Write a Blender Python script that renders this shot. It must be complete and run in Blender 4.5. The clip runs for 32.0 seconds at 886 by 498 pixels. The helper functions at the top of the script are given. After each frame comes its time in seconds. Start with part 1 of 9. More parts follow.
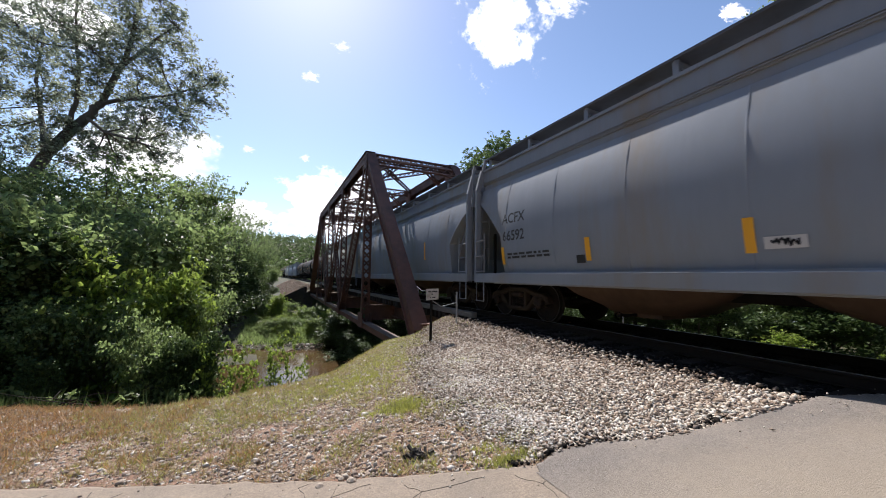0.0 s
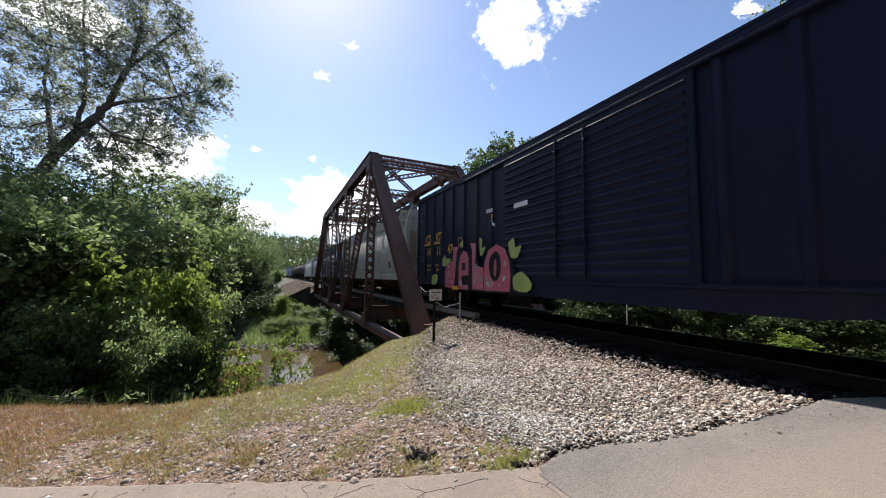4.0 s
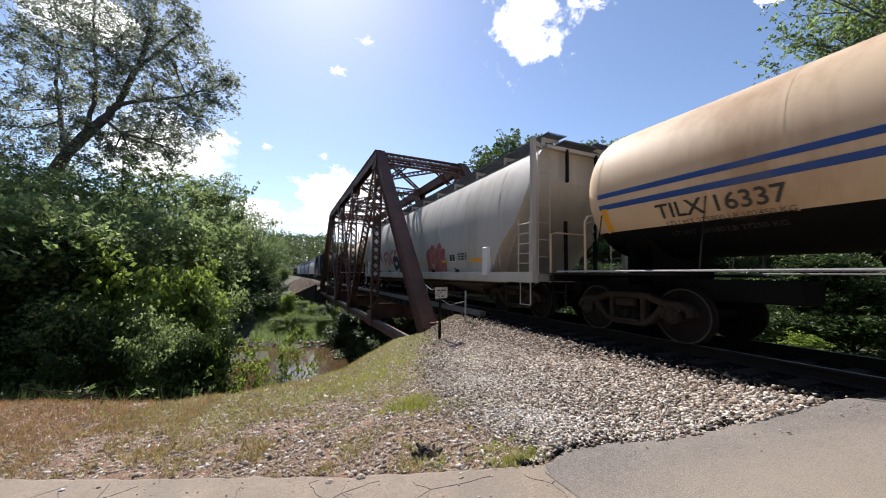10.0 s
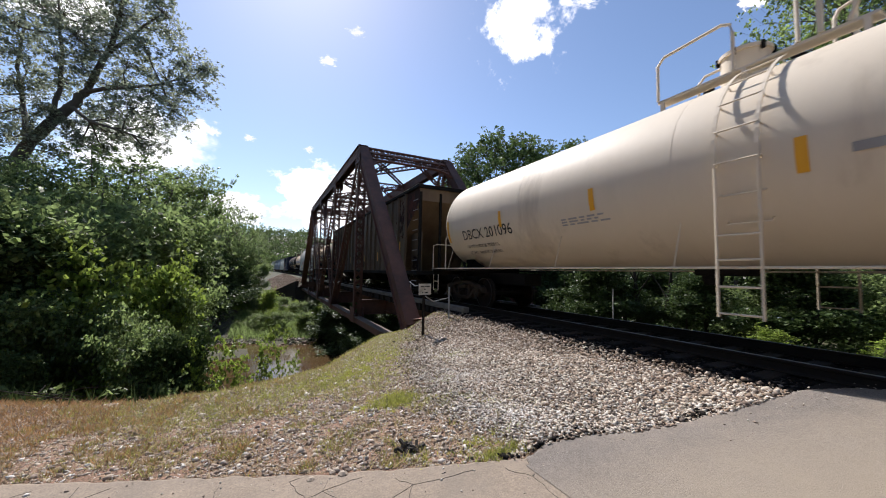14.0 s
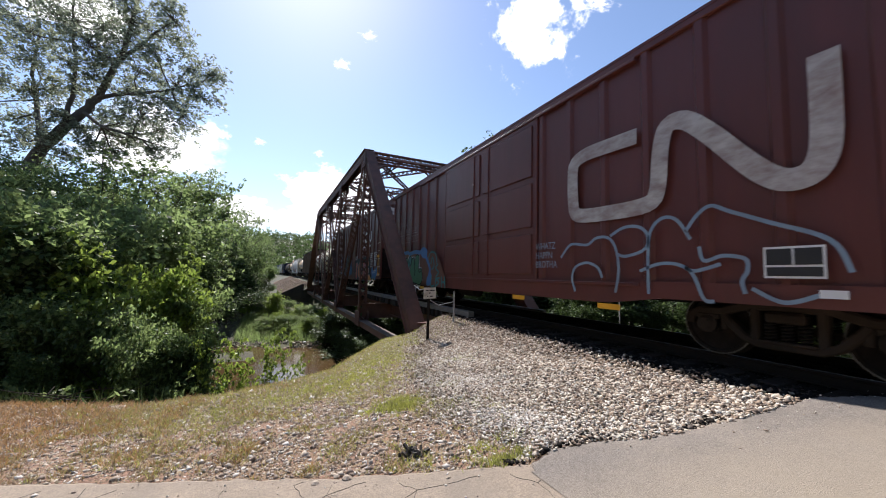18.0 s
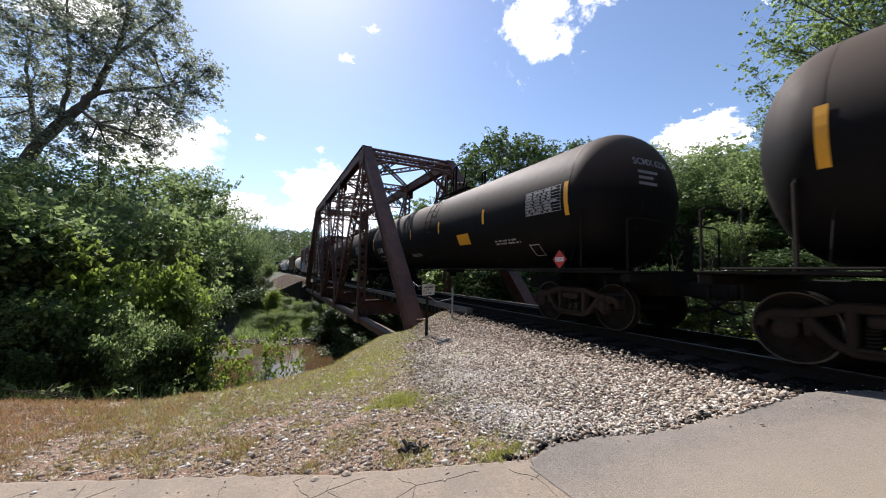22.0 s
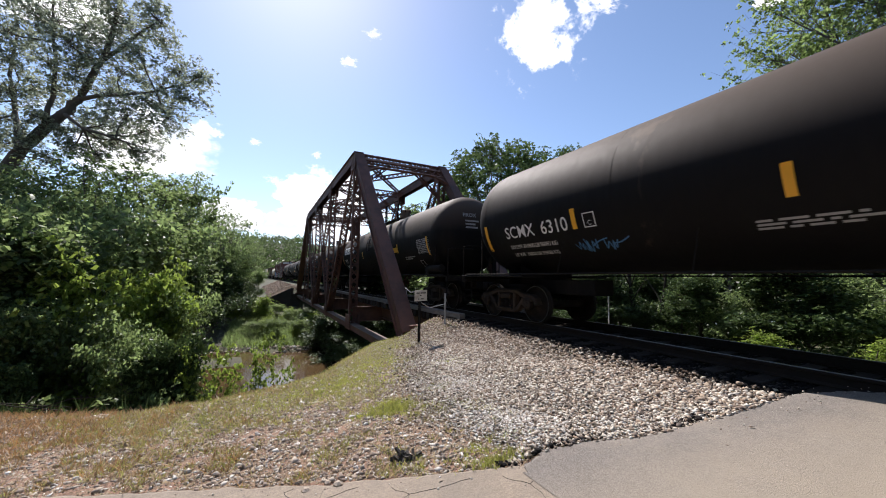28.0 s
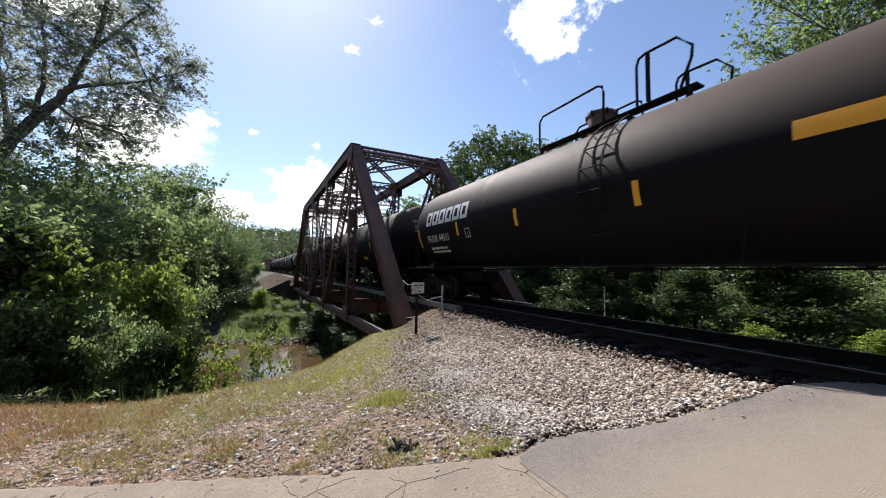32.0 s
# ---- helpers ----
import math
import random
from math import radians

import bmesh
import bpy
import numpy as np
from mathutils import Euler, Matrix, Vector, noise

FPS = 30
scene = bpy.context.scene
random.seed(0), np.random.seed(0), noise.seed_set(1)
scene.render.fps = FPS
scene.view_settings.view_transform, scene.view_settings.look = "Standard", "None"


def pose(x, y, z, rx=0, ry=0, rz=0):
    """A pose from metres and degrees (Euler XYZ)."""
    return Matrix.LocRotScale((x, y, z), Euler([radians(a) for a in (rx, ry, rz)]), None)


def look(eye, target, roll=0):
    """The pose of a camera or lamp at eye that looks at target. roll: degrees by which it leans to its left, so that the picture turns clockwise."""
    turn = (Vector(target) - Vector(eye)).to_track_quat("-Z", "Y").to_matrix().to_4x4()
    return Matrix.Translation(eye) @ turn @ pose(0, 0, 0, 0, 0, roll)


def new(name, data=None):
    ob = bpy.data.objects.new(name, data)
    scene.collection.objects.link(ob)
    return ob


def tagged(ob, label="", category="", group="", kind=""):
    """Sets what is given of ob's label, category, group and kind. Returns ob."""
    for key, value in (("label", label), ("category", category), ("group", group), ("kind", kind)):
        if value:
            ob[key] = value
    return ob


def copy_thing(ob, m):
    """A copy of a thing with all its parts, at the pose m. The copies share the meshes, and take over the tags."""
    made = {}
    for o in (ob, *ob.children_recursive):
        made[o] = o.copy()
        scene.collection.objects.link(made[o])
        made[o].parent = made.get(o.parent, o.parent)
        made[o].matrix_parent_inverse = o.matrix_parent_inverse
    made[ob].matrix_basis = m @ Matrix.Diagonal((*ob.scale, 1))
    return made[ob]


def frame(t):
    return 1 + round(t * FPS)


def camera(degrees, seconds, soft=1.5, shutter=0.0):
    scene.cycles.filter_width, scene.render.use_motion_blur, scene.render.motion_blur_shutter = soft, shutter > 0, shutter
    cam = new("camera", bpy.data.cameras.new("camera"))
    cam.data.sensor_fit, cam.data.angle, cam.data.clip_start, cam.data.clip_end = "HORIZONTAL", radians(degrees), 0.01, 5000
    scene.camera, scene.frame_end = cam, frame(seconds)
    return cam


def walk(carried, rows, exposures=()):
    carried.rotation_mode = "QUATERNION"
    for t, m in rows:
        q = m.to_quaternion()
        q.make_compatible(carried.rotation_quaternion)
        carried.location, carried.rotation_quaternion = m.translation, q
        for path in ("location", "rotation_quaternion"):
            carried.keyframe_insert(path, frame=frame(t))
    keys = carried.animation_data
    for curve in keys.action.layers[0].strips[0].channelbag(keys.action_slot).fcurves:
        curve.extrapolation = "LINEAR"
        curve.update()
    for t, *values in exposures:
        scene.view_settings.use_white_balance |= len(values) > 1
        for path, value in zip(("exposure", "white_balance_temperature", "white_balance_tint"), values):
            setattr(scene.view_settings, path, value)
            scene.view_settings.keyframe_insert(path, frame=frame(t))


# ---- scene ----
# World: x to the side, y along the track towards the bridge, z up from the top of the rails.
TRACK_X = 6.95
EYE = (0.0, 0.0, 1.057)
SPEED = 10.65

cam = camera(102.88, 32.0, soft=1.0, shutter=0.08)
ROWS = [
    (0, 94.587, -0.863, -25.254), (0.5, 94.484, -1.259, -25.199), (1, 94.757, -1.165, -24.970),
    (1.5, 94.940, -0.926, -25.466), (2, 94.758, -1.094, -25.554), (2.5, 94.392, -1.221, -25.197),
    (3, 94.189, -1.127, -24.849), (3.5, 94.629, -0.940, -24.772), (5.5, 94.801, -1.228, -24.512),
    (6, 95.032, -1.140, -24.505), (6.5, 95.047, -1.015, -24.568), (7, 95.096, -1.098, -24.132),
    (7.5, 94.852, -0.458, -24.269), (8, 94.801, -0.802, -23.913), (8.5, 94.802, -1.090, -24.204),
    (9, 94.567, -1.348, -23.719), (9.5, 94.532, -1.203, -24.312), (10, 94.338, -1.048, -23.815),
    (10.5, 94.167, -1.096, -24.372), (11, 94.029, -1.372, -24.901), (11.5, 93.755, -1.299, -25.147),
    (12, 93.956, -1.409, -25.928), (12.4, 93.906, -1.366, -26.162), (12.5, 93.949, -1.299, -26.396),
    (13, 93.896, -1.429, -26.210), (13.5, 93.817, -1.285, -26.380), (14, 93.811, -1.207, -26.454),
    (14.5, 94.203, -1.189, -26.539), (16.5, 94.162, -1.289, -25.915), (17, 94.116, -1.267, -25.517),
    (17.5, 94.250, -1.466, -25.583), (18, 94.418, -1.415, -25.653), (18.5, 94.497, -1.521, -25.627),
    (19, 94.483, -1.342, -25.688), (19.5, 94.181, -1.454, -25.243), (20, 94.004, -1.465, -25.509),
    (20.5, 93.899, -1.462, -25.419), (21, 94.036, -1.365, -26.010), (21.5, 94.057, -1.440, -26.309),
    (22, 93.884, -1.279, -25.885), (22.5, 94.064, -1.191, -26.313), (23, 93.656, -1.366, -26.274),
    (23.5, 93.249, -1.136, -26.232), (24, 93.376, -1.208, -26.263), (24.5, 93.475, -1.277, -26.150),
    (25, 93.764, -1.234, -26.541), (25.5, 93.771, -1.261, -26.722), (27.5, 94.375, -0.843, -26.732),
    (28, 94.824, -0.888, -27.117), (28.5, 94.444, -0.998, -27.403), (29, 94.303, -1.067, -27.055),
    (29.5, 94.050, -1.004, -27.415), (30, 94.105, -1.467, -27.199), (30.5, 94.145, -1.107, -27.203),
    (31, 94.173, -1.080, -27.400), (31.5, 93.948, -1.058, -27.251), (32, 93.614, -0.952, -27.582),
]
# the clip's own exposure, which follows how light the passing car is
STOPS = ((0, 0.55), (1, 0.55), (2, 0.46), (3, 0.50), (6, 0.57), (7, 0.47), (8, 0.45), (9, 0.45), (10, 0.50), (11, 0.46), (12, 0.62), (13, 0.64), (14, 0.40),
         (15, 0.42), (16.5, 0.58), (17, 0.60), (18, 0.66), (19, 0.62), (20, 0.59), (22, 0.56), (25, 0.54), (28, 0.55), (32, 0.55))
walk(cam, [(t, pose(*EYE, a, b, c)) for t, a, b, c in ROWS], STOPS)

# ---- light ----
SUN_EL, SUN_AZ = radians(47), radians(1.5)
world = bpy.data.worlds.new("sky")
scene.world = world
world.use_nodes = True
wn, wl = world.node_tree.nodes, world.node_tree.links
sky = wn.new("ShaderNodeTexSky")
sky.sky_type, sky.sun_disc = "NISHITA", False
sky.sun_elevation, sky.sun_rotation = SUN_EL, SUN_AZ
sky.altitude, sky.air_density, sky.dust_density, sky.ozone_density = 200, 1.0, 0.4, 1.6
wn["Background"].inputs["Strength"].default_value = 0.112
wl.new(sky.outputs["Color"], wn["Background"].inputs["Color"])
sun = new("sun", bpy.data.lights.new("sun", "SUN"))
sun.data.energy, sun.data.angle, sun.data.color = 5.0, radians(0.53), (1.0, 0.95, 0.87)
sun_from = Vector((math.sin(SUN_AZ) * math.cos(SUN_EL), math.cos(SUN_AZ) * math.cos(SUN_EL), math.sin(SUN_EL)))
sun.matrix_world = look(sun_from * 100, (0, 0, 0))
scene.view_settings.use_white_balance = True
scene.view_settings.white_balance_temperature = 6250
scene.view_settings.white_balance_tint = 15


# ---- materials ----
def material(name, c1, c2, scale=4.0, rough=0.8, metal=0.0, bump=0.2, fine=60.0, c3=None, amount3=0.35, scale3=0.7,
             stretch=(1, 1, 1), spec=0.5, island=0.0, piece=0.0, through_light=0.0, space="Object", bump_d=0.01, speck=None, tints=None, drift=None):
    """Two colours mixed by noise at two scales, a third in larger blotches, with relief."""
    m = bpy.data.materials.new(name)
    m.use_nodes = True
    n, l = m.node_tree.nodes, m.node_tree.links
    b = n["Principled BSDF"]
    tc = n.new("ShaderNodeTexCoord")
    mp = n.new("ShaderNodeMapping")
    mp.inputs["Scale"].default_value = stretch
    l.new(tc.outputs[space], mp.inputs["Vector"])

    def noisy(s, detail, rough_n=0.6):
        t = n.new("ShaderNodeTexNoise")
        t.inputs["Scale"].default_value, t.inputs["Detail"].default_value = s, detail
        t.inputs["Roughness"].default_value = rough_n
        l.new(mp.outputs["Vector"], t.inputs["Vector"])
        return t.outputs["Fac"]

    def ramp(v, lo, hi):
        r = n.new("ShaderNodeMapRange")
        r.inputs["From Min"].default_value, r.inputs["From Max"].default_value = lo, hi
        l.new(v, r.inputs["Value"])
        return r.outputs["Result"]

    def mix(f, a, c):
        x = n.new("ShaderNodeMix")
        x.data_type = "RGBA"
        for sock, v in ((x.inputs[0], f), (x.inputs[6], a), (x.inputs[7], c)):
            if isinstance(v, (int, float)):
                sock.default_value = v
            elif isinstance(v, tuple):
                sock.default_value = (*v, 1) if len(v) == 3 else v
            else:
                l.new(v, sock)
        return x.outputs[2]

    small = noisy(scale * 6, 6)
    col = mix(ramp(noisy(scale, 5), 0.3, 0.7), c1, c2)
    col = mix(ramp(small, 0.35, 0.75), col, mix(0.5, col, c2))
    if tints:
        pick = n.new("ShaderNodeValToRGB")
        l.new(n.new("ShaderNodeNewGeometry").outputs["Random Per Island"], pick.inputs["Fac"])
        cr = pick.color_ramp
        while len(cr.elements) < len(tints):
            cr.elements.new(0.5)
        for e, (pos, c) in zip(cr.elements, tints):
            e.position, e.color = pos, (*c, 1)
        col = mix(0.72, col, pick.outputs["Color"])
    if speck:
        vo = n.new("ShaderNodeTexVoronoi")
        vo.inputs["Scale"].default_value = speck[0]
        l.new(mp.outputs["Vector"], vo.inputs["Vector"])
        sv = n.new("ShaderNodeSeparateColor")
        l.new(vo.outputs["Color"], sv.inputs["Color"])
        sr = n.new("ShaderNodeMapRange")
        sr.inputs["To Min"].default_value, sr.inputs["To Max"].default_value = 1 - speck[1], 1 + speck[1]
        l.new(sv.outputs["Red"], sr.inputs["Value"])
        sh = n.new("ShaderNodeHueSaturation")
        l.new(sr.outputs["Result"], sh.inputs["Value"])
        l.new(col, sh.inputs["Color"])
        col = sh.outputs["Color"]
    if c3:
        f3 = ramp(noisy(scale3, 7, 0.65), 0.62 - amount3 * 0.4, 0.72)
        if drift:
            # the third colour also gains ground along a direction
            dt = n.new("ShaderNodeVectorMath")
            dt.operation = "DOT_PRODUCT"
            dt.inputs[1].default_value = drift[0]
            l.new(mp.outputs["Vector"], dt.inputs[0])
            ad = n.new("ShaderNodeMath")
            ad.use_clamp = True
            l.new(ramp(dt.outputs["Value"], drift[1], drift[2]), ad.inputs[0])
            sc = n.new("ShaderNodeMath")
            sc.operation = "MULTIPLY"
            sc.inputs[1].default_value = 0.4
            l.new(f3, sc.inputs[0])
            l.new(sc.outputs[0], ad.inputs[1])
            f3 = ad.outputs[0]
        mul = n.new("ShaderNodeMath")
        mul.operation = "MULTIPLY"
        mul.inputs[1].default_value = 0.85
        l.new(f3, mul.inputs[0])
        col = mix(mul.outputs[0], col, c3)
    for kind, much in (("g", island), ("o", piece)):
        if much:
            src = n.new("ShaderNodeNewGeometry").outputs["Random Per Island"] if kind == "g" else n.new("ShaderNodeObjectInfo").outputs["Random"]
            r = n.new("ShaderNodeMapRange")
            r.inputs["To Min"].default_value, r.inputs["To Max"].default_value = 1 - much, 1 + much
            l.new(src, r.inputs["Value"])
            hs = n.new("ShaderNodeHueSaturation")
            l.new(r.outputs["Result"], hs.inputs["Value"])
            l.new(col, hs.inputs["Color"])
            col = hs.outputs["Color"]
    l.new(col, b.inputs["Base Color"])
    b.inputs["Metallic"].default_value = metal
    b.inputs["Specular IOR Level"].default_value = spec
    rr = n.new("ShaderNodeMapRange")
    rr.inputs["To Min"].default_value, rr.inputs["To Max"].default_value = max(0.03, rough - 0.1), min(1, rough + 0.1)
    l.new(small, rr.inputs["Value"])
    l.new(rr.outputs["Result"], b.inputs["Roughness"])
    if bump:
        bp = n.new("ShaderNodeBump")
        bp.inputs["Strength"].default_value, bp.inputs["Distance"].default_value = bump, bump_d
        l.new(noisy(fine, 4), bp.inputs["Height"])
        l.new(bp.outputs["Normal"], b.inputs["Normal"])
    if through_light:
        tr = n.new("ShaderNodeBsdfTranslucent")
        l.new(col, tr.inputs["Color"])
        ms = n.new("ShaderNodeMixShader")
        ms.inputs["Fac"].default_value = through_light
        l.new(b.outputs["BSDF"], ms.inputs[1])
        l.new(tr.outputs["BSDF"], ms.inputs[2])
        l.new(ms.outputs["Shader"], n["Material Output"].inputs["Surface"])
    return m


rust = material("rusted_steel", (0.10, 0.045, 0.03), (0.16, 0.07, 0.045), 2.5, 0.75, 0.1, 0.3, 40, (0.05, 0.03, 0.025), 0.4, 0.9)
rust_light = material("weathered_chord", (0.17, 0.135, 0.105), (0.11, 0.085, 0.065), 3, 0.85, 0, 0.4, 30, (0.12, 0.08, 0.06), 0.4, 1.2)
steel_dark = material("grimy_steel", (0.014, 0.012, 0.011), (0.022, 0.019, 0.017), 3, 0.85, 0, 0.2, 40, (0.036, 0.026, 0.02), 0.3, 1.5, spec=0.15)
rail_steel = material("worn_rail", (0.018, 0.014, 0.011), (0.028, 0.02, 0.015), 4, 0.85, 0, 0.2, 50, spec=0.15)
rail_top = material("polished_rail_head", (0.2, 0.195, 0.19), (0.14, 0.135, 0.13), 6, 0.45, 0.6, 0.05, 80)
wheel_steel = material("wheel_steel", (0.014, 0.012, 0.0105), (0.024, 0.019, 0.016), 5, 0.85, 0, 0.2, 40, (0.04, 0.03, 0.025), 0.3, 3, spec=0.15)
tread_steel = material("wheel_tread", (0.15, 0.145, 0.135), (0.10, 0.095, 0.09), 6, 0.4, 0.9, 0.05, 60)
tie_wood = material("creosoted_timber", (0.022, 0.017, 0.014), (0.04, 0.031, 0.025), 3, 0.9, 0, 0.5, 30, (0.05, 0.043, 0.036), 0.3, 2, (1, 6, 6), piece=0.2, spec=0.15)
plank_wood = material("bleached_timber", (0.22, 0.2, 0.17), (0.15, 0.135, 0.115), 3, 0.9, 0, 0.4, 30, (0.08, 0.07, 0.06), 0.3, 2, (6, 1, 6))
ballast_mat = material("ballast_stone", (0.40, 0.36, 0.31), (0.24, 0.21, 0.18), 9, 0.9, 0, 0.3, 50, (0.20, 0.125, 0.08), 0.3, 3, drift=((1, 0.12, 0), 4.4, 8.4), tints=((0.0, (0.035, 0.027, 0.022)), (0.2, (0.12, 0.075, 0.05)), (0.4, (0.30, 0.20, 0.12)), (0.58, (0.45, 0.36, 0.26)), (0.78, (0.69, 0.61, 0.49)), (1.0, (0.88, 0.83, 0.72))))
# oily grime, darkened further to paint in the shade under the train
grimy_shade_ballast = material("oil_and_shade_dark_ballast", (0.018, 0.0155, 0.0135), (0.012, 0.0105, 0.0095), 9, 0.9, 0, 0.3, 50, (0.04, 0.03, 0.023), 0.3, 3, island=0.4, spec=0.1)
pebble_mat = material("pale_pebbles", (0.48, 0.42, 0.35), (0.34, 0.28, 0.22), 9, 0.9, 0, 0.3, 50, tints=((0.0, (0.10, 0.07, 0.055)), (0.3, (0.25, 0.17, 0.12)), (0.55, (0.38, 0.30, 0.22)), (0.8, (0.50, 0.45, 0.38)), (1.0, (0.74, 0.71, 0.66))))
chip_mat = material("pale_chips", (0.55, 0.50, 0.43), (0.42, 0.37, 0.31), 9, 0.9, 0, 0.3, 50, tints=((0.0, (0.24, 0.19, 0.15)), (0.3, (0.45, 0.40, 0.34)), (0.7, (0.66, 0.62, 0.56)), (1.0, (0.82, 0.80, 0.75))))
litter_mat = material("dry_litter", (0.30, 0.23, 0.15), (0.18, 0.14, 0.09), 6, 0.95, 0, 0, tints=((0.0, (0.07, 0.05, 0.035)), (0.2, (0.17, 0.10, 0.065)), (0.4, (0.24, 0.155, 0.085)), (0.6, (0.33, 0.25, 0.14)), (0.85, (0.44, 0.36, 0.25)), (1.0, (0.62, 0.56, 0.47))))
soil_mat = material("dry_soil", (0.2, 0.108, 0.068), (0.275, 0.168, 0.11), 2.2, 0.95, 0, 0.9, 35, (0.15, 0.125, 0.055), 0.35, 0.55, bump_d=0.03, speck=(70, 0.4))
# fines darkened so that gaps between the ballast stones read as shadow
gap_shade_mat = material("gap_shaded_ballast_fines", (0.04, 0.03, 0.024), (0.07, 0.052, 0.04), 3, 0.95, 0, 0.9, 45, bump_d=0.03, speck=(60, 0.5))
asphalt_old = material("sun_bleached_asphalt", (0.31, 0.245, 0.18), (0.235, 0.187, 0.138), 3, 0.9, 0, 0.7, 90, (0.20, 0.168, 0.132), 0.45, 0.8, speck=(95, 0.22))
asphalt_new = material("grey_asphalt_patch", (0.158, 0.139, 0.121), (0.22, 0.192, 0.164), 1.3, 0.9, 0, 1.0, 110, (0.35, 0.29, 0.215), 0.4, 0.6, spec=0.3, speck=(150, 0.42), drift=((0.3, 1, 0), 3.0, 1.9))
crack_mat = material("crack_dirt", (0.03, 0.026, 0.02), (0.06, 0.05, 0.04), 8, 0.95, 0, 0.3)
concrete = material("old_concrete", (0.062, 0.05, 0.041), (0.04, 0.034, 0.028), 1.2, 0.9, 0, 0.4, 25, (0.04, 0.037, 0.032), 0.5, 0.6)
forest_floor = material("forest_floor", (0.045, 0.05, 0.02), (0.075, 0.07, 0.03), 1.5, 0.95, 0, 0.6, 20, (0.04, 0.032, 0.022), 0.4, 0.5, bump_d=0.05)
bark = material("bark", (0.075, 0.06, 0.048), (0.12, 0.10, 0.08), 5, 0.95, 0, 0.9, 18, stretch=(1, 1, 0.25), bump_d=0.04)
# dark copy of the bark colour, with shade painted in
shade_bark = material("bark_darkened_for_shade", (0.03, 0.026, 0.02), (0.05, 0.042, 0.033), 5, 0.95, 0, 0.6, 18, stretch=(1, 1, 0.25), spec=0.1)
clear_water = material("creek_water", (0.06, 0.036, 0.016), (0.09, 0.055, 0.025), 0.6, 0.08, 0, 0.15, 3.0, spec=0.5, bump_d=0.05)


def leafy(name, a, c, sheen=0.5, gloss=0.42):
    return material(name, a, c, 1.2, 0.42, 0, 0, 1, spec=gloss, island=0.5, through_light=sheen)


leaf_mid = leafy("leaf_green", (0.175, 0.242, 0.088), (0.225, 0.292, 0.107), 0.66, 0.38)
leaf_bright = leafy("leaf_bright", (0.20, 0.285, 0.05), (0.26, 0.335, 0.064), 0.6, 0.3)
# leaf green darkened to paint in the shade beyond the track
leaf_shade_tint = leafy("leaf_shade_tint", (0.05, 0.078, 0.026), (0.068, 0.1, 0.032), 0.35, 0.12)
leaf_dome = leafy("leaf_deep_green", (0.085, 0.13, 0.042), (0.115, 0.165, 0.05), 0.5, 0.25)
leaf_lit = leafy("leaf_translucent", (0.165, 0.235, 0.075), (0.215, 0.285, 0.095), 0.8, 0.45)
# dark leaf green; on the bushes it also stands in for shade
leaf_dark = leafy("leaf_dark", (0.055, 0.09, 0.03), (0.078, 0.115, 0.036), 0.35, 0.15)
leaf_grey = leafy("leaf_greyed", (0.235, 0.268, 0.19), (0.285, 0.315, 0.22), 0.7)
grass_green = leafy("grass_green", (0.32, 0.34, 0.085), (0.42, 0.42, 0.12), 0.4)
grass_lime = leafy("grass_lime", (0.36, 0.40, 0.07), (0.45, 0.46, 0.10), 0.5)
grass_dry = leafy("grass_dry", (0.34, 0.245, 0.125), (0.42, 0.315, 0.17), 0.35)
grass_red = leafy("grass_rusty", (0.36, 0.20, 0.085), (0.44, 0.265, 0.12), 0.35)
grass_olive = leafy("grass_olive", (0.255, 0.2, 0.07), (0.335, 0.265, 0.10), 0.35)


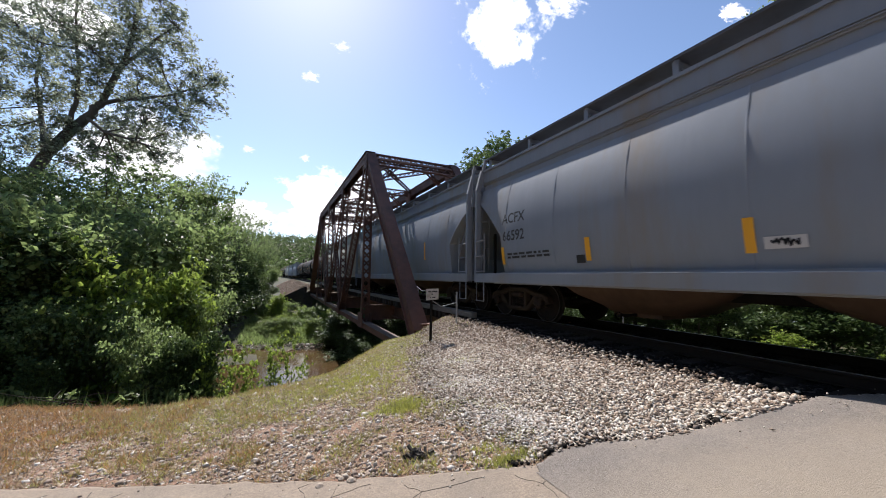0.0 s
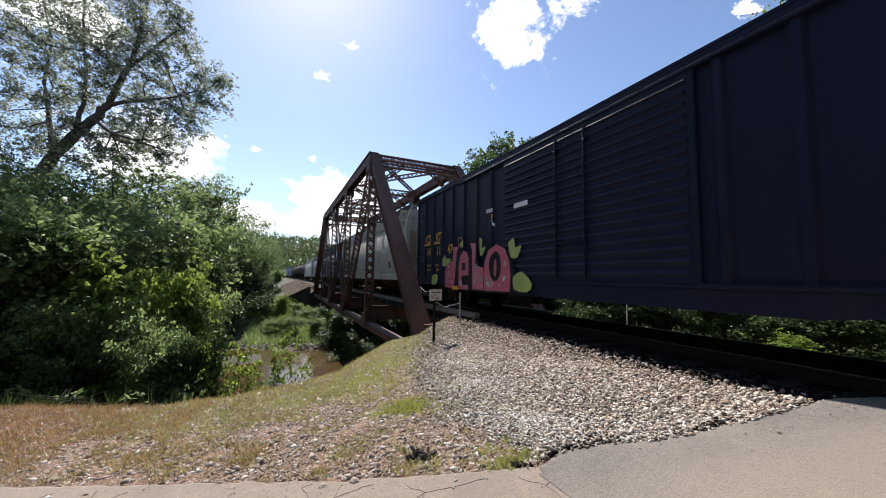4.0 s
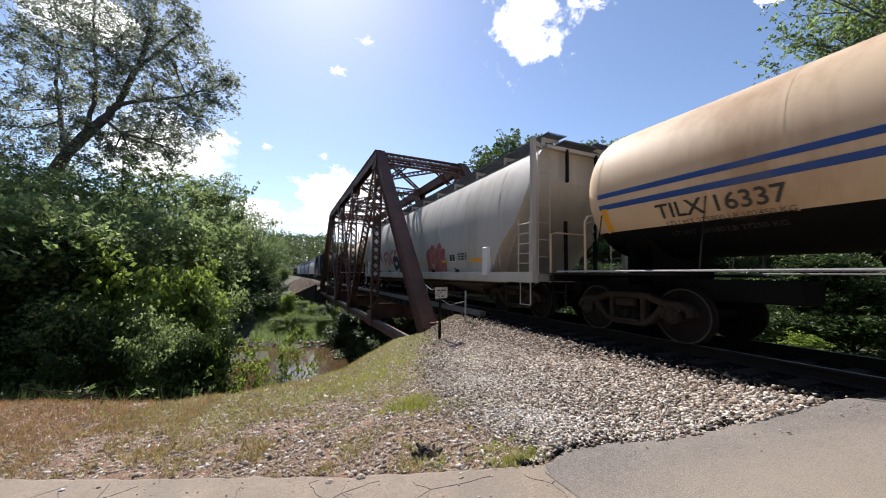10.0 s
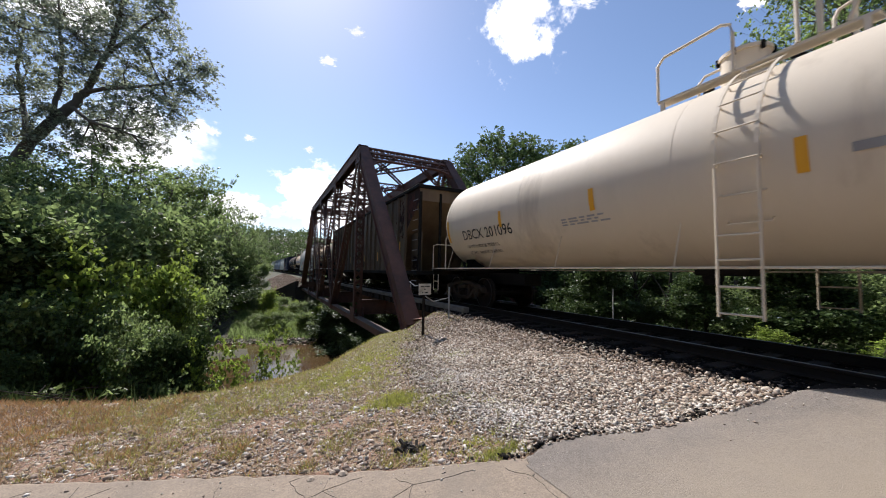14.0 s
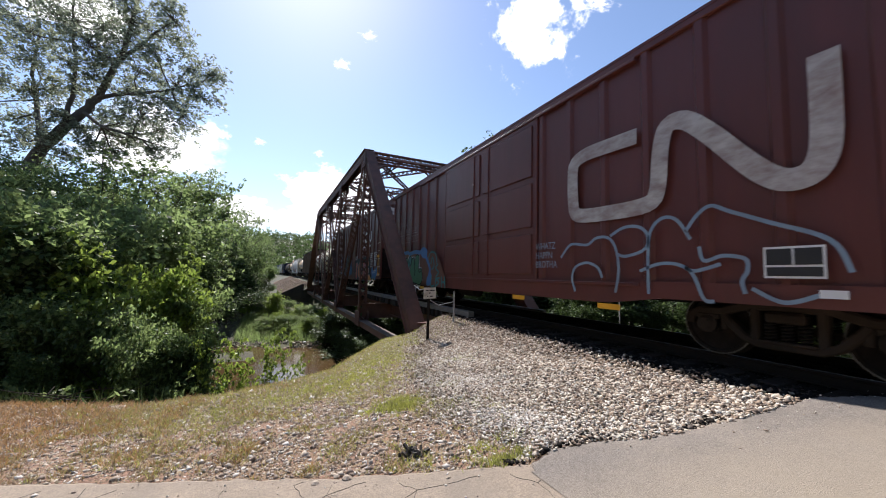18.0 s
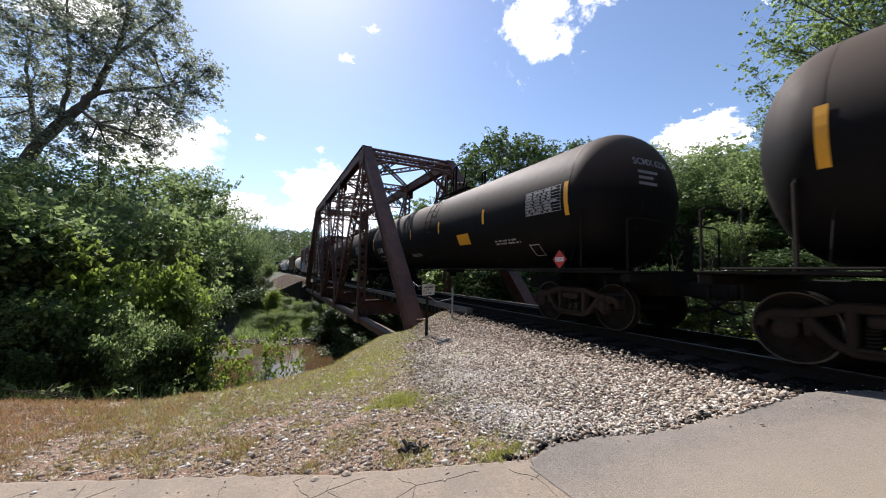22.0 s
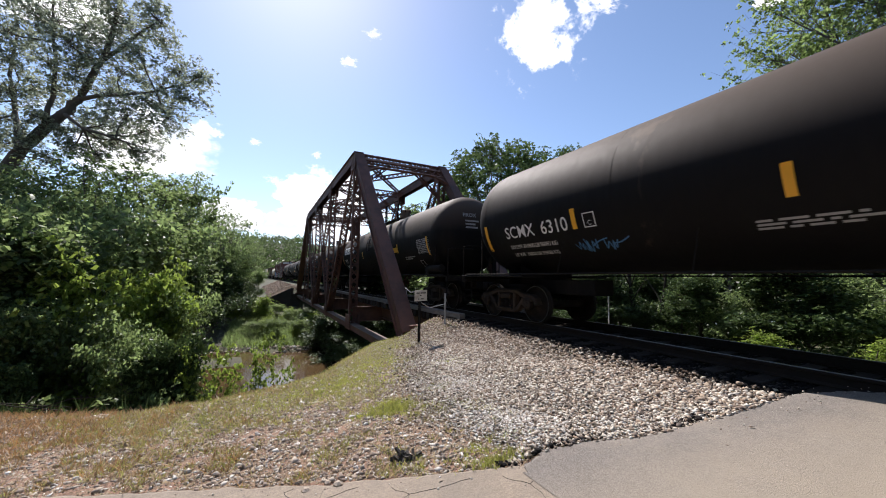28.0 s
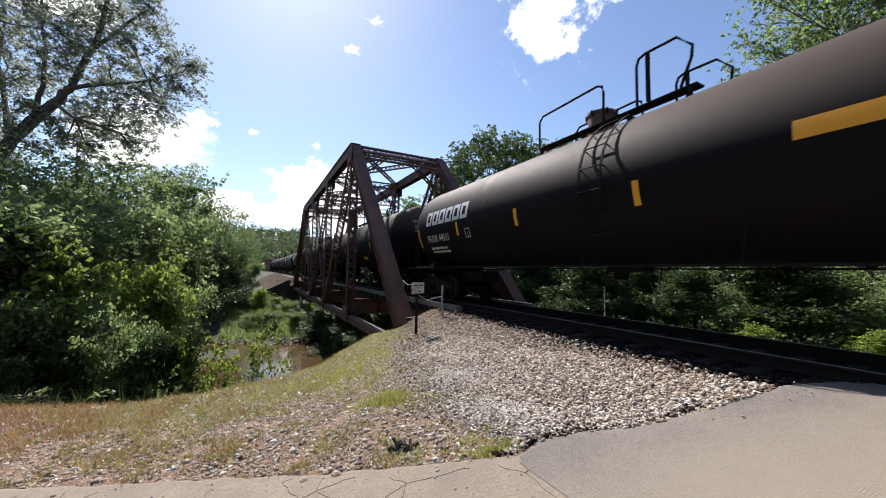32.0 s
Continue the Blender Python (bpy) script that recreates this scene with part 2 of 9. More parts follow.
# ---- mesh helpers ----
class Form:
    """Collects faces for one mesh."""

    def __init__(self):
        self.v, self.f, self.m = [], [], []

    def add(self, vs, fs, mi=0):
        k = len(self.v)
        self.v.extend(vs)
        self.f.extend([tuple(i + k for i in f) for f in fs])
        self.m.extend([mi] * len(fs))
        return self

    def box(self, x0, y0, z0, x1, y1, z1, mi=0):
        vs = [(x, y, z) for z in (z0, z1) for y in (y0, y1) for x in (x0, x1)]
        return self.add(vs, [(0, 2, 3, 1), (4, 5, 7, 6), (0, 1, 5, 4), (2, 6, 7, 3), (0, 4, 6, 2), (1, 3, 7, 5)], mi)

    def cbox(self, x0, y0, z0, x1, y1, z1, c=0.02, mi=0):
        """A box with chamfered edges."""
        lo, hi = (x0, y0, z0), (x1, y1, z1)
        vs, ix = [], {}
        for s in [(i, j, k) for k in (0, 1) for j in (0, 1) for i in (0, 1)]:
            for ax in range(3):
                p = []
                for d in range(3):
                    e = hi[d] if s[d] else lo[d]
                    p.append(e if d == ax else e + (-c if s[d] else c))
                ix[s, ax] = len(vs)
                vs.append(tuple(p))
        fs = []
        for ax in range(3):
            a, b = (ax + 1) % 3, (ax + 2) % 3
            for side in (0, 1):
                loop = []
                for u, w in ((0, 0), (1, 0), (1, 1), (0, 1)):
                    s = [0, 0, 0]
                    s[ax], s[a], s[b] = side, u, w
                    loop.append(ix[tuple(s), ax])
                fs.append(tuple(loop if side else loop[::-1]))
            for u in (0, 1):
                for w in (0, 1):
                    s0, s1 = [0, 0, 0], [0, 0, 0]
                    s0[a] = s1[a] = u
                    s0[b] = s1[b] = w
                    s1[ax] = 1
                    s0, s1 = tuple(s0), tuple(s1)
                    q = (ix[s0, a], ix[s0, b], ix[s1, b], ix[s1, a])
                    fs.append(q if u != w else q[::-1])
        for s in [(i, j, k) for k in (0, 1) for j in (0, 1) for i in (0, 1)]:
            q = (ix[s, 0], ix[s, 1], ix[s, 2])
            fs.append(q if sum(s) % 2 else q[::-1])
        return self.add(vs, fs, mi)

    def tube(self, pts, r, seg=8, mi=0, cap=True, taper=None):
        """A round bar along a line of points."""
        pts = [Vector(p) for p in pts]
        rings = []
        for i, p in enumerate(pts):
            d = (pts[min(i + 1, len(pts) - 1)] - pts[max(i - 1, 0)])
            if d.length < 1e-9:
                d = Vector((0, 0, 1))
            d.normalize()
            a = d.cross(Vector((0, 0, 1)) if abs(d.z) < 0.9 else Vector((0, 1, 0))).normalized()
            b = d.cross(a)
            rr = r if taper is None else r + (taper - r) * i / (len(pts) - 1)
            rings.append([tuple(p + (a * math.cos(2 * math.pi * k / seg) + b * math.sin(2 * math.pi * k / seg)) * rr) for k in range(seg)])
        vs = [v for ring in rings for v in ring]
        fs = []
        for i in range(len(pts) - 1):
            for k in range(seg):
                fs.append((i * seg + k, i * seg + (k + 1) % seg, (i + 1) * seg + (k + 1) % seg, (i + 1) * seg + k))
        if cap:
            fs += [tuple(range(seg))[::-1], tuple(range((len(pts) - 1) * seg, len(pts) * seg))]
        return self.add(vs, fs, mi)

    def bar(self, p, q, w, h, up=(0, 0, 1), mi=0):
        """A rectangular bar from p to q: w across, h along up."""
        p, q, up = Vector(p), Vector(q), Vector(up)
        d = (q - p).normalized()
        a = d.cross(up)
        if a.length < 1e-6:
            a = d.cross(Vector((1, 0, 0)))
        a.normalize()
        b = a.cross(d)
        vs = [tuple(e + a * (sx * w / 2) + b * (sz * h / 2)) for e in (p, q) for sx, sz in ((-1, -1), (1, -1), (1, 1), (-1, 1))]
        return self.add(vs, [(3, 2, 1, 0), (4, 5, 6, 7), (0, 1, 5, 4), (1, 2, 6, 5), (2, 3, 7, 6), (3, 0, 4, 7)], mi)

    def loft(self, rings, closed=True, caps=True, mi=0):
        """Skins rings of equal length."""
        n = len(rings[0])
        vs = [tuple(p) for r in rings for p in r]
        fs = []
        for i in range(len(rings) - 1):
            for k in range(n if closed else n - 1):
                fs.append((i * n + k, i * n + (k + 1) % n, (i + 1) * n + (k + 1) % n, (i + 1) * n + k))
        if caps:
            fs += [tuple(range(n))[::-1], tuple(range((len(rings) - 1) * n, len(rings) * n))]
        return self.add(vs, fs, mi)

    def disc(self, c, axis, r0, r1, depth, seg=20, mi=0):
        """A turned ring or disc: from c along an axis, outer radius r1, inner r0."""
        c, d = Vector(c), Vector(axis).normalized()
        a = d.orthogonal().normalized()
        b = d.cross(a)
        prof = [(r1, 0), (r1, depth), (r0, depth), (r0, 0)]
        vs = [tuple(c + d * h + (a * math.cos(2 * math.pi * k / seg) + b * math.sin(2 * math.pi * k / seg)) * max(r, 1e-4)) for r, h in prof for k in range(seg)]
        fs = []
        for i in range(4):
            j = (i + 1) % 4
            for k in range(seg):
                fs.append((i * seg + k, i * seg + (k + 1) % seg, j * seg + (k + 1) % seg, j * seg + k))
        return self.add(vs, fs, mi)

    def turned(self, c, axis, prof, seg=24, mi=0):
        """A solid of revolution: profile of (radius, height)."""
        c, d = Vector(c), Vector(axis).normalized()
        a = d.orthogonal().normalized()
        b = d.cross(a)
        rings = [[tuple(c + d * hh + (a * math.cos(2 * math.pi * k / seg) + b * math.sin(2 * math.pi * k / seg)) * max(r, 1e-3)) for k in range(seg)] for r, hh in prof]
        return self.loft(rings, True, True, mi)

    def mesh(self, name, mats, smooth=0):
        me = bpy.data.meshes.new(name)
        me.from_pydata(self.v, [], self.f)
        for m in mats if isinstance(mats, (list, tuple)) else [mats]:
            me.materials.append(m)
        if any(self.m):
            me.polygons.foreach_set("material_index", self.m)
        bm = bmesh.new()
        bm.from_mesh(me)
        bmesh.ops.recalc_face_normals(bm, faces=bm.faces)
        bm.to_mesh(me)
        bm.free()
        if smooth:
            me.polygons.foreach_set("use_smooth", [True] * len(me.polygons))
            me.set_sharp_from_angle(angle=radians(smooth))
        return me


def part(name, form, mats, parent, label="", smooth=0, at=None):
    """Links a form, or a mesh that is there already, as one mesh object under a thing or a part."""
    me = form.mesh(name, mats, smooth) if isinstance(form, Form) else form
    ob = new(name, me)
    ob.parent = parent
    if at is not None:
        ob.matrix_basis = at
    return tagged(ob, label) if label else ob


def thing(name, label, category, group="", kind="", at=None):
    ob = new(name)
    if at is not None:
        ob.matrix_basis = at
    return tagged(ob, label, category, group, kind)


def solid(name, form, mats, label, category, group="", kind="", smooth=0, at=None):
    """A thing that is one mesh."""
    ob = new(name, form.mesh(name, mats, smooth) if isinstance(form, Form) else form)
    if at is not None:
        ob.matrix_basis = at
    return tagged(ob, label, category, group, kind)


def quick_mesh(name, verts, faces, mat):
    """A large mesh from arrays; faces all of one size."""
    me = bpy.data.meshes.new(name)
    n, k = len(faces), faces.shape[1]
    me.vertices.add(len(verts))
    me.vertices.foreach_set("co", np.ascontiguousarray(verts, dtype=np.float32).ravel())
    me.loops.add(n * k)
    me.loops.foreach_set("vertex_index", np.ascontiguousarray(faces, dtype=np.int32).ravel())
    me.polygons.add(n)
    me.polygons.foreach_set("loop_start", np.arange(0, n * k, k, dtype=np.int32))
    me.update(calc_edges=True)
    me.materials.append(mat)
    return me


# ---- ground, road and creek ----
RIDGE = ((-40, 22), (-14, 14.5), (-8, 11.5), (-4.3, 9.3), (-3.1, 8.2), (-1.8, 7.25), (-0.6, 6.9), (0.5, 7.0), (1.2, 7.3), (1.9, 8.4), (3.1, 10.1), (4.5, 10.5), (6.3, 10.6), (11, 10.7), (40, 12))
FAR_BANK = ((-60, 70), (-20, 54), (-6, 50), (0, 52.6), (4.4, 52.6), (5.2, 51.2), (12, 51), (60, 60))
BAR = ((-60, 62), (-12, 46), (-6, 35), (-3.1, 30.8), (0, 29.4), (3.0, 28.4), (3.8, 29.5), (4.6, 46), (20, 47), (60, 56))
WATER_Z = -4.55
rng = np.random.default_rng(5)


def smooth_step(a, b, v):
    u = np.clip((np.asarray(v, float) - a) / (b - a), 0, 1)
    return u * u * (3 - 2 * u)


def bench(x, y):
    """The gravelled bank on the road's side."""
    return -0.62 + 0.095 * np.clip(x, -6, 5.2) - 0.05 * np.clip(y, -8, 12)


def rail_bend(y):
    """How far the track bends aside beyond the bridge."""
    return -np.maximum(np.asarray(y, float) - 62, 0) ** 2 / 5000


def ground_z(x, y):
    x, y = np.asarray(x, float), np.asarray(y, float)
    near = np.interp(x, [p[0] for p in RIDGE], [p[1] for p in RIDGE])
    far = np.interp(x, [p[0] for p in FAR_BANK], [p[1] for p in FAR_BANK])
    top = bench(x, y)
    off = x - TRACK_X - rail_bend(y)
    bed = np.where(np.abs(off) < 1.62, -0.2, -0.2 - (np.abs(off) - 1.62) * 0.45)
    east = np.where(x > TRACK_X + 4, -1.2 - 0.02 * (x - 11), -9)
    near_land = np.maximum(np.maximum(np.where(x < TRACK_X + 1.5, top, -9), bed), east)
    far_land = np.maximum(np.maximum(bed, -2.6 + 0.0 * x), np.where(off < -9, -2.6 + 0.05 * np.clip(-9 - off, 0, 60), -9))
    floor_z = WATER_Z - 0.5 + 0.7 * np.sin(x * 0.35 + y * 0.21) * np.sin(y * 0.4)
    near_cut = smooth_step(0.0, 6.5, y - near)
    far_cut = smooth_step(-2.4, 0.5, y - far)
    shore = np.interp(x, [p[0] for p in BAR], [p[1] for p in BAR])
    low_bar = WATER_Z - 0.6 + 0.8 * smooth_step(-1.2, 1.0, y - shore) + 0.02 * np.clip(y - shore, 0, 20) + 0.08 * np.sin(x * 1.7 + y) * np.sin(y * 0.9)
    z = near_land * (1 - near_cut) + floor_z * near_cut
    z = np.where(y > shore - 1.2, np.maximum(z, low_bar), z)
    z = z * (1 - far_cut) + far_land * far_cut
    hill = 55 * smooth_step(240, 620, y) + 26 * smooth_step(120, 420, np.abs(x - 5)) + 30 * smooth_step(120, 500, -y)
    return z + hill


def axis(lo, a, b, hi, step, n):
    g = np.linspace(0, 1, n) ** 2.2
    return np.concatenate([a - (a - lo) * g[::-1][:-1], np.arange(a, b, step), b + (hi - b) * g])


gx, gy = axis(-900, -11, 11, 900, 0.22, 40), axis(-900, -2, 24, 1400, 0.22, 60)
XX, YY = np.meshgrid(gx, gy)
ZZ = ground_z(XX, YY)
near_mask = np.exp(-((XX / 14) ** 2) - ((YY - 6) / 14) ** 2)
ZZ += near_mask * rng.normal(0, 0.004, ZZ.shape)
nx, ny = len(gx), len(gy)
idx = np.arange(nx * ny).reshape(ny, nx)
quads = np.stack([idx[:-1, :-1], idx[:-1, 1:], idx[1:, 1:], idx[1:, :-1]], -1).reshape(-1, 4)
gm = quick_mesh("ground", np.stack([XX, YY, ZZ], -1).reshape(-1, 3), quads, soil_mat)
gm.polygons.foreach_set("use_smooth", [True] * len(gm.polygons))
gm.materials.append(forest_floor)
fx0, fy0 = (XX[:-1, :-1] + XX[1:, 1:]).ravel() / 2, (YY[:-1, :-1] + YY[1:, 1:]).ravel() / 2
edge_y = np.interp(fx0, [p[0] for p in RIDGE], [p[1] for p in RIDGE])
woods = (fy0 > edge_y + 1.3) | (fx0 > TRACK_X + 4.2)
# ground under the ballast fan, gap shadow painted into its colour
gm.materials.append(gap_shade_mat)
fan_x = np.interp(fy0, [1.4, 2.2, 3, 4, 5.5, 7, 8.5, 11], [4.0, 2.9, 2.55, 2.6, 2.9, 3.3, 4.0, 4.9])
stony = ~woods & (fx0 > fan_x + 0.6) & (fy0 > -12) & (fy0 < 12)
gm.polygons.foreach_set("material_index", np.where(woods, 1, np.where(stony, 2, 0)).astype(np.int32))
tagged(new("ground", gm), "dry soil and gravel bank sloping to the creek", "ground", kind="structure")

# The creek's surface
wx, wy = np.linspace(-11, 70, 61), np.linspace(16.5, 62, 41)
WX, WY = np.meshgrid(wx, wy)
wi = np.arange(WX.size).reshape(WX.shape)
wq = np.stack([wi[:-1, :-1], wi[:-1, 1:], wi[1:, 1:], wi[1:, :-1]], -1).reshape(-1, 4)
tagged(new("water", quick_mesh("water", np.stack([WX, WY, np.full(WX.shape, WATER_Z) + rng.normal(0, 0.006, WX.shape)], -1).reshape(-1, 3), wq, clear_water)),
       "shallow brown creek water under the bridge", "water", kind="structure")


def strip(name, front, back, lift, mat, label, lip=0.08, swell=0.0):
    """A paved sheet between two edges, with a broken lip at its front."""
    n, m = 160, 40
    ts = np.linspace(0, 1, n)
    fx = np.interp(ts, np.linspace(0, 1, len(front)), [p[0] for p in front])
    fy = np.interp(ts, np.linspace(0, 1, len(front)), [p[1] for p in front])
    bx = np.interp(ts, np.linspace(0, 1, len(back)), [p[0] for p in back])
    by = np.interp(ts, np.linspace(0, 1, len(back)), [p[1] for p in back])
    wob = np.array([noise.noise(Vector((t * 40, lift * 50, 0))) * 0.05 + noise.noise(Vector((t * 140, 3, 0))) * 0.025 for t in ts])
    fy = fy + wob
    k = np.concatenate([[0, 0], np.linspace(0, 1, m) ** 2.0])
    X = fx[None] + (bx - fx)[None] * k[:, None]
    Y = fy[None] + (by - fy)[None] * k[:, None]
    Z = paved_z(X, Y) + lift + swell * np.sin(np.pi * np.clip(k / 0.16, 0, 1))[:, None] * smooth_step(0.06, 0.45, ts)[None]
    Z[0] -= lip
    Y[0] += 0.02
    Z[1] -= 0.012
    Y[2] -= 0.03
    ids = np.arange(X.size).reshape(X.shape)
    q = np.stack([ids[:-1, :-1], ids[:-1, 1:], ids[1:, 1:], ids[1:, :-1]], -1).reshape(-1, 4)
    me = quick_mesh(name, np.stack([X, Y, Z], -1).reshape(-1, 3), q[:, ::-1], mat)
    me.polygons.foreach_set("use_smooth", [True] * len(me.polygons))
    return tagged(new(name, me), label, "road", kind="structure")


def paved_z(x, y):
    """The road climbs to the rails at the crossing."""
    x, y = np.asarray(x, float), np.asarray(y, float)
    climb = -0.62 + 0.095 * np.clip(x, -30, 6.0) - 0.05 * np.clip(y, -2, 12)
    return climb + (-0.13 - climb) * smooth_step(4.6, 6.0, x)


road_old = strip("road", [(-14, 13.5), (-6, 7.6), (-2.35, 5.15), (-1.28, 4.45), (-0.32, 3.85), (0.58, 3.27), (1.44, 2.82), (1.85, 2.62), (2.12, 2.5), (2.4, 2.42)],
                 [(-30, -2), (-20, -6), (-10, -9), (-4, -9), (0, -9), (1, -9), (1.6, -9), (2.0, -9), (2.2, -9), (2.4, -9)], 0.022, asphalt_old, "sun-bleached cracked old asphalt road")
strip("pavement", [(2.0, 2.38), (2.1, 2.52), (2.4, 2.59), (2.82, 2.49), (3.22, 2.26), (3.81, 2.1), (4.49, 1.99), (5.29, 1.78), (5.75, 1.55), (6.08, 1.35)],
                 [(1.6, -9), (2.0, -9), (2.6, -9), (3, -9), (3.4, -9), (4, -9), (4.6, -9), (5.3, -9), (5.8, -9), (6.08, -9)], 0.027, asphalt_new, "grey asphalt patch climbing to the level crossing", swell=0.05)

# Cracks in the old pavement: a net of thin sunk lines of dirt
cracks = Form()
crk = random.Random(12)
knots = {}
for i in range(15):
    for j in range(11):
        knots[i, j] = (-3.4 + 0.4 * i + crk.uniform(-.16, .16), 0.6 + 0.4 * j + crk.uniform(-.16, .16))
for (i, j), p in knots.items():
    for q in ((i + 1, j), (i, j + 1)):
        if q not in knots or crk.random() < 0.34 or p[1] > float(np.interp(p[0], [-3.4, 2.2], [5.6, 2.4])):
            continue
        e = knots[q]
        line = []
        for k in range(7):
            u = k / 6
            cx0, cy0 = p[0] + (e[0] - p[0]) * u, p[1] + (e[1] - p[1]) * u
            w_ = 0.035 * math.sin(u * 3.14)
            cx0, cy0 = cx0 + noise.noise(Vector((cx0 * 9, cy0 * 9, 1))) * w_, cy0 + noise.noise(Vector((cx0 * 9, cy0 * 9, 4))) * w_
            line.append((cx0, cy0, float(paved_z(cx0, cy0)) + 0.0225))
        wide = crk.choice((0.0015, 0.0022, 0.003, 0.0042))
        for c, d in zip(line, line[1:]):
            if d[1] < float(np.interp(d[0], [-2.35, -0.3, 1.44, 2.1], [5.0, 3.75, 2.7, 2.35])) and d[0] < 2.0:
                cracks.bar(c, d, wide * crk.uniform(0.6, 1.5), 0.004)
tagged(part("crack", cracks, crack_mat, road_old), kind="stuff")


# Stones: joined, far more than one could count
def stones(name, centres, sizes, mat, label):
    base = np.array([(0, 0, 0.62), (0.9, 0.1, 0.1), (0.25, 0.85, 0.0), (-0.75, 0.5, 0.12), (-0.7, -0.55, -0.05), (0.35, -0.9, 0.1), (0.05, 0.0, -0.6)])
    tri = np.array([(0, 1, 2), (0, 2, 3), (0, 3, 4), (0, 4, 5), (0, 5, 1), (6, 2, 1), (6, 3, 2), (6, 4, 3), (6, 5, 4), (6, 1, 5)])
    n = len(centres)
    v = base[None] * (1 + rng.normal(0, 0.22, (n, 7, 3)))
    v *= (sizes[:, None] * rng.uniform(0.55, 1.4, (n, 3)))[:, None, :]
    a = rng.uniform(0, 6.283, n)
    tl = rng.normal(0, 0.5, n)
    c, s = np.cos(a), np.sin(a)
    ct, st = np.cos(tl), np.sin(tl)
    y, z = v[..., 1] * ct[:, None] - v[..., 2] * st[:, None], v[..., 1] * st[:, None] + v[..., 2] * ct[:, None]
    x = v[..., 0] * c[:, None] - y * s[:, None]
    y = v[..., 0] * s[:, None] + y * c[:, None]
    v = np.stack([x, y, z], -1) + centres[:, None, :]
    f = (tri[None] + (np.arange(n) * 7)[:, None, None]).reshape(-1, 3)
    return tagged(new(name, quick_mesh(name, v.reshape(-1, 3), f, mat)), label, "gravel", kind="stuff")


def scatter(n, x0, x1, y0, y1):
    return rng.uniform(x0, x1, n), rng.uniform(y0, y1, n)


def patch_edge(x):
    return np.interp(x, [-2.35, -0.3, 1.44, 2.1, 2.4, 2.82, 3.22, 3.81, 4.49, 5.29, 5.75, 6.1], [5.15, 3.85, 2.82, 2.52, 2.59, 2.49, 2.26, 2.1, 1.99, 1.83, 1.66, 1.5])


# Ballast shoulder: a fan of pale stone from the rails down to the pavement
bx_, by_ = scatter(170000, 1.0, 6.2, 1.4, 11.0)
fan = np.interp(by_, [1.4, 2.2, 3, 4, 5.5, 7, 8.5, 11], [4.0, 2.95, 2.45, 2.3, 2.6, 3.1, 3.9, 4.8])
keep = (bx_ < 5.12 + rng.normal(0, 0.12, len(bx_))) & (by_ > patch_edge(bx_) - 0.05) & (bx_ > fan + 0.3 - np.abs(rng.normal(0, 0.5, len(bx_)))) & (by_ < np.interp(bx_, [p[0] for p in RIDGE], [p[1] for p in RIDGE]) + 0.3)
bx_, by_ = bx_[keep], by_[keep]
heap = 0.012 + rng.uniform(-0.012, 0.022, len(bx_)) + 0.012 * np.sin(bx_ * 3.1 + by_) * np.sin(by_ * 2.3)
stones("ballast", np.stack([bx_, by_, ground_z(bx_, by_) + heap + 0.005], -1), np.minimum(rng.lognormal(-3.68, 0.36, len(bx_)), 0.040) * np.interp(bx_, [1.8, 3.0, 4.4], [0.5, 0.72, 0.98]), ballast_mat, "loose pale grey and rusty ballast stones beside the track")
# a paler fringe of small stone at the foot of the fan
qx_, qy_ = scatter(60000, 1.4, 4.4, 2.2, 7.2)
edge_ = np.interp(qy_, [1.4, 2.2, 3, 4, 5.5, 7, 8.5, 11], [4.0, 2.95, 2.45, 2.3, 2.6, 3.1, 3.9, 4.8])
keep = (qy_ > patch_edge(qx_) + 0.03) & (np.abs(qx_ - edge_ - 0.35 + rng.normal(0, 0.22, len(qx_))) < 0.45)
qx_, qy_ = qx_[keep], qy_[keep]
stones("gravel", np.stack([qx_, qy_, ground_z(qx_, qy_) + 0.012 + rng.uniform(0, 0.014, len(qx_))], -1), np.minimum(rng.lognormal(-4.2, 0.3, len(qx_)), 0.026), chip_mat, "small pale stone chips at the foot of the ballast")
# track-bed stones: grime plus the train's shade, both in the colour
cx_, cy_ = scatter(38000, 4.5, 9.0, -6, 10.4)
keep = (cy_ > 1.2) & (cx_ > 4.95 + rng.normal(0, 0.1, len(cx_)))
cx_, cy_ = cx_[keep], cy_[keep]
stones("ballast", np.stack([cx_, cy_, ground_z(cx_, cy_)], -1), rng.lognormal(-3.5, 0.25, len(cx_)), grimy_shade_ballast, "oil-grimed ballast stones between the ties, shade put into their colour")
px_, py_ = scatter(190000, -7, 4.6, 2.4, 12)
keep = (py_ > patch_edge(px_) + 0.02) & (py_ < np.interp(px_, [p[0] for p in RIDGE], [p[1] for p in RIDGE]) + 0.2) & (rng.random(len(px_)) < np.interp(px_, [-5, -1, 1.0, 4], [0.3, 0.5, 0.9, 1.0]))
px_, py_ = px_[keep], py_[keep]
stones("gravel", np.stack([px_, py_, ground_z(px_, py_) + 0.002], -1), np.minimum(rng.lognormal(-4.45, 0.58, len(px_)), 0.04), pebble_mat, "small pale pebbles strewn over dry soil")
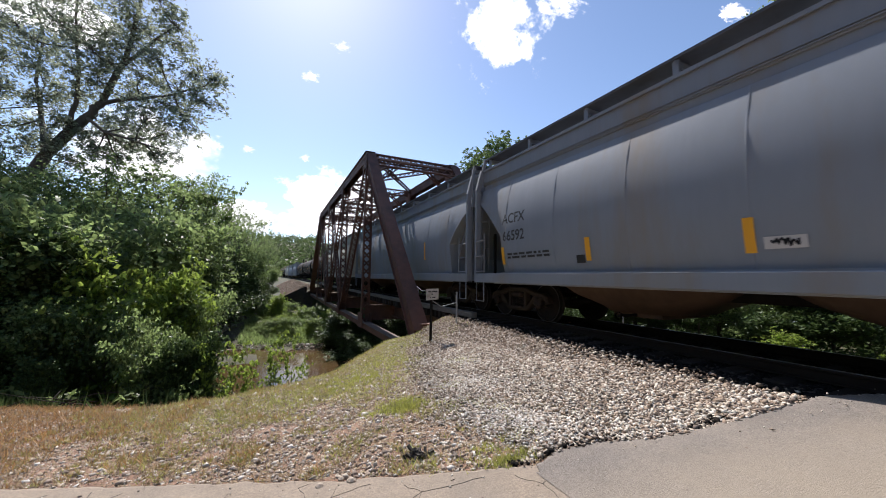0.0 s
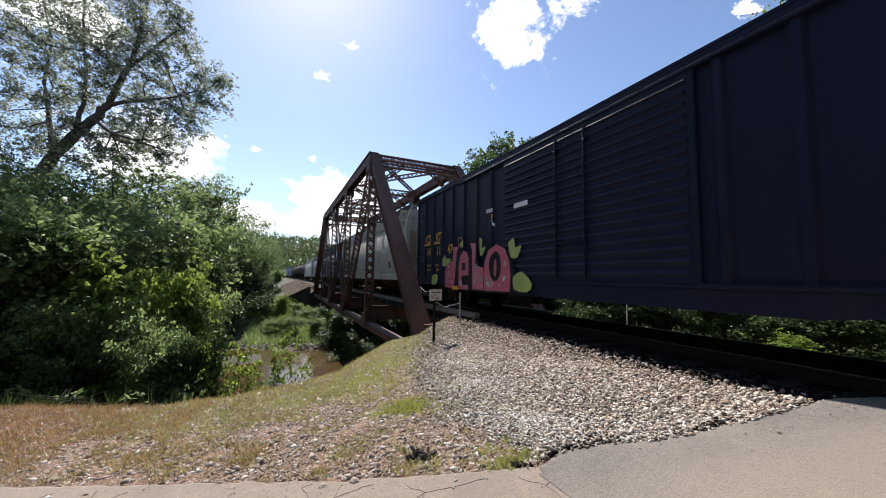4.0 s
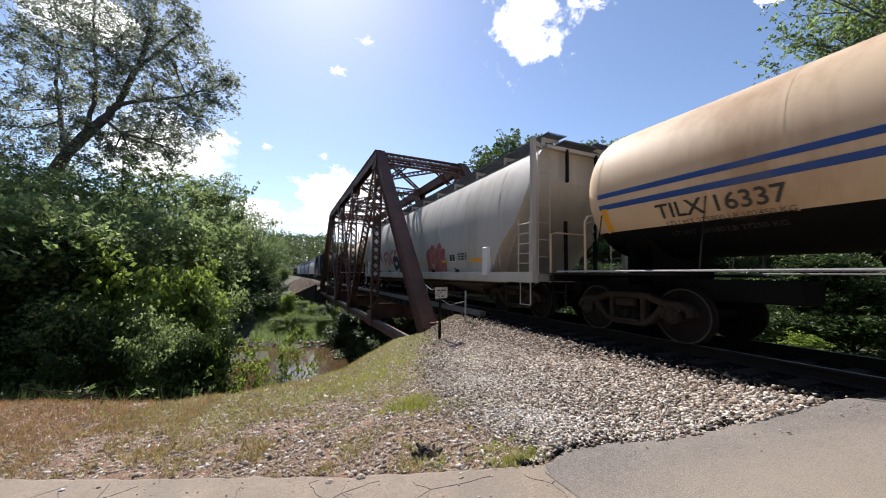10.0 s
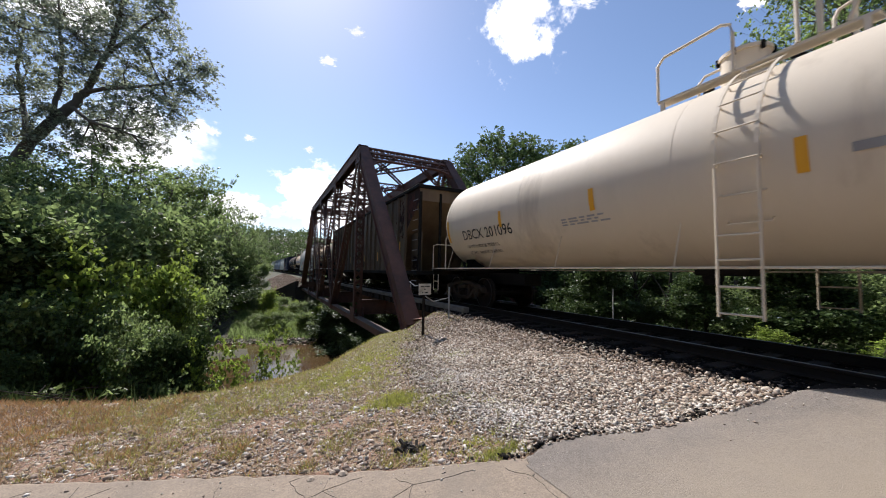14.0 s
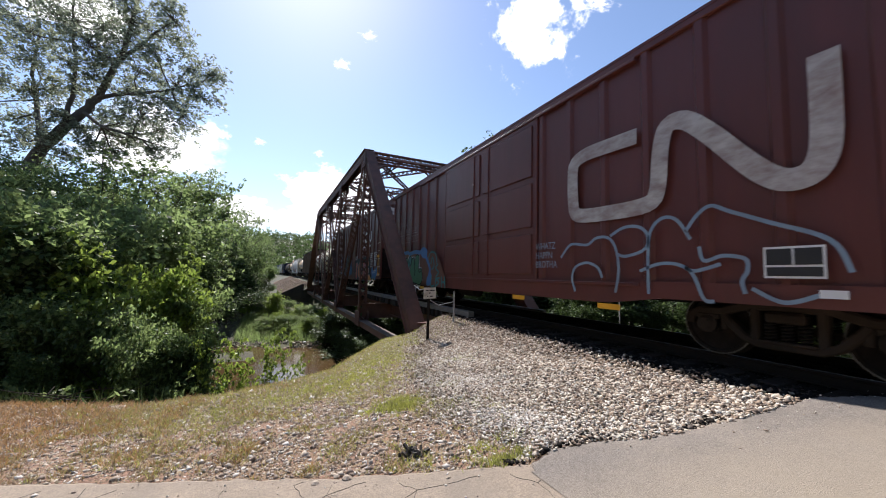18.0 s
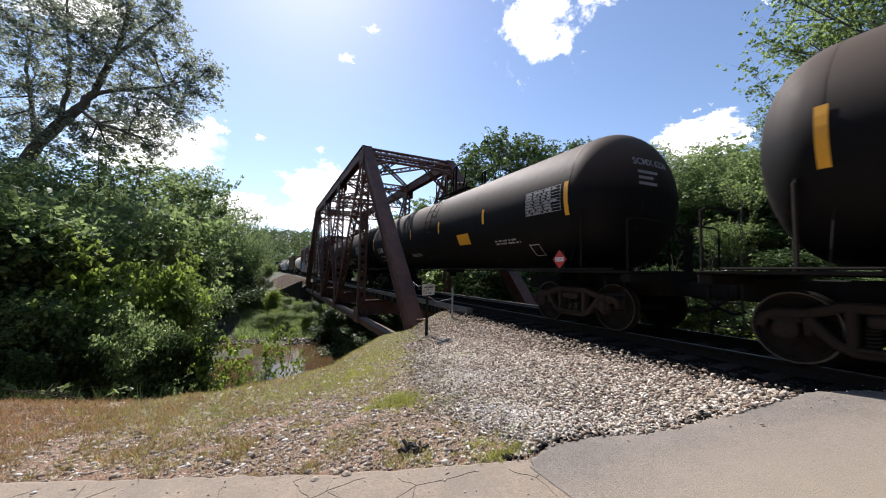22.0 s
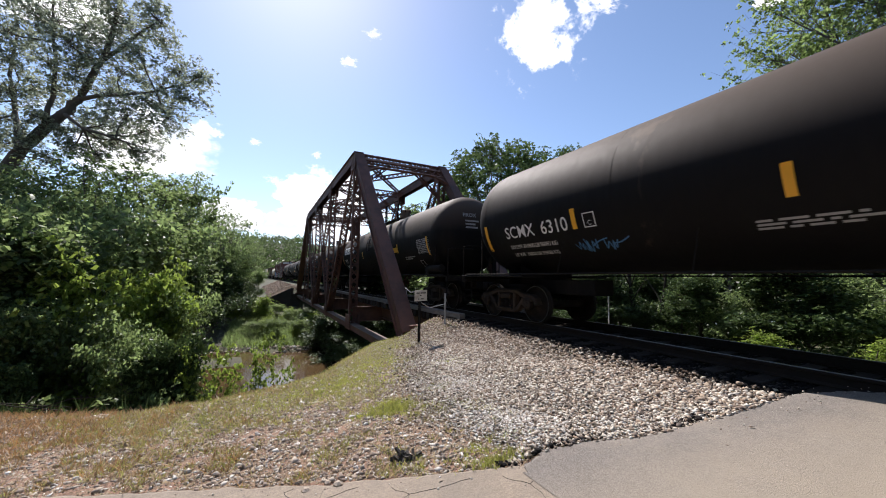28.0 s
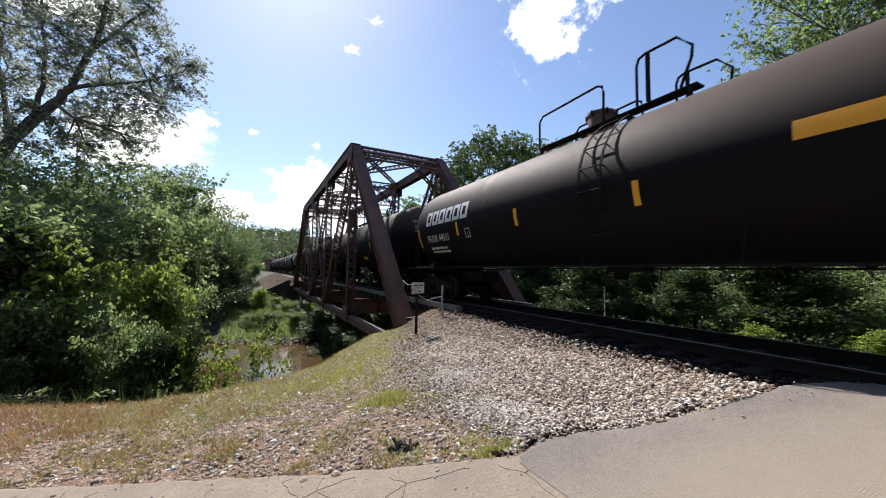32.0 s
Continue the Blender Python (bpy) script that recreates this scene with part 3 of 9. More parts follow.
for k, (sx, sy, sr) in enumerate(((0.67, 3.2, 0.045), (0.60, 3.3, 0.03), (0.42, 3.28, 0.04), (1.32, 3.05, 0.02), (0.2, 4.4, 0.03), (2.0, 2.75, 0.015))):
    f = Form()
    bm_ = [(sr * (1 + 0.25 * noise.noise(Vector((i * 1.7, k * 3.3, j)))) * math.cos(i * 1.047) * math.sin((j + 0.5) * 0.785), sr * math.sin(i * 1.047) * math.sin((j + 0.5) * 0.785), sr * 0.7 * math.cos((j + 0.5) * 0.785)) for j in range(4) for i in range(6)]
    f.loft([bm_[j * 6:j * 6 + 6] for j in range(4)])
    solid("stone", f, pebble_mat, "pale loose stone lying on the bank", "stone", "loose stones", at=pose(sx, sy, float(ground_z(sx, sy)) + sr * 0.4, rz=k * 50))
# fine grit and plant litter over all the bare soil
n_ = 330000
lx_, ly_ = scatter(n_, -9, 4.6, 2.4, 13)
keep = (ly_ > patch_edge(lx_) + 0.005) & (ly_ < np.interp(lx_, [p[0] for p in RIDGE], [p[1] for p in RIDGE]) + 0.4) & (rng.random(n_) < np.interp(ly_, [2.4, 5, 13], [1.0, 0.9, 0.45]))
lx_, ly_ = lx_[keep], ly_[keep]
n_ = len(lx_)
turn_, size_ = rng.uniform(0, 6.283, n_), rng.lognormal(-4.6, 0.4, n_)
lz_ = ground_z(lx_, ly_)
corners = [np.stack([lx_ + size_ * rng.uniform(0.6, 1.8, n_) * np.cos(turn_ + a), ly_ + size_ * rng.uniform(0.5, 1.1, n_) * np.sin(turn_ + a), lz_ - 0.004], -1) for a in (0, 2.1, 4.2)]
corners.append(np.stack([lx_, ly_, lz_ + size_ * rng.uniform(0.5, 1.4, n_)], -1))
lf_ = np.array([(0, 1, 3), (1, 2, 3), (2, 0, 3)])
tagged(new("grit", quick_mesh("grit", np.stack(corners, 1).reshape(-1, 3), (lf_[None] + 4 * np.arange(n_)[:, None, None]).reshape(-1, 3), litter_mat)), "fine grit, straw and plant litter over dry soil", "litter", kind="stuff")
# A dark clod with roots near the pavement
clod = Form()
for k in range(26):
    a, r_ = random.random() * 6.28, random.random() * 0.10
    q = (math.cos(a) * r_ * 1.4, math.sin(a) * r_, 0.01 + random.random() * 0.03)
    clod.bar(q, (q[0] + random.uniform(-.06, .06), q[1] + random.uniform(-.05, .05), q[2] + random.uniform(0.0, 0.045)), 0.028, 0.022)
solid("dirt_clod", clod, crack_mat, "dark burnt clod of roots and dirt", "clod", kind="stuff", at=pose(1.3, 3.28, float(ground_z(1.3, 3.28))))


# Grass: blades, joined
def blades(name, cx, cy, height, mat, label, lean=0.5, width=0.006):
    n = len(cx)
    a = rng.uniform(0, 6.283, n)
    hgt = height * rng.uniform(0.5, 1.3, n)
    dx, dy = np.cos(a), np.sin(a)
    lx, ly = rng.normal(0, lean, n) * hgt, rng.normal(0, lean, n) * hgt
    z = ground_z(cx, cy)
    w = width * rng.uniform(0.6, 1.4, n)
    p0 = np.stack([cx - dx * w, cy - dy * w, z - 0.01], -1)
    p1 = np.stack([cx + dx * w, cy + dy * w, z - 0.01], -1)
    p2 = np.stack([cx + lx, cy + ly, z + hgt], -1)
    v = np.stack([p0, p1, p2], 1).reshape(-1, 3)
    f = np.arange(n * 3).reshape(-1, 3)
    return tagged(new(name, quick_mesh(name, v, f, mat)), label, "grass", kind="stuff")


def grow(n, x0, x1, y0, y1, mask):
    x, y = scatter(n, x0, x1, y0, y1)
    d = np.array([0.7 * noise.noise(Vector((a * 2.1, b * 2.1, 2))) + 0.6 * noise.noise(Vector((a * 8, b * 8, 7))) for a, b in zip(x, y)])
    rid = np.interp(x, [p[0] for p in RIDGE], [p[1] for p in RIDGE])
    keep = (y > patch_edge(x) + 0.01) & (y < rid + 1.2) & (d > mask(x, y, rid) + rng.normal(0, 0.08, n))
    return x[keep], y[keep]


blades("grass", *grow(160000, -3.5, 5.2, 2.6, 12, lambda x, y, r: 0.24 - 1.2 * np.exp(-((r - y - 0.5) / 1.0) ** 2) * np.clip((x + 2.6) / 2.0, 0, 1) + 0.35 * np.clip((x - 2.6) / 1.5, 0, 1) * (r - y > 1.6)), 0.05, grass_green, "short yellow-green grass in patches", 0.8, 0.005)
blades("grass", *grow(120000, -8, 3.0, 2.6, 13, lambda x, y, r: 0.24 + 0.12 * np.clip(x, 0, 3)), 0.035, grass_olive, "short olive weeds over the dry bank", 0.9, 0.005)
blades("grass", *grow(110000, -9, 2.4, 3.0, 14, lambda x, y, r: 0.10 - 0.25 * np.exp(-((r - y) / 0.6) ** 2) + 0.08 * x), 0.06, grass_dry, "dry straw-coloured grass along the bank's edge", 0.9, 0.005)
blades("grass", *grow(90000, -10, 0.5, 3.4, 15, lambda x, y, r: 0.30 - 0.75 * np.exp(-((r - y - 0.6) / 1.3) ** 2) * np.clip((-0.6 - x) / 2.2, 0, 1)), 0.09, grass_red, "rusty dry grass along the bank", 0.7, 0.006)
tuft_x, tuft_y = rng.normal(1.62, 0.16, 900), rng.normal(4.62, 0.1, 900)
blades("grass", tuft_x, tuft_y, 0.08, grass_green, "bright green tuft of grass among the gravel", 0.5)
tuft_x, tuft_y = rng.normal(1.95, 0.14, 500), rng.normal(2.72, 0.05, 500)
blades("grass", tuft_x, tuft_y, 0.06, grass_green, "grass tuft at the pavement's broken edge", 0.5)
# yellow-green patches along the crest and among the stones
for x_, y_, wx, wy, n_ in ((2.3, 7.4, 0.5, 0.35, 2600), (1.5, 6.6, 0.5, 0.22, 2600), (3.45, 6.35, 0.28, 0.16, 1000), (0.8, 6.35, 0.5, 0.25, 1800), (1.68, 4.75, 0.22, 0.2, 1500), (2.15, 4.3, 0.2, 0.1, 500), (1.25, 4.7, 0.1, 0.08, 300), (2.0, 3.0, 0.25, 0.08, 600), (1.7, 5.9, 0.4, 0.2, 900)):
    tx_, ty_ = rng.normal(x_, wx, n_), rng.normal(y_, wy, n_)
    thin_ = np.array([noise.noise(Vector((a * 6, b * 6, 3))) for a, b in zip(tx_, ty_)]) > -0.1
    blades("grass", tx_[thin_], ty_[thin_], 0.05, grass_lime, "yellow-green grass in a thin patch on the gravelly crest", 0.7, 0.005)
# tall grass and dead sticks just below the bank's edge
tx_, ty_ = scatter(16000, -10, -1.6, 7, 15)
over_ = ty_ - np.interp(tx_, [p[0] for p in RIDGE], [p[1] for p in RIDGE])
keep = (over_ > 0.3) & (over_ < 1.6) & (rng.random(len(tx_)) < np.interp(tx_, [-6, -3.4], [1.0, 0.1]))
blades("grass", tx_[keep], ty_[keep], 0.36, leaf_dark, "tall green grass below the bank's edge", 0.4, 0.011)
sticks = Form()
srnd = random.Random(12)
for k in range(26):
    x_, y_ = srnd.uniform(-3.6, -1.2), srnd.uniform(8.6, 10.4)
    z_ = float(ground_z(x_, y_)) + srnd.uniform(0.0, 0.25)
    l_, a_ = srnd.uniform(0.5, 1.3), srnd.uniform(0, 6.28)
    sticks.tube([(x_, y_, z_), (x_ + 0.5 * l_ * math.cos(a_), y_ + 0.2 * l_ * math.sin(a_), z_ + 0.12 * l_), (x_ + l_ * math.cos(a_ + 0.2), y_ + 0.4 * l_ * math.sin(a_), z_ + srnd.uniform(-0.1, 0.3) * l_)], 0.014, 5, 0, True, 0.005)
solid("brushwood", sticks, shade_bark, "dead brown sticks fallen on the bank", "brushwood", kind="stuff", smooth=60)
# tall sedge and grass on the low bar across the water
sx_, sy_ = scatter(12000, -2.5, 6, 29, 48)
keep = (sy_ > np.interp(sx_, [p[0] for p in BAR], [p[1] for p in BAR]) + 0.8 + np.abs(rng.normal(0, 0.5, len(sx_))))
blades("grass", sx_[keep], sy_[keep], 0.55, leaf_mid, "tall green sedge on the low bar across the creek", 0.35, 0.025)
sx_, sy_ = scatter(12000, -9, 7, 28, 48)
off_b = sy_ - np.interp(sx_, [p[0] for p in BAR], [p[1] for p in BAR])
keep = (off_b > -0.3) & ((off_b < 1.3) | (sx_ < -4)) & (rng.random(len(sx_)) < 0.6)
stones("gravel", np.stack([sx_[keep], sy_[keep], ground_z(sx_[keep], sy_[keep]) + 0.02], -1), rng.lognormal(-2.5, 0.5, keep.sum()), pebble_mat, "pale stones of the gravel bar at the water's edge")
# dark cinders along the edge of the grey patch
kx_, ky_ = scatter(5000, 1.9, 4.2, 1.9, 3.2)
keep = (ky_ > patch_edge(kx_) - 0.01) & (ky_ < patch_edge(kx_) + 0.09 + 0.06 * np.sin(kx_ * 5))
stones("gravel", np.stack([kx_[keep], ky_[keep], ground_z(kx_[keep], ky_[keep]) + 0.03], -1), rng.lognormal(-4.3, 0.4, keep.sum()), grimy_shade_ballast, "dark cinders along the edge of the paving")
# stray chips on the paving
jx_, jy_ = scatter(1500, -2.0, 6.0, 0.6, 4.6)
keep = (jy_ < patch_edge(jx_) - 0.06) & (rng.random(len(jx_)) < np.interp(patch_edge(jx_) - jy_, [0, 1.2], [1.0, 0.35]))
jx_, jy_ = jx_[keep], jy_[keep]
lift_ = np.where(jx_ > 2.15, 0.031 + 0.04 * smooth_step(2.3, 3.6, jx_) * np.clip(1.4 - (patch_edge(jx_) - jy_), 0, 1), 0.024)
stones("gravel", np.stack([jx_, jy_, paved_z(jx_, jy_) + lift_], -1), rng.lognormal(-4.75, 0.35, len(jx_)), pebble_mat, "stray pale stone chips on the paving")


# ---- track ----
track = thing("railway_track", "single railway track on creosoted ties with worn steel rails", "railway track", kind="structure")


def bend_pose(y, dx=0.0, z=0.0):
    return (TRACK_X + float(rail_bend(y)) + dx, y, z)


RAIL_Y = [-60, -20, 0, 10, 30, 50, 62] + [62 + 12 * k for k in range(1, 27)]
for side in (-0.753, 0.753):
    prof = [(-0.07, -0.165), (0.07, -0.165), (0.07, -0.15), (0.012, -0.13), (0.012, -0.045), (0.036, -0.035), (0.036, -0.006), (0.025, 0.0), (-0.025, 0.0), (-0.036, -0.006), (-0.036, -0.035), (-0.012, -0.045), (-0.012, -0.13), (-0.07, -0.15)]
    f = Form().loft([[(bend_pose(y)[0] + side + px, y, pz) for px, pz in prof] for y in RAIL_Y])
    rail = part("rail", f, rail_steel, track)
    f = Form().loft([[(bend_pose(y)[0] + side + px, y, pz) for px, pz in ((-0.026, 0.0), (0.026, 0.0), (0.024, 0.004), (-0.024, 0.004))] for y in RAIL_Y])
    part("railhead", f, rail_top, rail, "polished running surface")
tie_mesh = Form().cbox(-1.3, -0.115, -0.36, 1.3, 0.115, -0.168, 0.012).mesh("tie", tie_wood)
for k in range(24):
    part("tie", tie_mesh, None, track, at=pose(TRACK_X + random.uniform(-.04, .04), -3.2 + 0.55 * k, 0, rz=random.uniform(-1, 1)))
far_ties = Form()
for k in range(150):
    y = 52 + 0.6 * k
    x = bend_pose(y)[0]
    far_ties.box(x - 1.3, y - 0.11, -0.36, x + 1.3, y + 0.11, -0.168)
for k in range(40):
    y = -4 - 0.6 * k
    far_ties.box(TRACK_X - 1.3, y - 0.11, -0.36, TRACK_X + 1.3, y + 0.11, -0.168)
tagged(part("far_ties", far_ties, tie_wood, track), kind="stuff")
# pale embankment stone beyond the bridge
fx_, fy_ = scatter(16000, -5.0, 5.6, 50.5, 120)
fx_ = fx_ + rail_bend(fy_)
zed = ground_z(fx_, fy_)
keep = (zed > -2.2) & (fx_ < 4.9)
stones("ballast", np.stack([fx_[keep], fy_[keep], zed[keep] + 0.02], -1), rng.lognormal(-2.5, 0.3, keep.sum()), ballast_mat, "pale ballast bank beyond the bridge")

# ---- truss bridge ----
BX0, BX1 = TRACK_X - 2.565, TRACK_X + 2.565
BY = (11.05, 19.0, 26.4, 33.8, 41.2, 49.8)
ZB, ZL, ZT = -0.75, -1.5, 7.62
bridge = thing("truss_bridge", "rusty brown riveted steel through truss bridge", "bridge")


def laced(p, q, w, d, parent, name, pitch=0.45, plates=True, mat=rust):
    """A built-up member: two flanged channels with zigzag lacing between. w lies across the bridge, d along it."""
    p, q = Vector(p), Vector(q)
    ax = (q - p)
    ln = ax.length
    ax.normalize()
    a = Vector((1, 0, 0))
    a = (a - ax * a.dot(ax)).normalized()
    b = ax.cross(a)
    f = Form()
    for s in (-1, 1):
        c = a * (s * w / 2)
        f.bar(p + c, q + c, d, 0.018, a)
        for e in (-1, 1):
            g = c + b * (e * d / 2) - a * (s * 0.035)
            f.bar(p + g, q + g, 0.016, 0.07, a)
    n = max(2, int(ln / pitch))
    for e in (-1, 1):
        off = b * (e * (d / 2 + 0.01))
        for k in range(n):
            u, v = p + ax * (ln * k / n), p + ax * (ln * (k + 1) / n)
            for s in (1, -1):
                f.bar(u + a * (s * w / 2) + off, v - a * (s * w / 2) + off, 0.012, 0.05, a)
    return part(name, f, mat, parent)


def lattice(p, q, depth, updir, parent, name, pitch=0.42, chord=0.09, thick=0.05):
    """A lattice girder: two angle chords and crossed flats."""
    p, q, up = Vector(p), Vector(q), Vector(updir).normalized()
    d = q - p
    ln = d.length
    d.normalize()
    f = Form()
    f.bar(p, q, 0.11, chord, up)
    f.bar(p + up * depth, q + up * depth, 0.11, chord, up)
    n = max(2, round(ln / pitch))
    side = d.cross(up)
    for k in range(n):
        a, b = p + d * (ln * k / n), p + d * (ln * (k + 1) / n)
        f.bar(a + side * 0.03, b + up * depth + side * 0.03, 0.012, thick, up)
        f.bar(a + up * depth - side * 0.03, b - side * 0.03, 0.012, thick, up)
    return part(name, f, rust, parent)


def rivets(f, p, q, n, r, axis_):
    for k in range(n):
        c = Vector(p).lerp(Vector(q), (k + 0.5) / n)
        f.turned(c, axis_, ((r, 0), (r * 0.8, r * 0.5), (r * 0.3, r * 0.8)), 6)


for side, bx in (("near", BX0), ("far", BX1)):
    # inclined end posts: box members with a cover plate on top
    for y0, y1 in ((BY[0], BY[1]), (BY[5], BY[4])):
        p, q = Vector((bx, y0, ZB - 0.1)), Vector((bx, y1, ZT))
        d = (q - p).normalized()
        up = Vector((0, -d.z, d.y)) if y0 < y1 else Vector((0, d.z, -d.y)) * -1
        f = Form()
        for e in (-0.19, 0.19):
            f.bar(p + Vector((e, 0, 0)), q + Vector((e, 0, 0)), 0.03, 0.5, up)
        for e in (-0.235, 0.235):
            f.bar(p + Vector((e, 0, 0)) - up * 0.22, q + Vector((e, 0, 0)) - up * 0.22, 0.1, 0.02, up)
        post = part("end_post", f, rust, bridge)
        f = Form().bar(p + up * 0.265, q + up * 0.265, 0.54, 0.03, up)
        if y0 < y1:
            for e in (-0.23, 0.23):
                rivets(f, p + up * 0.28 + Vector((e, 0, 0)), q + up * 0.28 + Vector((e, 0, 0)), 60, 0.018, up)
        part("cover_plate", f, rust, post)
        f = Form()
        for k in range(14):
            u = p.lerp(q, (k + 0.1) / 14)
            v = p.lerp(q, (k + 1.1) / 14)
            f.bar(u + Vector((-0.19 if k % 2 else 0.19, 0, 0)) - up * 0.25, v + Vector((0.19 if k % 2 else -0.19, 0, 0)) - up * 0.25, 0.06, 0.012, up)
        part("lacing", f, rust, post)
    # top chord
    f = Form()
    f.bar((bx, BY[1] - 0.15, ZT + 0.27), (bx, BY[4] + 0.15, ZT + 0.27), 0.54, 0.03)
    for e in (-0.19, 0.19):
        f.bar((bx + e, BY[1], ZT), (bx + e, BY[4], ZT), 0.03, 0.5)
    part("top_chord", f, rust, bridge)
    # bottom chord, two deep bars with a pale weathered top
    f = Form()
    for e in (-0.16, 0.16):
        f.bar((bx + e, BY[0] - 0.1, ZL), (bx + e, BY[5] + 0.3, ZL), 0.04, 0.26)
    chord = part("bottom_chord", f, rust, bridge)
    f = Form().bar((bx, BY[0] - 0.1, ZL + 0.145), (bx, BY[5] + 0.3, ZL + 0.145), 0.42, 0.025)
    part("cover_plate", f, rust_light, chord, "pale weathered top plate")
    # posts and diagonals
    for y in BY[1:5]:
        laced((bx, y, ZL), (bx, y, ZT), 0.42, 0.2, bridge, "vertical", 0.42)
    laced((bx, BY[1], ZT), (bx, BY[2], ZL), 0.40, 0.2, bridge, "diagonal", 0.4)
    laced((bx, BY[4], ZT), (bx, BY[3], ZL), 0.40, 0.2, bridge, "diagonal", 0.4)
    for ya, yb in ((BY[2], BY[3]), (BY[3], BY[2])):
        laced((bx, ya, ZT), (bx, yb, ZL), 0.30, 0.12, bridge, "diagonal", 0.34)
    # gusset plates
    for y in BY[1:5]:
        for z in (ZT - 0.35, ZL + 0.25):
            f = Form()
            for e in (-0.26, 0.26):
                f.cbox(bx + e - 0.012, y - 0.5, z - 0.38, bx + e + 0.012, y + 0.5, z + 0.38, 0.005)
                if side == "near" and y < 30:
                    for k in range(8):
                        rivets(f, (bx + e - 0.012, y - 0.42 + 0.12 * k, z - 0.3), (bx + e - 0.012, y - 0.42 + 0.12 * k, z + 0.3), 5, 0.017, (-1, 0, 0))
            part("gusset", f, rust, bridge)
    f = Form().cbox(bx - 0.45, BY[0] - 0.45, ZB - 0.42, bx + 0.45, BY[0] + 0.35, ZB - 0.22, 0.02)
    part("bearing_shoe", f, rust, bridge)
    f = Form().cbox(bx - 0.45, BY[5] - 0.35, ZB - 0.42, bx + 0.45, BY[5] + 0.45, ZB - 0.22, 0.02)
    part("bearing_shoe", f, rust, bridge)

# portals: lattice girders in the plane of the end posts, with curved knee brackets
for y0, y1 in ((BY[0], BY[1]), (BY[5], BY[4])):
    d = (Vector((0, y1, ZT)) - Vector((0, y0, ZB))).normalized()
    top = Vector((0, y1, ZT + 0.2))
    a, b = top + Vector((BX0, 0, 0)), top + Vector((BX1, 0, 0))
    lattice(a - d * 0.42, b - d * 0.42, 0.42, d, bridge, "portal_girder", 0.33, 0.1)
    lattice(a - d * 1.15, b - d * 1.15, 0.62, d, bridge, "portal_girder", 0.55, 0.09)
    for bx, s in ((BX0, 1), (BX1, -1)):
        f = Form()
        n = 9
        arc = []
        for k in range(n):
            u = k / (n - 1) * math.pi / 2
            arc.append(Vector((bx + s * (1.35 - 1.35 * math.sin(u)), 0, 0)) + Vector((0, y1, ZT + 0.2)) - d * (1.15 + 1.5 * (1 - math.cos(u))))
        for u, v in zip(arc, arc[1:]):
            f.bar(u, v, 0.12, 0.05, Vector((s, 0, 0)))
        corner = Vector((bx + s * 0.28, y1, ZT + 0.2)) - d * 1.15
        f.add([tuple(corner)] + [tuple(p) for p in arc], [(0, k, k + 1) for k in range(1, n)])
        part("knee_bracket", f, rust, bridge)
# sway frames, top struts and laterals
for y in BY[2:4] + (BY[1] + 0.2, BY[4] - 0.2):
    lattice((BX0, y, ZT - 0.15), (BX1, y, ZT - 0.15), 0.4, (0, 0, 1), bridge, "top_strut", 0.4)
    for s, bx in ((1, BX0), (-1, BX1)):
        lattice((bx, y, ZT - 1.75), (bx + s * 1.9, y, ZT - 0.2), 0.22, (0, 0, 1), bridge, "knee_brace", 0.3, 0.06)
    lattice((BX0, y, ZT - 1.5), (BX1, y, ZT - 1.5), 0.35, (0, 0, 1), bridge, "sway_strut", 0.36, 0.07) if y in BY else None
for ya, yb in zip(BY[1:4], BY[2:5]):
    for xa, xb in ((BX0, BX1), (BX1, BX0)):
        lattice((xa, ya, ZT + 0.05), (xb, yb, ZT + 0.05), 0.24, (0, 0, 1), bridge, "lateral_brace", 0.34, 0.06)
# floor: beams, stringers, ties and guard timbers
for y in BY:
    f = Form().box(BX0, y - 0.012, -1.25, BX1, y + 0.012, -0.5)
    for z in (-1.25, -0.5):
        f.box(BX0, y - 0.15, z - 0.015, BX1, y + 0.15, z + 0.015)
    part("floor_beam", f, rust, bridge)
for sx in (-0.95, 0.95):
    f = Form().box(TRACK_X + sx - 0.012, BY[0] - 0.3, -1.1, TRACK_X + sx + 0.012, BY[5] + 0.3, -0.46)
    for z in (-1.1, -0.46):
        f.box(TRACK_X + sx - 0.14, BY[0] - 0.3, z - 0.014, TRACK_X + sx + 0.14, BY[5] + 0.3, z + 0.014)
    part("stringer", f, rust, bridge)
deck_tie = Form().cbox(-1.55, -0.11, -0.43, 1.55, 0.11, -0.168, 0.01).mesh("deck_tie", tie_wood)
for k in range(98):
    part("deck_tie", deck_tie, None, bridge, at=pose(TRACK_X + random.uniform(-.05, .05), BY[0] + 0.3 + 0.4 * k, 0))
for sx in (-1.42, 1.42):
    for k in range(8):
        y = BY[0] - 1.6 + 5.3 * k
        part("guard_timber", Form().cbox(TRACK_X + sx - 0.1, y, -0.166, TRACK_X + sx + 0.1, y + 5.26, -0.0, 0.012), plank_wood, bridge, "bleached guard timber" if k == 0 else "")
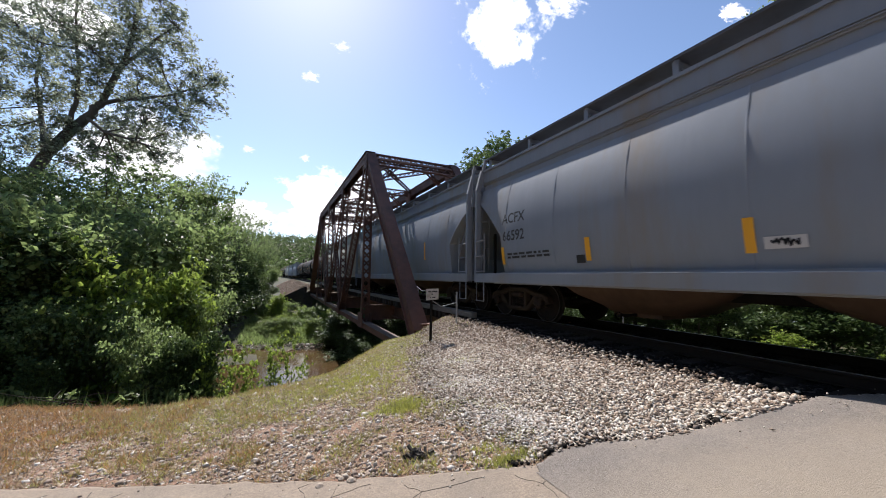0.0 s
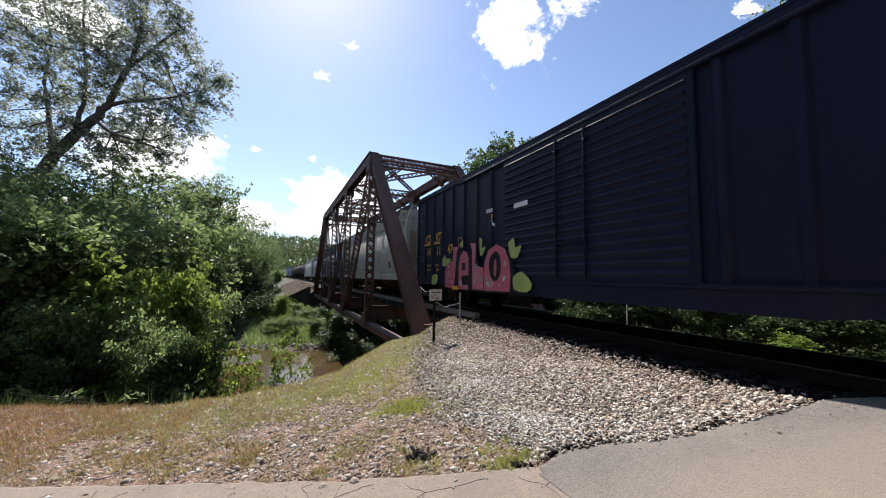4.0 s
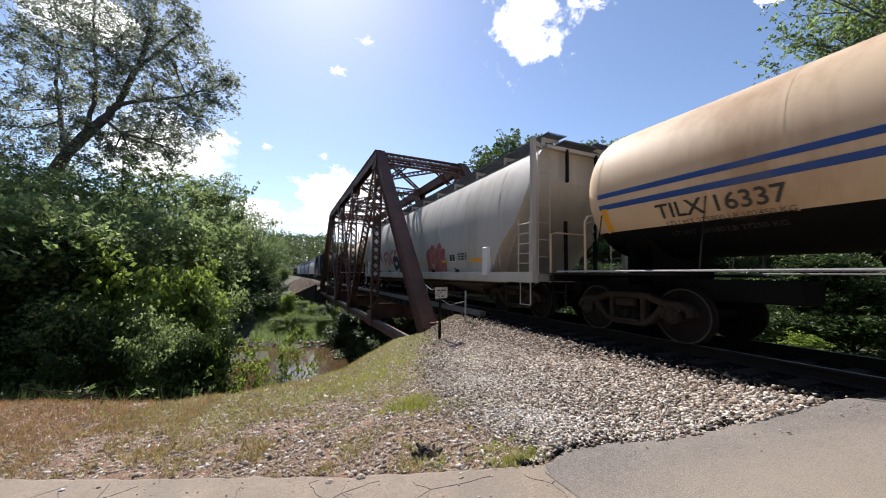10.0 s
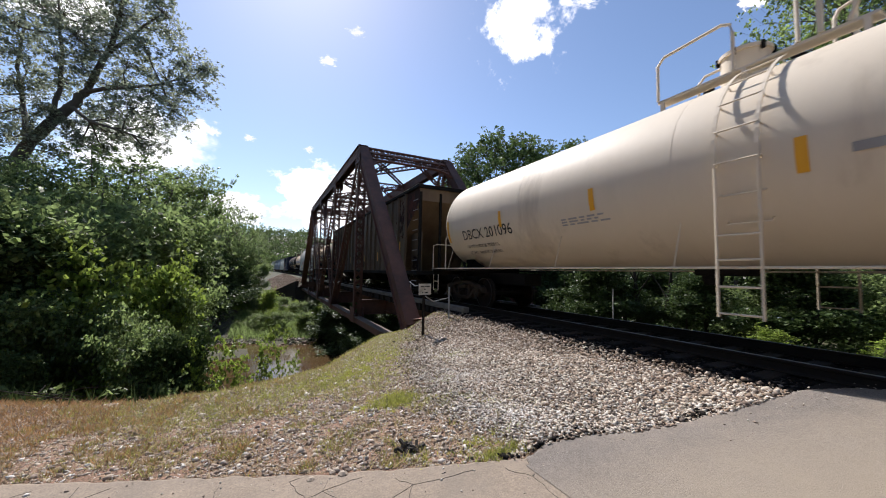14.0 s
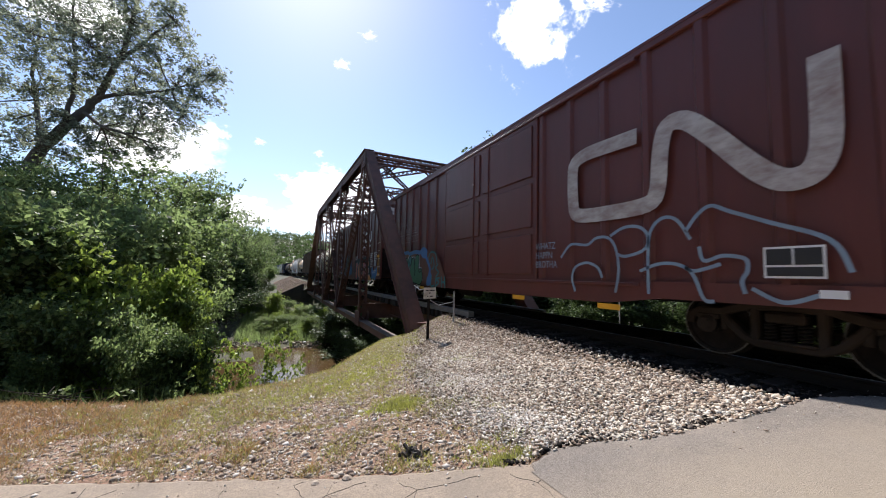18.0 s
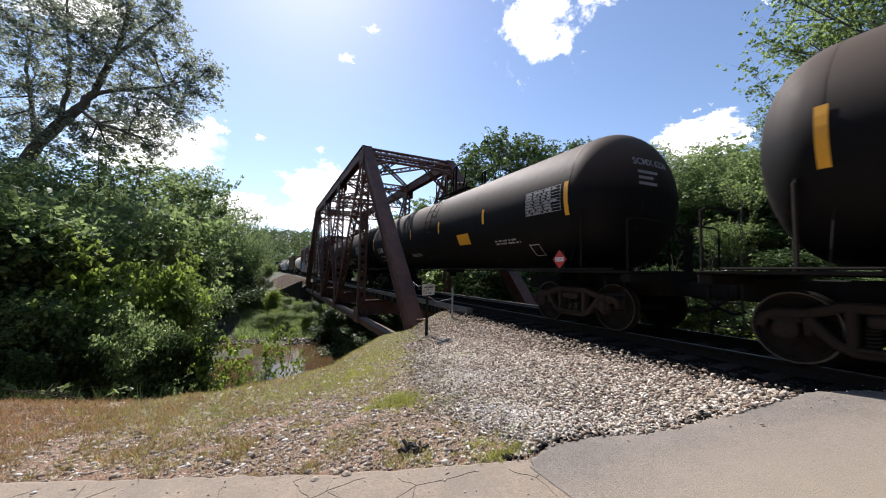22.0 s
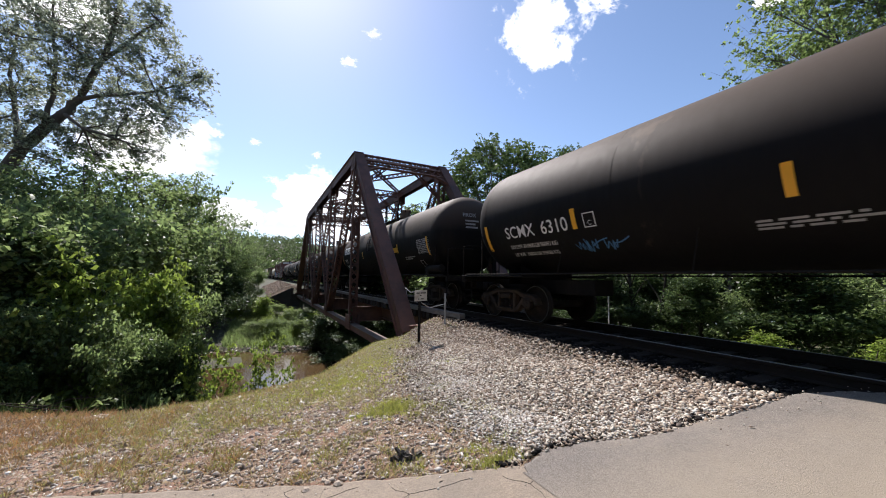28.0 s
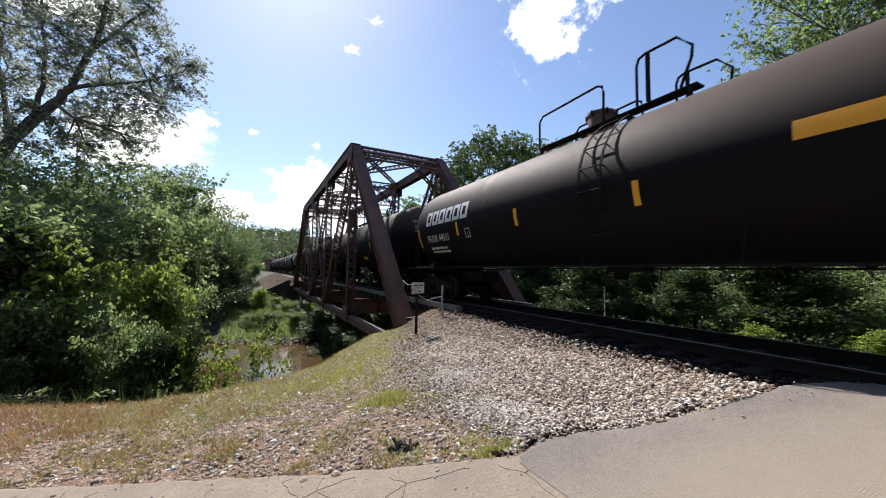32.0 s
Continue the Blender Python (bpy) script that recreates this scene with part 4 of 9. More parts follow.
# abutments and wing walls
for y, s, name in ((10.85, -1, "near"), (50.1, 1, "far")):
    f = Form()
    f.cbox(BX0 - 0.9, min(y, y + s * 1.6), -6.0, BX1 + 0.9, max(y, y + s * 1.6), ZB - 0.42, 0.05)
    f.cbox(TRACK_X - 1.9, min(y + s * 0.5, y + s * 1.2), ZB - 0.42, TRACK_X + 1.9, max(y + s * 0.5, y + s * 1.2), -0.5, 0.03)
    solid("abutment", f, concrete, "stained concrete abutment under the bridge end", "abutment", "bridge abutments", kind="structure")
f = Form()
pts = [(BX0 - 0.9, 50.1, -0.45), (BX0 - 3.6, 52.2, -1.9), (BX0 - 3.6, 52.2, -6), (BX0 - 0.9, 50.1, -6)]
f.loft([pts, [(x + 0.35, y + 0.5, z) for x, y, z in pts]])
solid("wing_wall", f, concrete, "dark stained concrete wing wall", "wall", kind="structure")
f = Form()
pts = [(BX0 - 0.9, 10.6, -0.95), (BX0 - 2.4, 9.6, -1.25), (BX0 - 2.4, 9.6, -4), (BX0 - 0.9, 10.6, -4)]
f.loft([pts, [(x + 0.2, y - 0.4, z) for x, y, z in pts]])
solid("wing_wall", f, concrete, "weathered concrete wing wall edging the gravel", "wall", kind="structure")

# ---- sign and hand rail at the bridge end ----
white_paint = material("faded_white_paint", (0.62, 0.61, 0.56), (0.5, 0.49, 0.45), 5, 0.6, 0, 0.1, 60, (0.32, 0.27, 0.2), 0.3, 6)
black_ink = material("black_ink", (0.015, 0.015, 0.016), (0.025, 0.025, 0.025), 6, 0.6, 0, 0.05)
pipe_grey = material("galvanised_pipe", (0.36, 0.37, 0.38), (0.26, 0.27, 0.28), 8, 0.5, 0.6, 0.1, 60)
sgx, sgy = 3.88, 8.95
sgz = float(ground_z(sgx, sgy))
sign = thing("sign_post", "small weathered white sign on a dark steel post", "sign", at=pose(sgx, sgy, sgz, rz=24))
f = Form()
f.box(-0.035, -0.02, -0.05, 0.035, -0.012, 1.36)
for e in (-0.035, 0.027):
    f.box(e, -0.02, -0.05, e + 0.008, 0.02, 1.36)
part("post", f, steel_dark, sign)
plate = part("plate", Form().cbox(-0.24, -0.034, 1.14, 0.26, -0.024, 1.44, 0.004), white_paint, sign, "faded white plate")
f = Form()
for z, xs in ((1.36, ((-0.17, -0.05), (-0.01, 0.2))), (1.29, ((-0.03, 0.03),)), (1.2, ((-0.1, -0.06), (0.0, 0.12)))):
    for a, b in xs:
        f.box(a, -0.037, z - 0.015, b, -0.0345, z + 0.015)
part("lettering", f, black_ink, plate)
rail_ = thing("hand_rail", "thin grey pipe hand rail at the bridge end", "railing")
for hx, hy in ((5.0, 9.6), (4.75, 12.2)):
    f = Form().tube([(hx, hy, -0.8), (hx, hy, 0.62)], 0.03, 8)
    part("post", f, pipe_grey, rail_)
f = Form().tube([(sgx + 0.02, sgy + 0.05, sgz + 1.12), (4.35, 9.3, 0.22), (5.0, 9.6, 0.3)], 0.014, 6)
part("cable", f, pipe_grey, rail_)
f = Form().tube([(3.7, 9.6, 0.78), (3.75, 9.3, 0.66), (sgx, sgy, sgz + 1.42)], 0.012, 6)
part("cable", f, pipe_grey, rail_)

# a thin pale marker beyond the track
solid("marker_post", Form().tube([(10.2, 7.95, -1.1), (10.2, 7.95, 0.62)], 0.018, 6).box(10.175, 7.94, 0.45, 10.225, 7.96, 0.64), white_paint, "thin white marker post beyond the track", "post")


# ---- trees and bushes ----
def branch_system(seed, height, r0, lean=(0, 0), forks=5, levels=3, spread=0.75, first=0.35, wob=0.12):
    """Trunk and limbs as one form; also the tips that carry leaves."""
    rnd = random.Random(seed)
    f, tips = Form(), []

    def limb(p, d, length, r, level):
        n = 6 if level == 0 else 4
        pts = [p]
        q, dd = Vector(p), Vector(d)
        for i in range(n):
            dd = (dd + Vector((rnd.uniform(-1, 1), rnd.uniform(-1, 1), rnd.uniform(-0.4, 0.7))) * wob).normalized()
            q = q + dd * (length / n)
            pts.append(q.copy())
        f.tube(pts, r, 9 if level == 0 else 6 if level == 1 else 4, 0, False, r * (0.4 if level == 0 else 0.3))
        if level >= levels:
            tips.extend(pts[2:])
            return
        k = forks if level == 0 else max(3, forks - 1)
        for i in range(k):
            u = first + (1 - first) * (i + rnd.random() * 0.8) / k if level == 0 else 0.3 + 0.7 * (i + rnd.random()) / k
            j = min(n - 1, int(u * n))
            s = pts[j].lerp(pts[j + 1], u * n - j if u * n - j < 1 else 1)
            a = rnd.random() * 6.283 + i * 2.4
            out = Vector((math.cos(a), math.sin(a), rnd.uniform(0.15, 0.9))).normalized()
            nd = (dd * (1 - spread) + out * spread).normalized()
            limb(s, nd, length * rnd.uniform(0.38, 0.62), r * (0.5 - 0.2 * u), level + 1)
        if level > 0:
            tips.append(pts[-1])

    limb(Vector((0, 0, 0)), Vector((lean[0], lean[1], 1)).normalized(), height, r0, 0)
    return f, np.array([tuple(t) for t in tips])


def leaves(name, tips, per, radius, size, mat, seed, droop=0.0, flat=0.6, spray=9, level=0.45):
    """Leaves in flat layered sprays round each tip."""
    r = np.random.default_rng(seed)
    k = max(1, per // spray)
    hub = np.repeat(tips, k, 0) + r.normal(0, 1, (len(tips) * k, 3)) * radius * np.array([1, 1, flat])
    n = len(hub) * spray
    tilt = np.repeat(r.normal(0, 0.3, (len(hub), 2)), spray, 0)
    o = r.normal(0, 1, (n, 2)) * radius * 0.42
    c = np.repeat(hub, spray, 0)
    c = c + np.stack([o[:, 0], o[:, 1], o[:, 0] * tilt[:, 0] + o[:, 1] * tilt[:, 1] - 0.5 * (o ** 2).sum(1) / max(radius, 0.01)], -1)
    c[:, 2] -= droop * np.abs(r.normal(0, 1, n))
    a = r.normal(0, 1, (n, 3)) * np.array([1, 1, level])
    a[:, 2] -= 0.25
    a /= np.linalg.norm(a, axis=1, keepdims=True)
    b = r.normal(0, 1, (n, 3)) * np.array([1, 1, level])
    b -= a * (a * b).sum(1, keepdims=True)
    b /= np.linalg.norm(b, axis=1, keepdims=True)
    s = size * r.uniform(0.55, 1.35, n)[:, None]
    v = np.stack([c - a * s, c + b * s * 0.55 - a * s * 0.1, c + a * s, c - b * s * 0.55 - a * s * 0.1], 1).reshape(-1, 3)
    return quick_mesh(name, v, np.arange(n * 4).reshape(-1, 4), mat)


def make_tree(name, label, seed, height, r0, mat, per, radius, size, lean=(0, 0), forks=5, levels=3, spread=0.7, first=0.35, droop=0.0, category="tree", group="", at=None, wob=0.12):
    f, tips = branch_system(seed, height, r0, lean, forks, levels, spread, first, wob)
    t = thing(name, label, category, group, at=at)
    part("trunk", f, bark, t, smooth=60)
    part("crown", leaves("crown", tips, per, radius, size, mat, seed + 1, droop), None, t)
    return t


def on_ground(x, y, rz=0.0, scale=1.0, sink=0.1):
    return Matrix.Translation((x, y, float(ground_z(x, y)) - sink)) @ Matrix.Rotation(radians(rz), 4, "Z")


# The leaning tree on the bank: two stems that fork and fan out over the water
def bank_tree():
    rnd = random.Random(8)
    t = thing("bank_tree", "tall feathery tree leaning over the creek bank", "tree", "trees by the creek")
    STEMS = (((-15.6, 31.2, 0.9), (-14.9, 31.0, 3.6), (-14.3, 30.9, 6.0), (-13.8, 30.9, 8.3), (-12.8, 30.7, 9.9), (-11.8, 30.5, 11.2), (-11.1, 30.3, 12.2), (-10.6, 30.1, 13.6), (-10.1, 30.0, 15.0), (-9.5, 29.6, 17.7), (-9.0, 29.4, 21.4)),
             ((-11.1, 30.3, 12.2), (-9.2, 29.0, 12.4), (-7.3, 27.7, 12.4), (-5.1, 26.2, 12.8)),
             ((-12.8, 30.7, 9.9), (-12.4, 30.6, 12.2), (-12.5, 30.7, 14.8), (-13.0, 30.9, 18.2), (-13.0, 30.6, 21.6)),
             ((-13.8, 30.9, 8.3), (-15.0, 32.9, 11.4), (-16.0, 34.0, 14.4), (-15.9, 34.2, 17.8), (-17.2, 35.0, 22.1)),
             ((-10.1, 30.0, 15.0), (-8.3, 28.3, 15.9), (-6.6, 26.9, 16.9)),
             ((-11.8, 30.5, 11.2), (-10.2, 28.8, 9.9), (-8.2, 27.2, 9.1), (-6.6, 26.1, 8.5)))
    # masses of foliage: middle and radius
    LOBES = ((-5.6, 28.6, 15.0, 1.38), (-4.3, 26.5, 13.8, 0.80), (-6.6, 29.3, 13.9, 1.47), (-4.7, 25.3, 11.5, 1.09), 
             (-5.9, 27.8, 11.1, 1.10), (-7.1, 27.6, 11.9, 1.35), (-7.2, 29.2, 10.6, 1.13), (-7.7, 27.2, 10.7, 1.24), 
             (-8.9, 30.4, 9.9, 1.14), (-7.1, 28.4, 8.8, 0.73), (-9.8, 30.7, 13.3, 1.26), (-8.5, 28.5, 14.0, 1.30), 
             (-9.2, 28.9, 10.9, 1.00), (-10.3, 30.8, 10.0, 0.90), (-11.3, 31.9, 11.5, 0.93), (-6.7, 27.0, 17.0, 1.21), 
             (-6.7, 29.1, 17.1, 0.85), (-8.8, 30.0, 17.6, 1.46), (-7.4, 26.8, 14.6, 0.90), (-9.7, 29.4, 16.1, 1.40), 
             (-9.4, 29.4, 18.2, 1.41), (-11.2, 31.2, 17.9, 1.46), (-10.9, 30.2, 15.1, 1.18), (-11.2, 28.5, 15.0, 1.23), 
             (-11.3, 30.0, 13.6, 1.01), (-12.5, 30.3, 17.2, 1.37), (-12.7, 30.6, 14.4, 1.08), (-14.7, 33.0, 16.9, 1.00), 
             (-13.8, 30.4, 17.3, 1.13), (-14.9, 30.6, 15.8, 1.11), (-15.0, 31.8, 14.6, 0.94), (-12.6, 31.2, 12.8, 0.89), 
             (-14.3, 33.0, 13.5, 0.92), (-15.1, 32.2, 12.5, 0.95), (-13.0, 30.2, 10.8, 0.70), (-16.0, 34.0, 11.3, 1.00), 
             (-11.8, 30.4, 10.1, 0.65), (-15.6, 33.0, 9.4, 0.82), (-11.1, 30.1, 9.0, 0.65), (-12.0, 29.7, 8.2, 0.62), 
             (-9.9, 30.3, 8.7, 0.59), (-14.2, 32.8, 7.7, 0.90), (-14.3, 30.8, 6.8, 0.76), (-15.2, 31.3, 19.4, 1.44), 
             (-12.6, 29.7, 19.2, 1.49), (-9.9, 27.7, 18.8, 1.45), (-7.6, 26.8, 18.6, 1.32), (-14.0, 32.2, 23.5, 2.12), 
             (-10.7, 30.3, 23.1, 2.10), (-7.7, 27.2, 21.0, 1.42), (-16.2, 32.6, 22.4, 1.87),
             (-16.6, 32.6, 17.6, 1.3), (-17.4, 33.2, 15.4, 1.3), (-17.0, 32.8, 13.2, 1.2), (-17.6, 33.0, 10.6, 1.2), (-16.6, 31.8, 8.4, 1.1), (-18.6, 33.6, 12.2, 1.2), (-18.4, 33.4, 17.0, 1.4), (-18.2, 33.2, 20.0, 1.5), (-18.8, 33.4, 8.6, 1.2), (-13.4, 30.2, 9.2, 0.8))
    f, tips = Form(), []
    spine = []
    for pts, r0 in zip(STEMS, (0.46, 0.15, 0.16, 0.18, 0.14, 0.12)):
        fine = [Vector(a).lerp(Vector(b), k / 3) + Vector((rnd.uniform(-.1, .1), rnd.uniform(-.1, .1), 0)) * (k > 0) for a, b in zip(pts, pts[1:]) for k in range(3)] + [Vector(pts[-1])]
        f.tube(fine, r0, 10, 0, False, r0 * 0.2)
        spine += fine[6 if r0 > 0.4 else 1:]
    for x, y, z, rad in LOBES:
        c = Vector((x, y, z))
        near = min(spine, key=lambda q: (q - c).length + 0.6 * max(0, q.z - c.z))
        bend = near.lerp(c, 0.55) + Vector((rnd.uniform(-.3, .3), rnd.uniform(-.3, .3), -0.12 * (c - near).length))
        f.tube([near, near.lerp(bend, 0.5), bend, c], 0.06, 5, 0, False, 0.025)
        for _ in range(int(12 + 17 * rad)):
            d = Vector((rnd.gauss(0, 1), rnd.gauss(0, 1), rnd.gauss(0, 0.85)))
            d = d.normalized() * rad * rnd.choice((rnd.uniform(0.3, 1.1), rnd.uniform(0.9, 1.3)))
            e = c + d
            s = c.lerp(bend, rnd.uniform(0, 0.5))
            m = s.lerp(e, 0.5) + Vector((0, 0, 0.10 * rad))
            f.tube([s, m, e], 0.017, 3, 0, False, 0.006)
            tips += [tuple(m.lerp(e, 0.45)), tuple(e)]
    part("trunk", f, bark, t, smooth=60)
    part("crown", leaves("crown", np.array(tips), 22, 0.22, 0.086, leaf_grey, 12, 0.10), None, t)


bank_tree()
oak = make_tree("broadleaf_tree", "dense green broadleaf tree", 23, 9.5, 0.24, leaf_mid, 27, 0.42, 0.19, (0.05, 0.0), 8, 3, 0.7, 0.25, group="woods", at=on_ground(-60, 60, 0))
maple = make_tree("broadleaf_tree", "dense green broadleaf tree", 37, 10.0, 0.26, leaf_mid, 27, 0.42, 0.19, (-0.05, 0.05), 8, 3, 0.75, 0.2, group="woods", at=on_ground(-66, 70, 0))
airy = make_tree("broadleaf_tree", "airy green tree with visible limbs", 41, 9.0, 0.22, leaf_mid, 18, 0.30, 0.16, (0.1, 0.1), 8, 3, 0.75, 0.2, group="woods", at=on_ground(-70, 60, 0))
tall_tree = make_tree("broadleaf_tree", "tall sunlit tree with small leaves and open limbs", 43, 15.0, 0.26, leaf_lit, 12, 0.30, 0.12, (0.08, 0.05), 9, 3, 0.72, 0.18, group="woods", at=on_ground(-74, 66, 0))
fine_tree = make_tree("broadleaf_tree", "small-leaved green tree leaning over the creek", 71, 9.0, 0.16, leaf_mid, 27, 0.36, 0.085, (0.05, 0.05), 8, 3, 0.75, 0.15, group="woods", at=on_ground(-82, 60, 0))
bush_mid = make_tree("bush", "leafy green bush on the creek bank", 53, 2.6, 0.05, leaf_mid, 45, 0.22, 0.06, (0.1, 0.0), 9, 2, 0.85, 0.05, category="bush", group="bank bushes", at=on_ground(-50, 60))
bush_bright = make_tree("bush", "sunlit bright green bush on the creek bank", 59, 2.8, 0.05, leaf_bright, 36, 0.22, 0.075, (0.0, -0.1), 9, 2, 0.85, 0.05, category="bush", group="bank bushes", at=on_ground(-52, 66))
bush_shade_tint = make_tree("bush", "bush beyond the track, shade put into its dark leaf colour", 62, 2.8, 0.06, leaf_shade_tint, 54, 0.24, 0.07, (0.1, 0.0), 9, 2, 0.85, 0.05, category="bush", group="bank bushes", at=on_ground(-58, 60))
bush_dark = make_tree("bush", "dense green bush, shade put into its dark leaf colour", 61, 2.8, 0.06, leaf_dark, 81, 0.22, 0.065, (0.1, 0.0), 9, 2, 0.85, 0.05, category="bush", group="bank bushes", at=on_ground(-54, 60))
sapling = make_tree("sapling", "thin yellow-green sapling at the water's edge", 67, 2.4, 0.03, leaf_bright, 9, 0.13, 0.075, (0.1, 0.05), 7, 2, 0.7, 0.1, category="sapling", group="saplings by the water", at=on_ground(-56, 60))


def lobed_tree(label, seed, height, wide, mat, size, n=34, per=18):
    """A rounded tree: a forked trunk under many separate masses of leaves."""
    rnd = random.Random(seed)
    t = thing("broadleaf_tree", label, "tree", "woods", at=on_ground(-60 - 6 * seed % 30, 80))
    f, tips = Form(), []
    fork = Vector((0, 0, height * 0.32))
    f.tube([(0, 0, 0), (0.1, 0.05, height * 0.16), fork], height * 0.026, 9, 0, False, height * 0.016)
    for k in range(n):
        u = (k + 0.5) / n
        el, az = math.asin(1.75 * u - 0.75), k * 2.39996
        reach = rnd.uniform(0.78, 0.9)
        c = Vector((math.cos(az) * math.cos(el) * wide * reach, math.sin(az) * math.cos(el) * wide * reach, height * 0.62 + math.sin(el) * height * 0.36 * reach))
        rad = wide * rnd.uniform(0.22, 0.32)
        f.tube([fork, fork.lerp(c, 0.4) + Vector((0, 0, 0.06 * height)), c], height * 0.007, 5, 0, False, height * 0.002)
        for _ in range(26):
            d = Vector((rnd.gauss(0, 1), rnd.gauss(0, 1), rnd.gauss(0, 0.8))).normalized() * rad * rnd.uniform(0.45, 0.92)
            tips.append(tuple(c + d))
            if rnd.random() < 0.3:
                f.tube([c, c + d * 0.5 + Vector((0, 0, 0.05)), c + d], height * 0.0016, 3, 0, False, height * 0.0006)
    part("trunk", f, bark, t, smooth=60)
    part("crown", leaves("crown", np.array(tips), per, wide * 0.045, size, mat, seed + 1, 0.05), None, t)
    return t


dome_tree = lobed_tree("rounded dense dark green tree", 5, 12.0, 4.4, leaf_dome, 0.085, 60, 36)
clump_tree = lobed_tree("leafy green tree in rounded masses", 9, 9.0, 3.2, leaf_mid, 0.07, 30)
rr_ = random.Random(3)
TALL = {o.name: max(v[2] for v in o.children[1].bound_box) for o in (oak, maple, airy, fine_tree, tall_tree, dome_tree, clump_tree, bush_mid, bush_bright, bush_dark, bush_shade_tint, sapling)}


def plant_to(src, az, dist, top_el, squash=1.0, label=""):
    """Plants a copy in a direction from the road, tall enough to reach an elevation."""
    x, y = dist * math.sin(radians(az)), dist * math.cos(radians(az))
    z0 = float(ground_z(x, y)) - 0.15
    tall = EYE[2] + dist * math.tan(radians(top_el)) - z0
    s = max(0.15, tall / (TALL[src.name] * 0.96))
    o = copy_thing(src, on_ground(x, y, rr_.uniform(0, 360), sink=0.15))
    o.scale = (s * squash, s * squash, s)
    return tagged(o, label) if label else o


# along the creek
for src, az, dist, el, sq in ((airy, -8.6, 38, 11.8, 0.55), (clump_tree, -4.6, 50, 8.6, 0.75), (clump_tree, -1.4, 56, 5.2, 0.55), (clump_tree, -18.0, 29, 12.6, 0.9), (clump_tree, -14.0, 34, 12.6, 0.9), (clump_tree, -7.4, 44, 8.4, 0.8), (fine_tree, -22, 26, 10.5, 0.8), (fine_tree, -27, 23, 9, 0.8),
                              (fine_tree, -11.5, 36, 11.5, 0.8), (fine_tree, -33, 24, 9, 0.9), (fine_tree, -41, 24, 10, 0.9), (maple, -3.4, 76, 4.6, 0.6), (oak, -5.4, 66, 6.0, 0.9), (maple, -11, 60, 8.0, 0.9), (oak, -19, 46, 9, 0.9), (maple, -25, 40, 9, 0.9),
                              (maple, -4.4, 112, 3.6, 0.9), (maple, -47, 26, 11, 0.9)):
    plant_to(src, az, dist, el, sq)
# sunlit bushes in the middle of the bank
for src, az, dist, el, sq in ((bush_bright, -17.4, 15.5, 0.9, 0.6), (bush_bright, -13.2, 16.5, 0.6, 0.55), (bush_bright, -20.2, 15.8, -0.6, 0.45), (bush_bright, -14.8, 14.8, -2.6, 0.5), (bush_mid, -11.4, 17.0, -2.8, 0.5), (bush_mid, -17.0, 14.4, -4.6, 0.5),
                              (bush_mid, -11.4, 12.4, -8.2, 0.5), (bush_dark, -9.6, 12.6, -9.2, 0.5), (bush_dark, -13.4, 12.8, -9.4, 0.55), (bush_dark, -22.0, 12.8, -9.4, 0.7)):
    plant_to(src, az, dist, el, sq)
for src, az, dist, el, sq in ((bush_dark, -22.5, 16.5, 2.0, 0.7), (bush_mid, -26.5, 17.5, 3.5, 0.7), (bush_mid, -23, 19, 6.0, 0.7), (bush_mid, -29.5, 17, 5, 0.8), (bush_mid, -19, 21, 6.0, 0.7), (bush_mid, -16, 24, 6.5, 0.7), (bush_mid, -12.2, 27, 6.0, 0.65), (bush_dark, -10.4, 25, 0.5, 0.6),
                              (bush_mid, -25.5, 14.6, -3.6, 0.7), (bush_dark, -28, 15.4, -1.0, 0.8), (bush_dark, -31, 14, -3.0, 0.75), (bush_mid, -34, 14.6, 1.5, 0.8), (bush_dark, -38, 14.5, 4, 0.9), (bush_mid, -29.0, 12.8, -8.0, 0.6), (bush_mid, -34.0, 12.6, -7.4, 0.6), (bush_dark, -9.4, 35, 1.6, 0.95), (bush_dark, -7.4, 37, 1.4, 0.95), (bush_dark, -5.4, 41, 1.6, 0.95), (bush_dark, -3.6, 45, 1.2, 0.9), (bush_mid, -5.0, 47, 3.5, 0.6), (bush_mid, -3.0, 50, 2.8, 0.6), (bush_mid, -1.2, 52, 0.6, 0.6),
                              (bush_bright, -3.6, 44, -3.0, 0.9), (bush_mid, -1.6, 44, -3.4, 0.9), (bush_bright, -0.2, 42, -3.0, 1.0), (bush_mid, 1.6, 43, -4.2, 1.0), (bush_bright, 3.4, 41, -4.6, 1.0), (bush_mid, 5.0, 39, -5.0, 1.0), (bush_bright, 6.6, 36, -5.4, 0.9),
                              (bush_mid, -1.4, 34, -6.6, 1.1), (bush_bright, 0.6, 34, -5.8, 1.1), (bush_mid, 2.6, 33, -6.2, 1.1), (bush_bright, 4.6, 32.5, -6.6, 1.1), (bush_mid, 6.2, 32, -6.6, 1.0), (bush_mid, -2.6, 58, 1.2, 0.7)):
    plant_to(src, az, dist, el, sq)
for az, dist, el in ((-5.0, 12.6, -9.8), (-6.6, 12.2, -10.2), (-3.4, 13.2, -10.4), (-0.6, 14.0, -9.2), (0.9, 14.2, -9.0), (3.4, 15.0, -9.4)):
    plant_to(sapling, az, dist, el, 0.45)
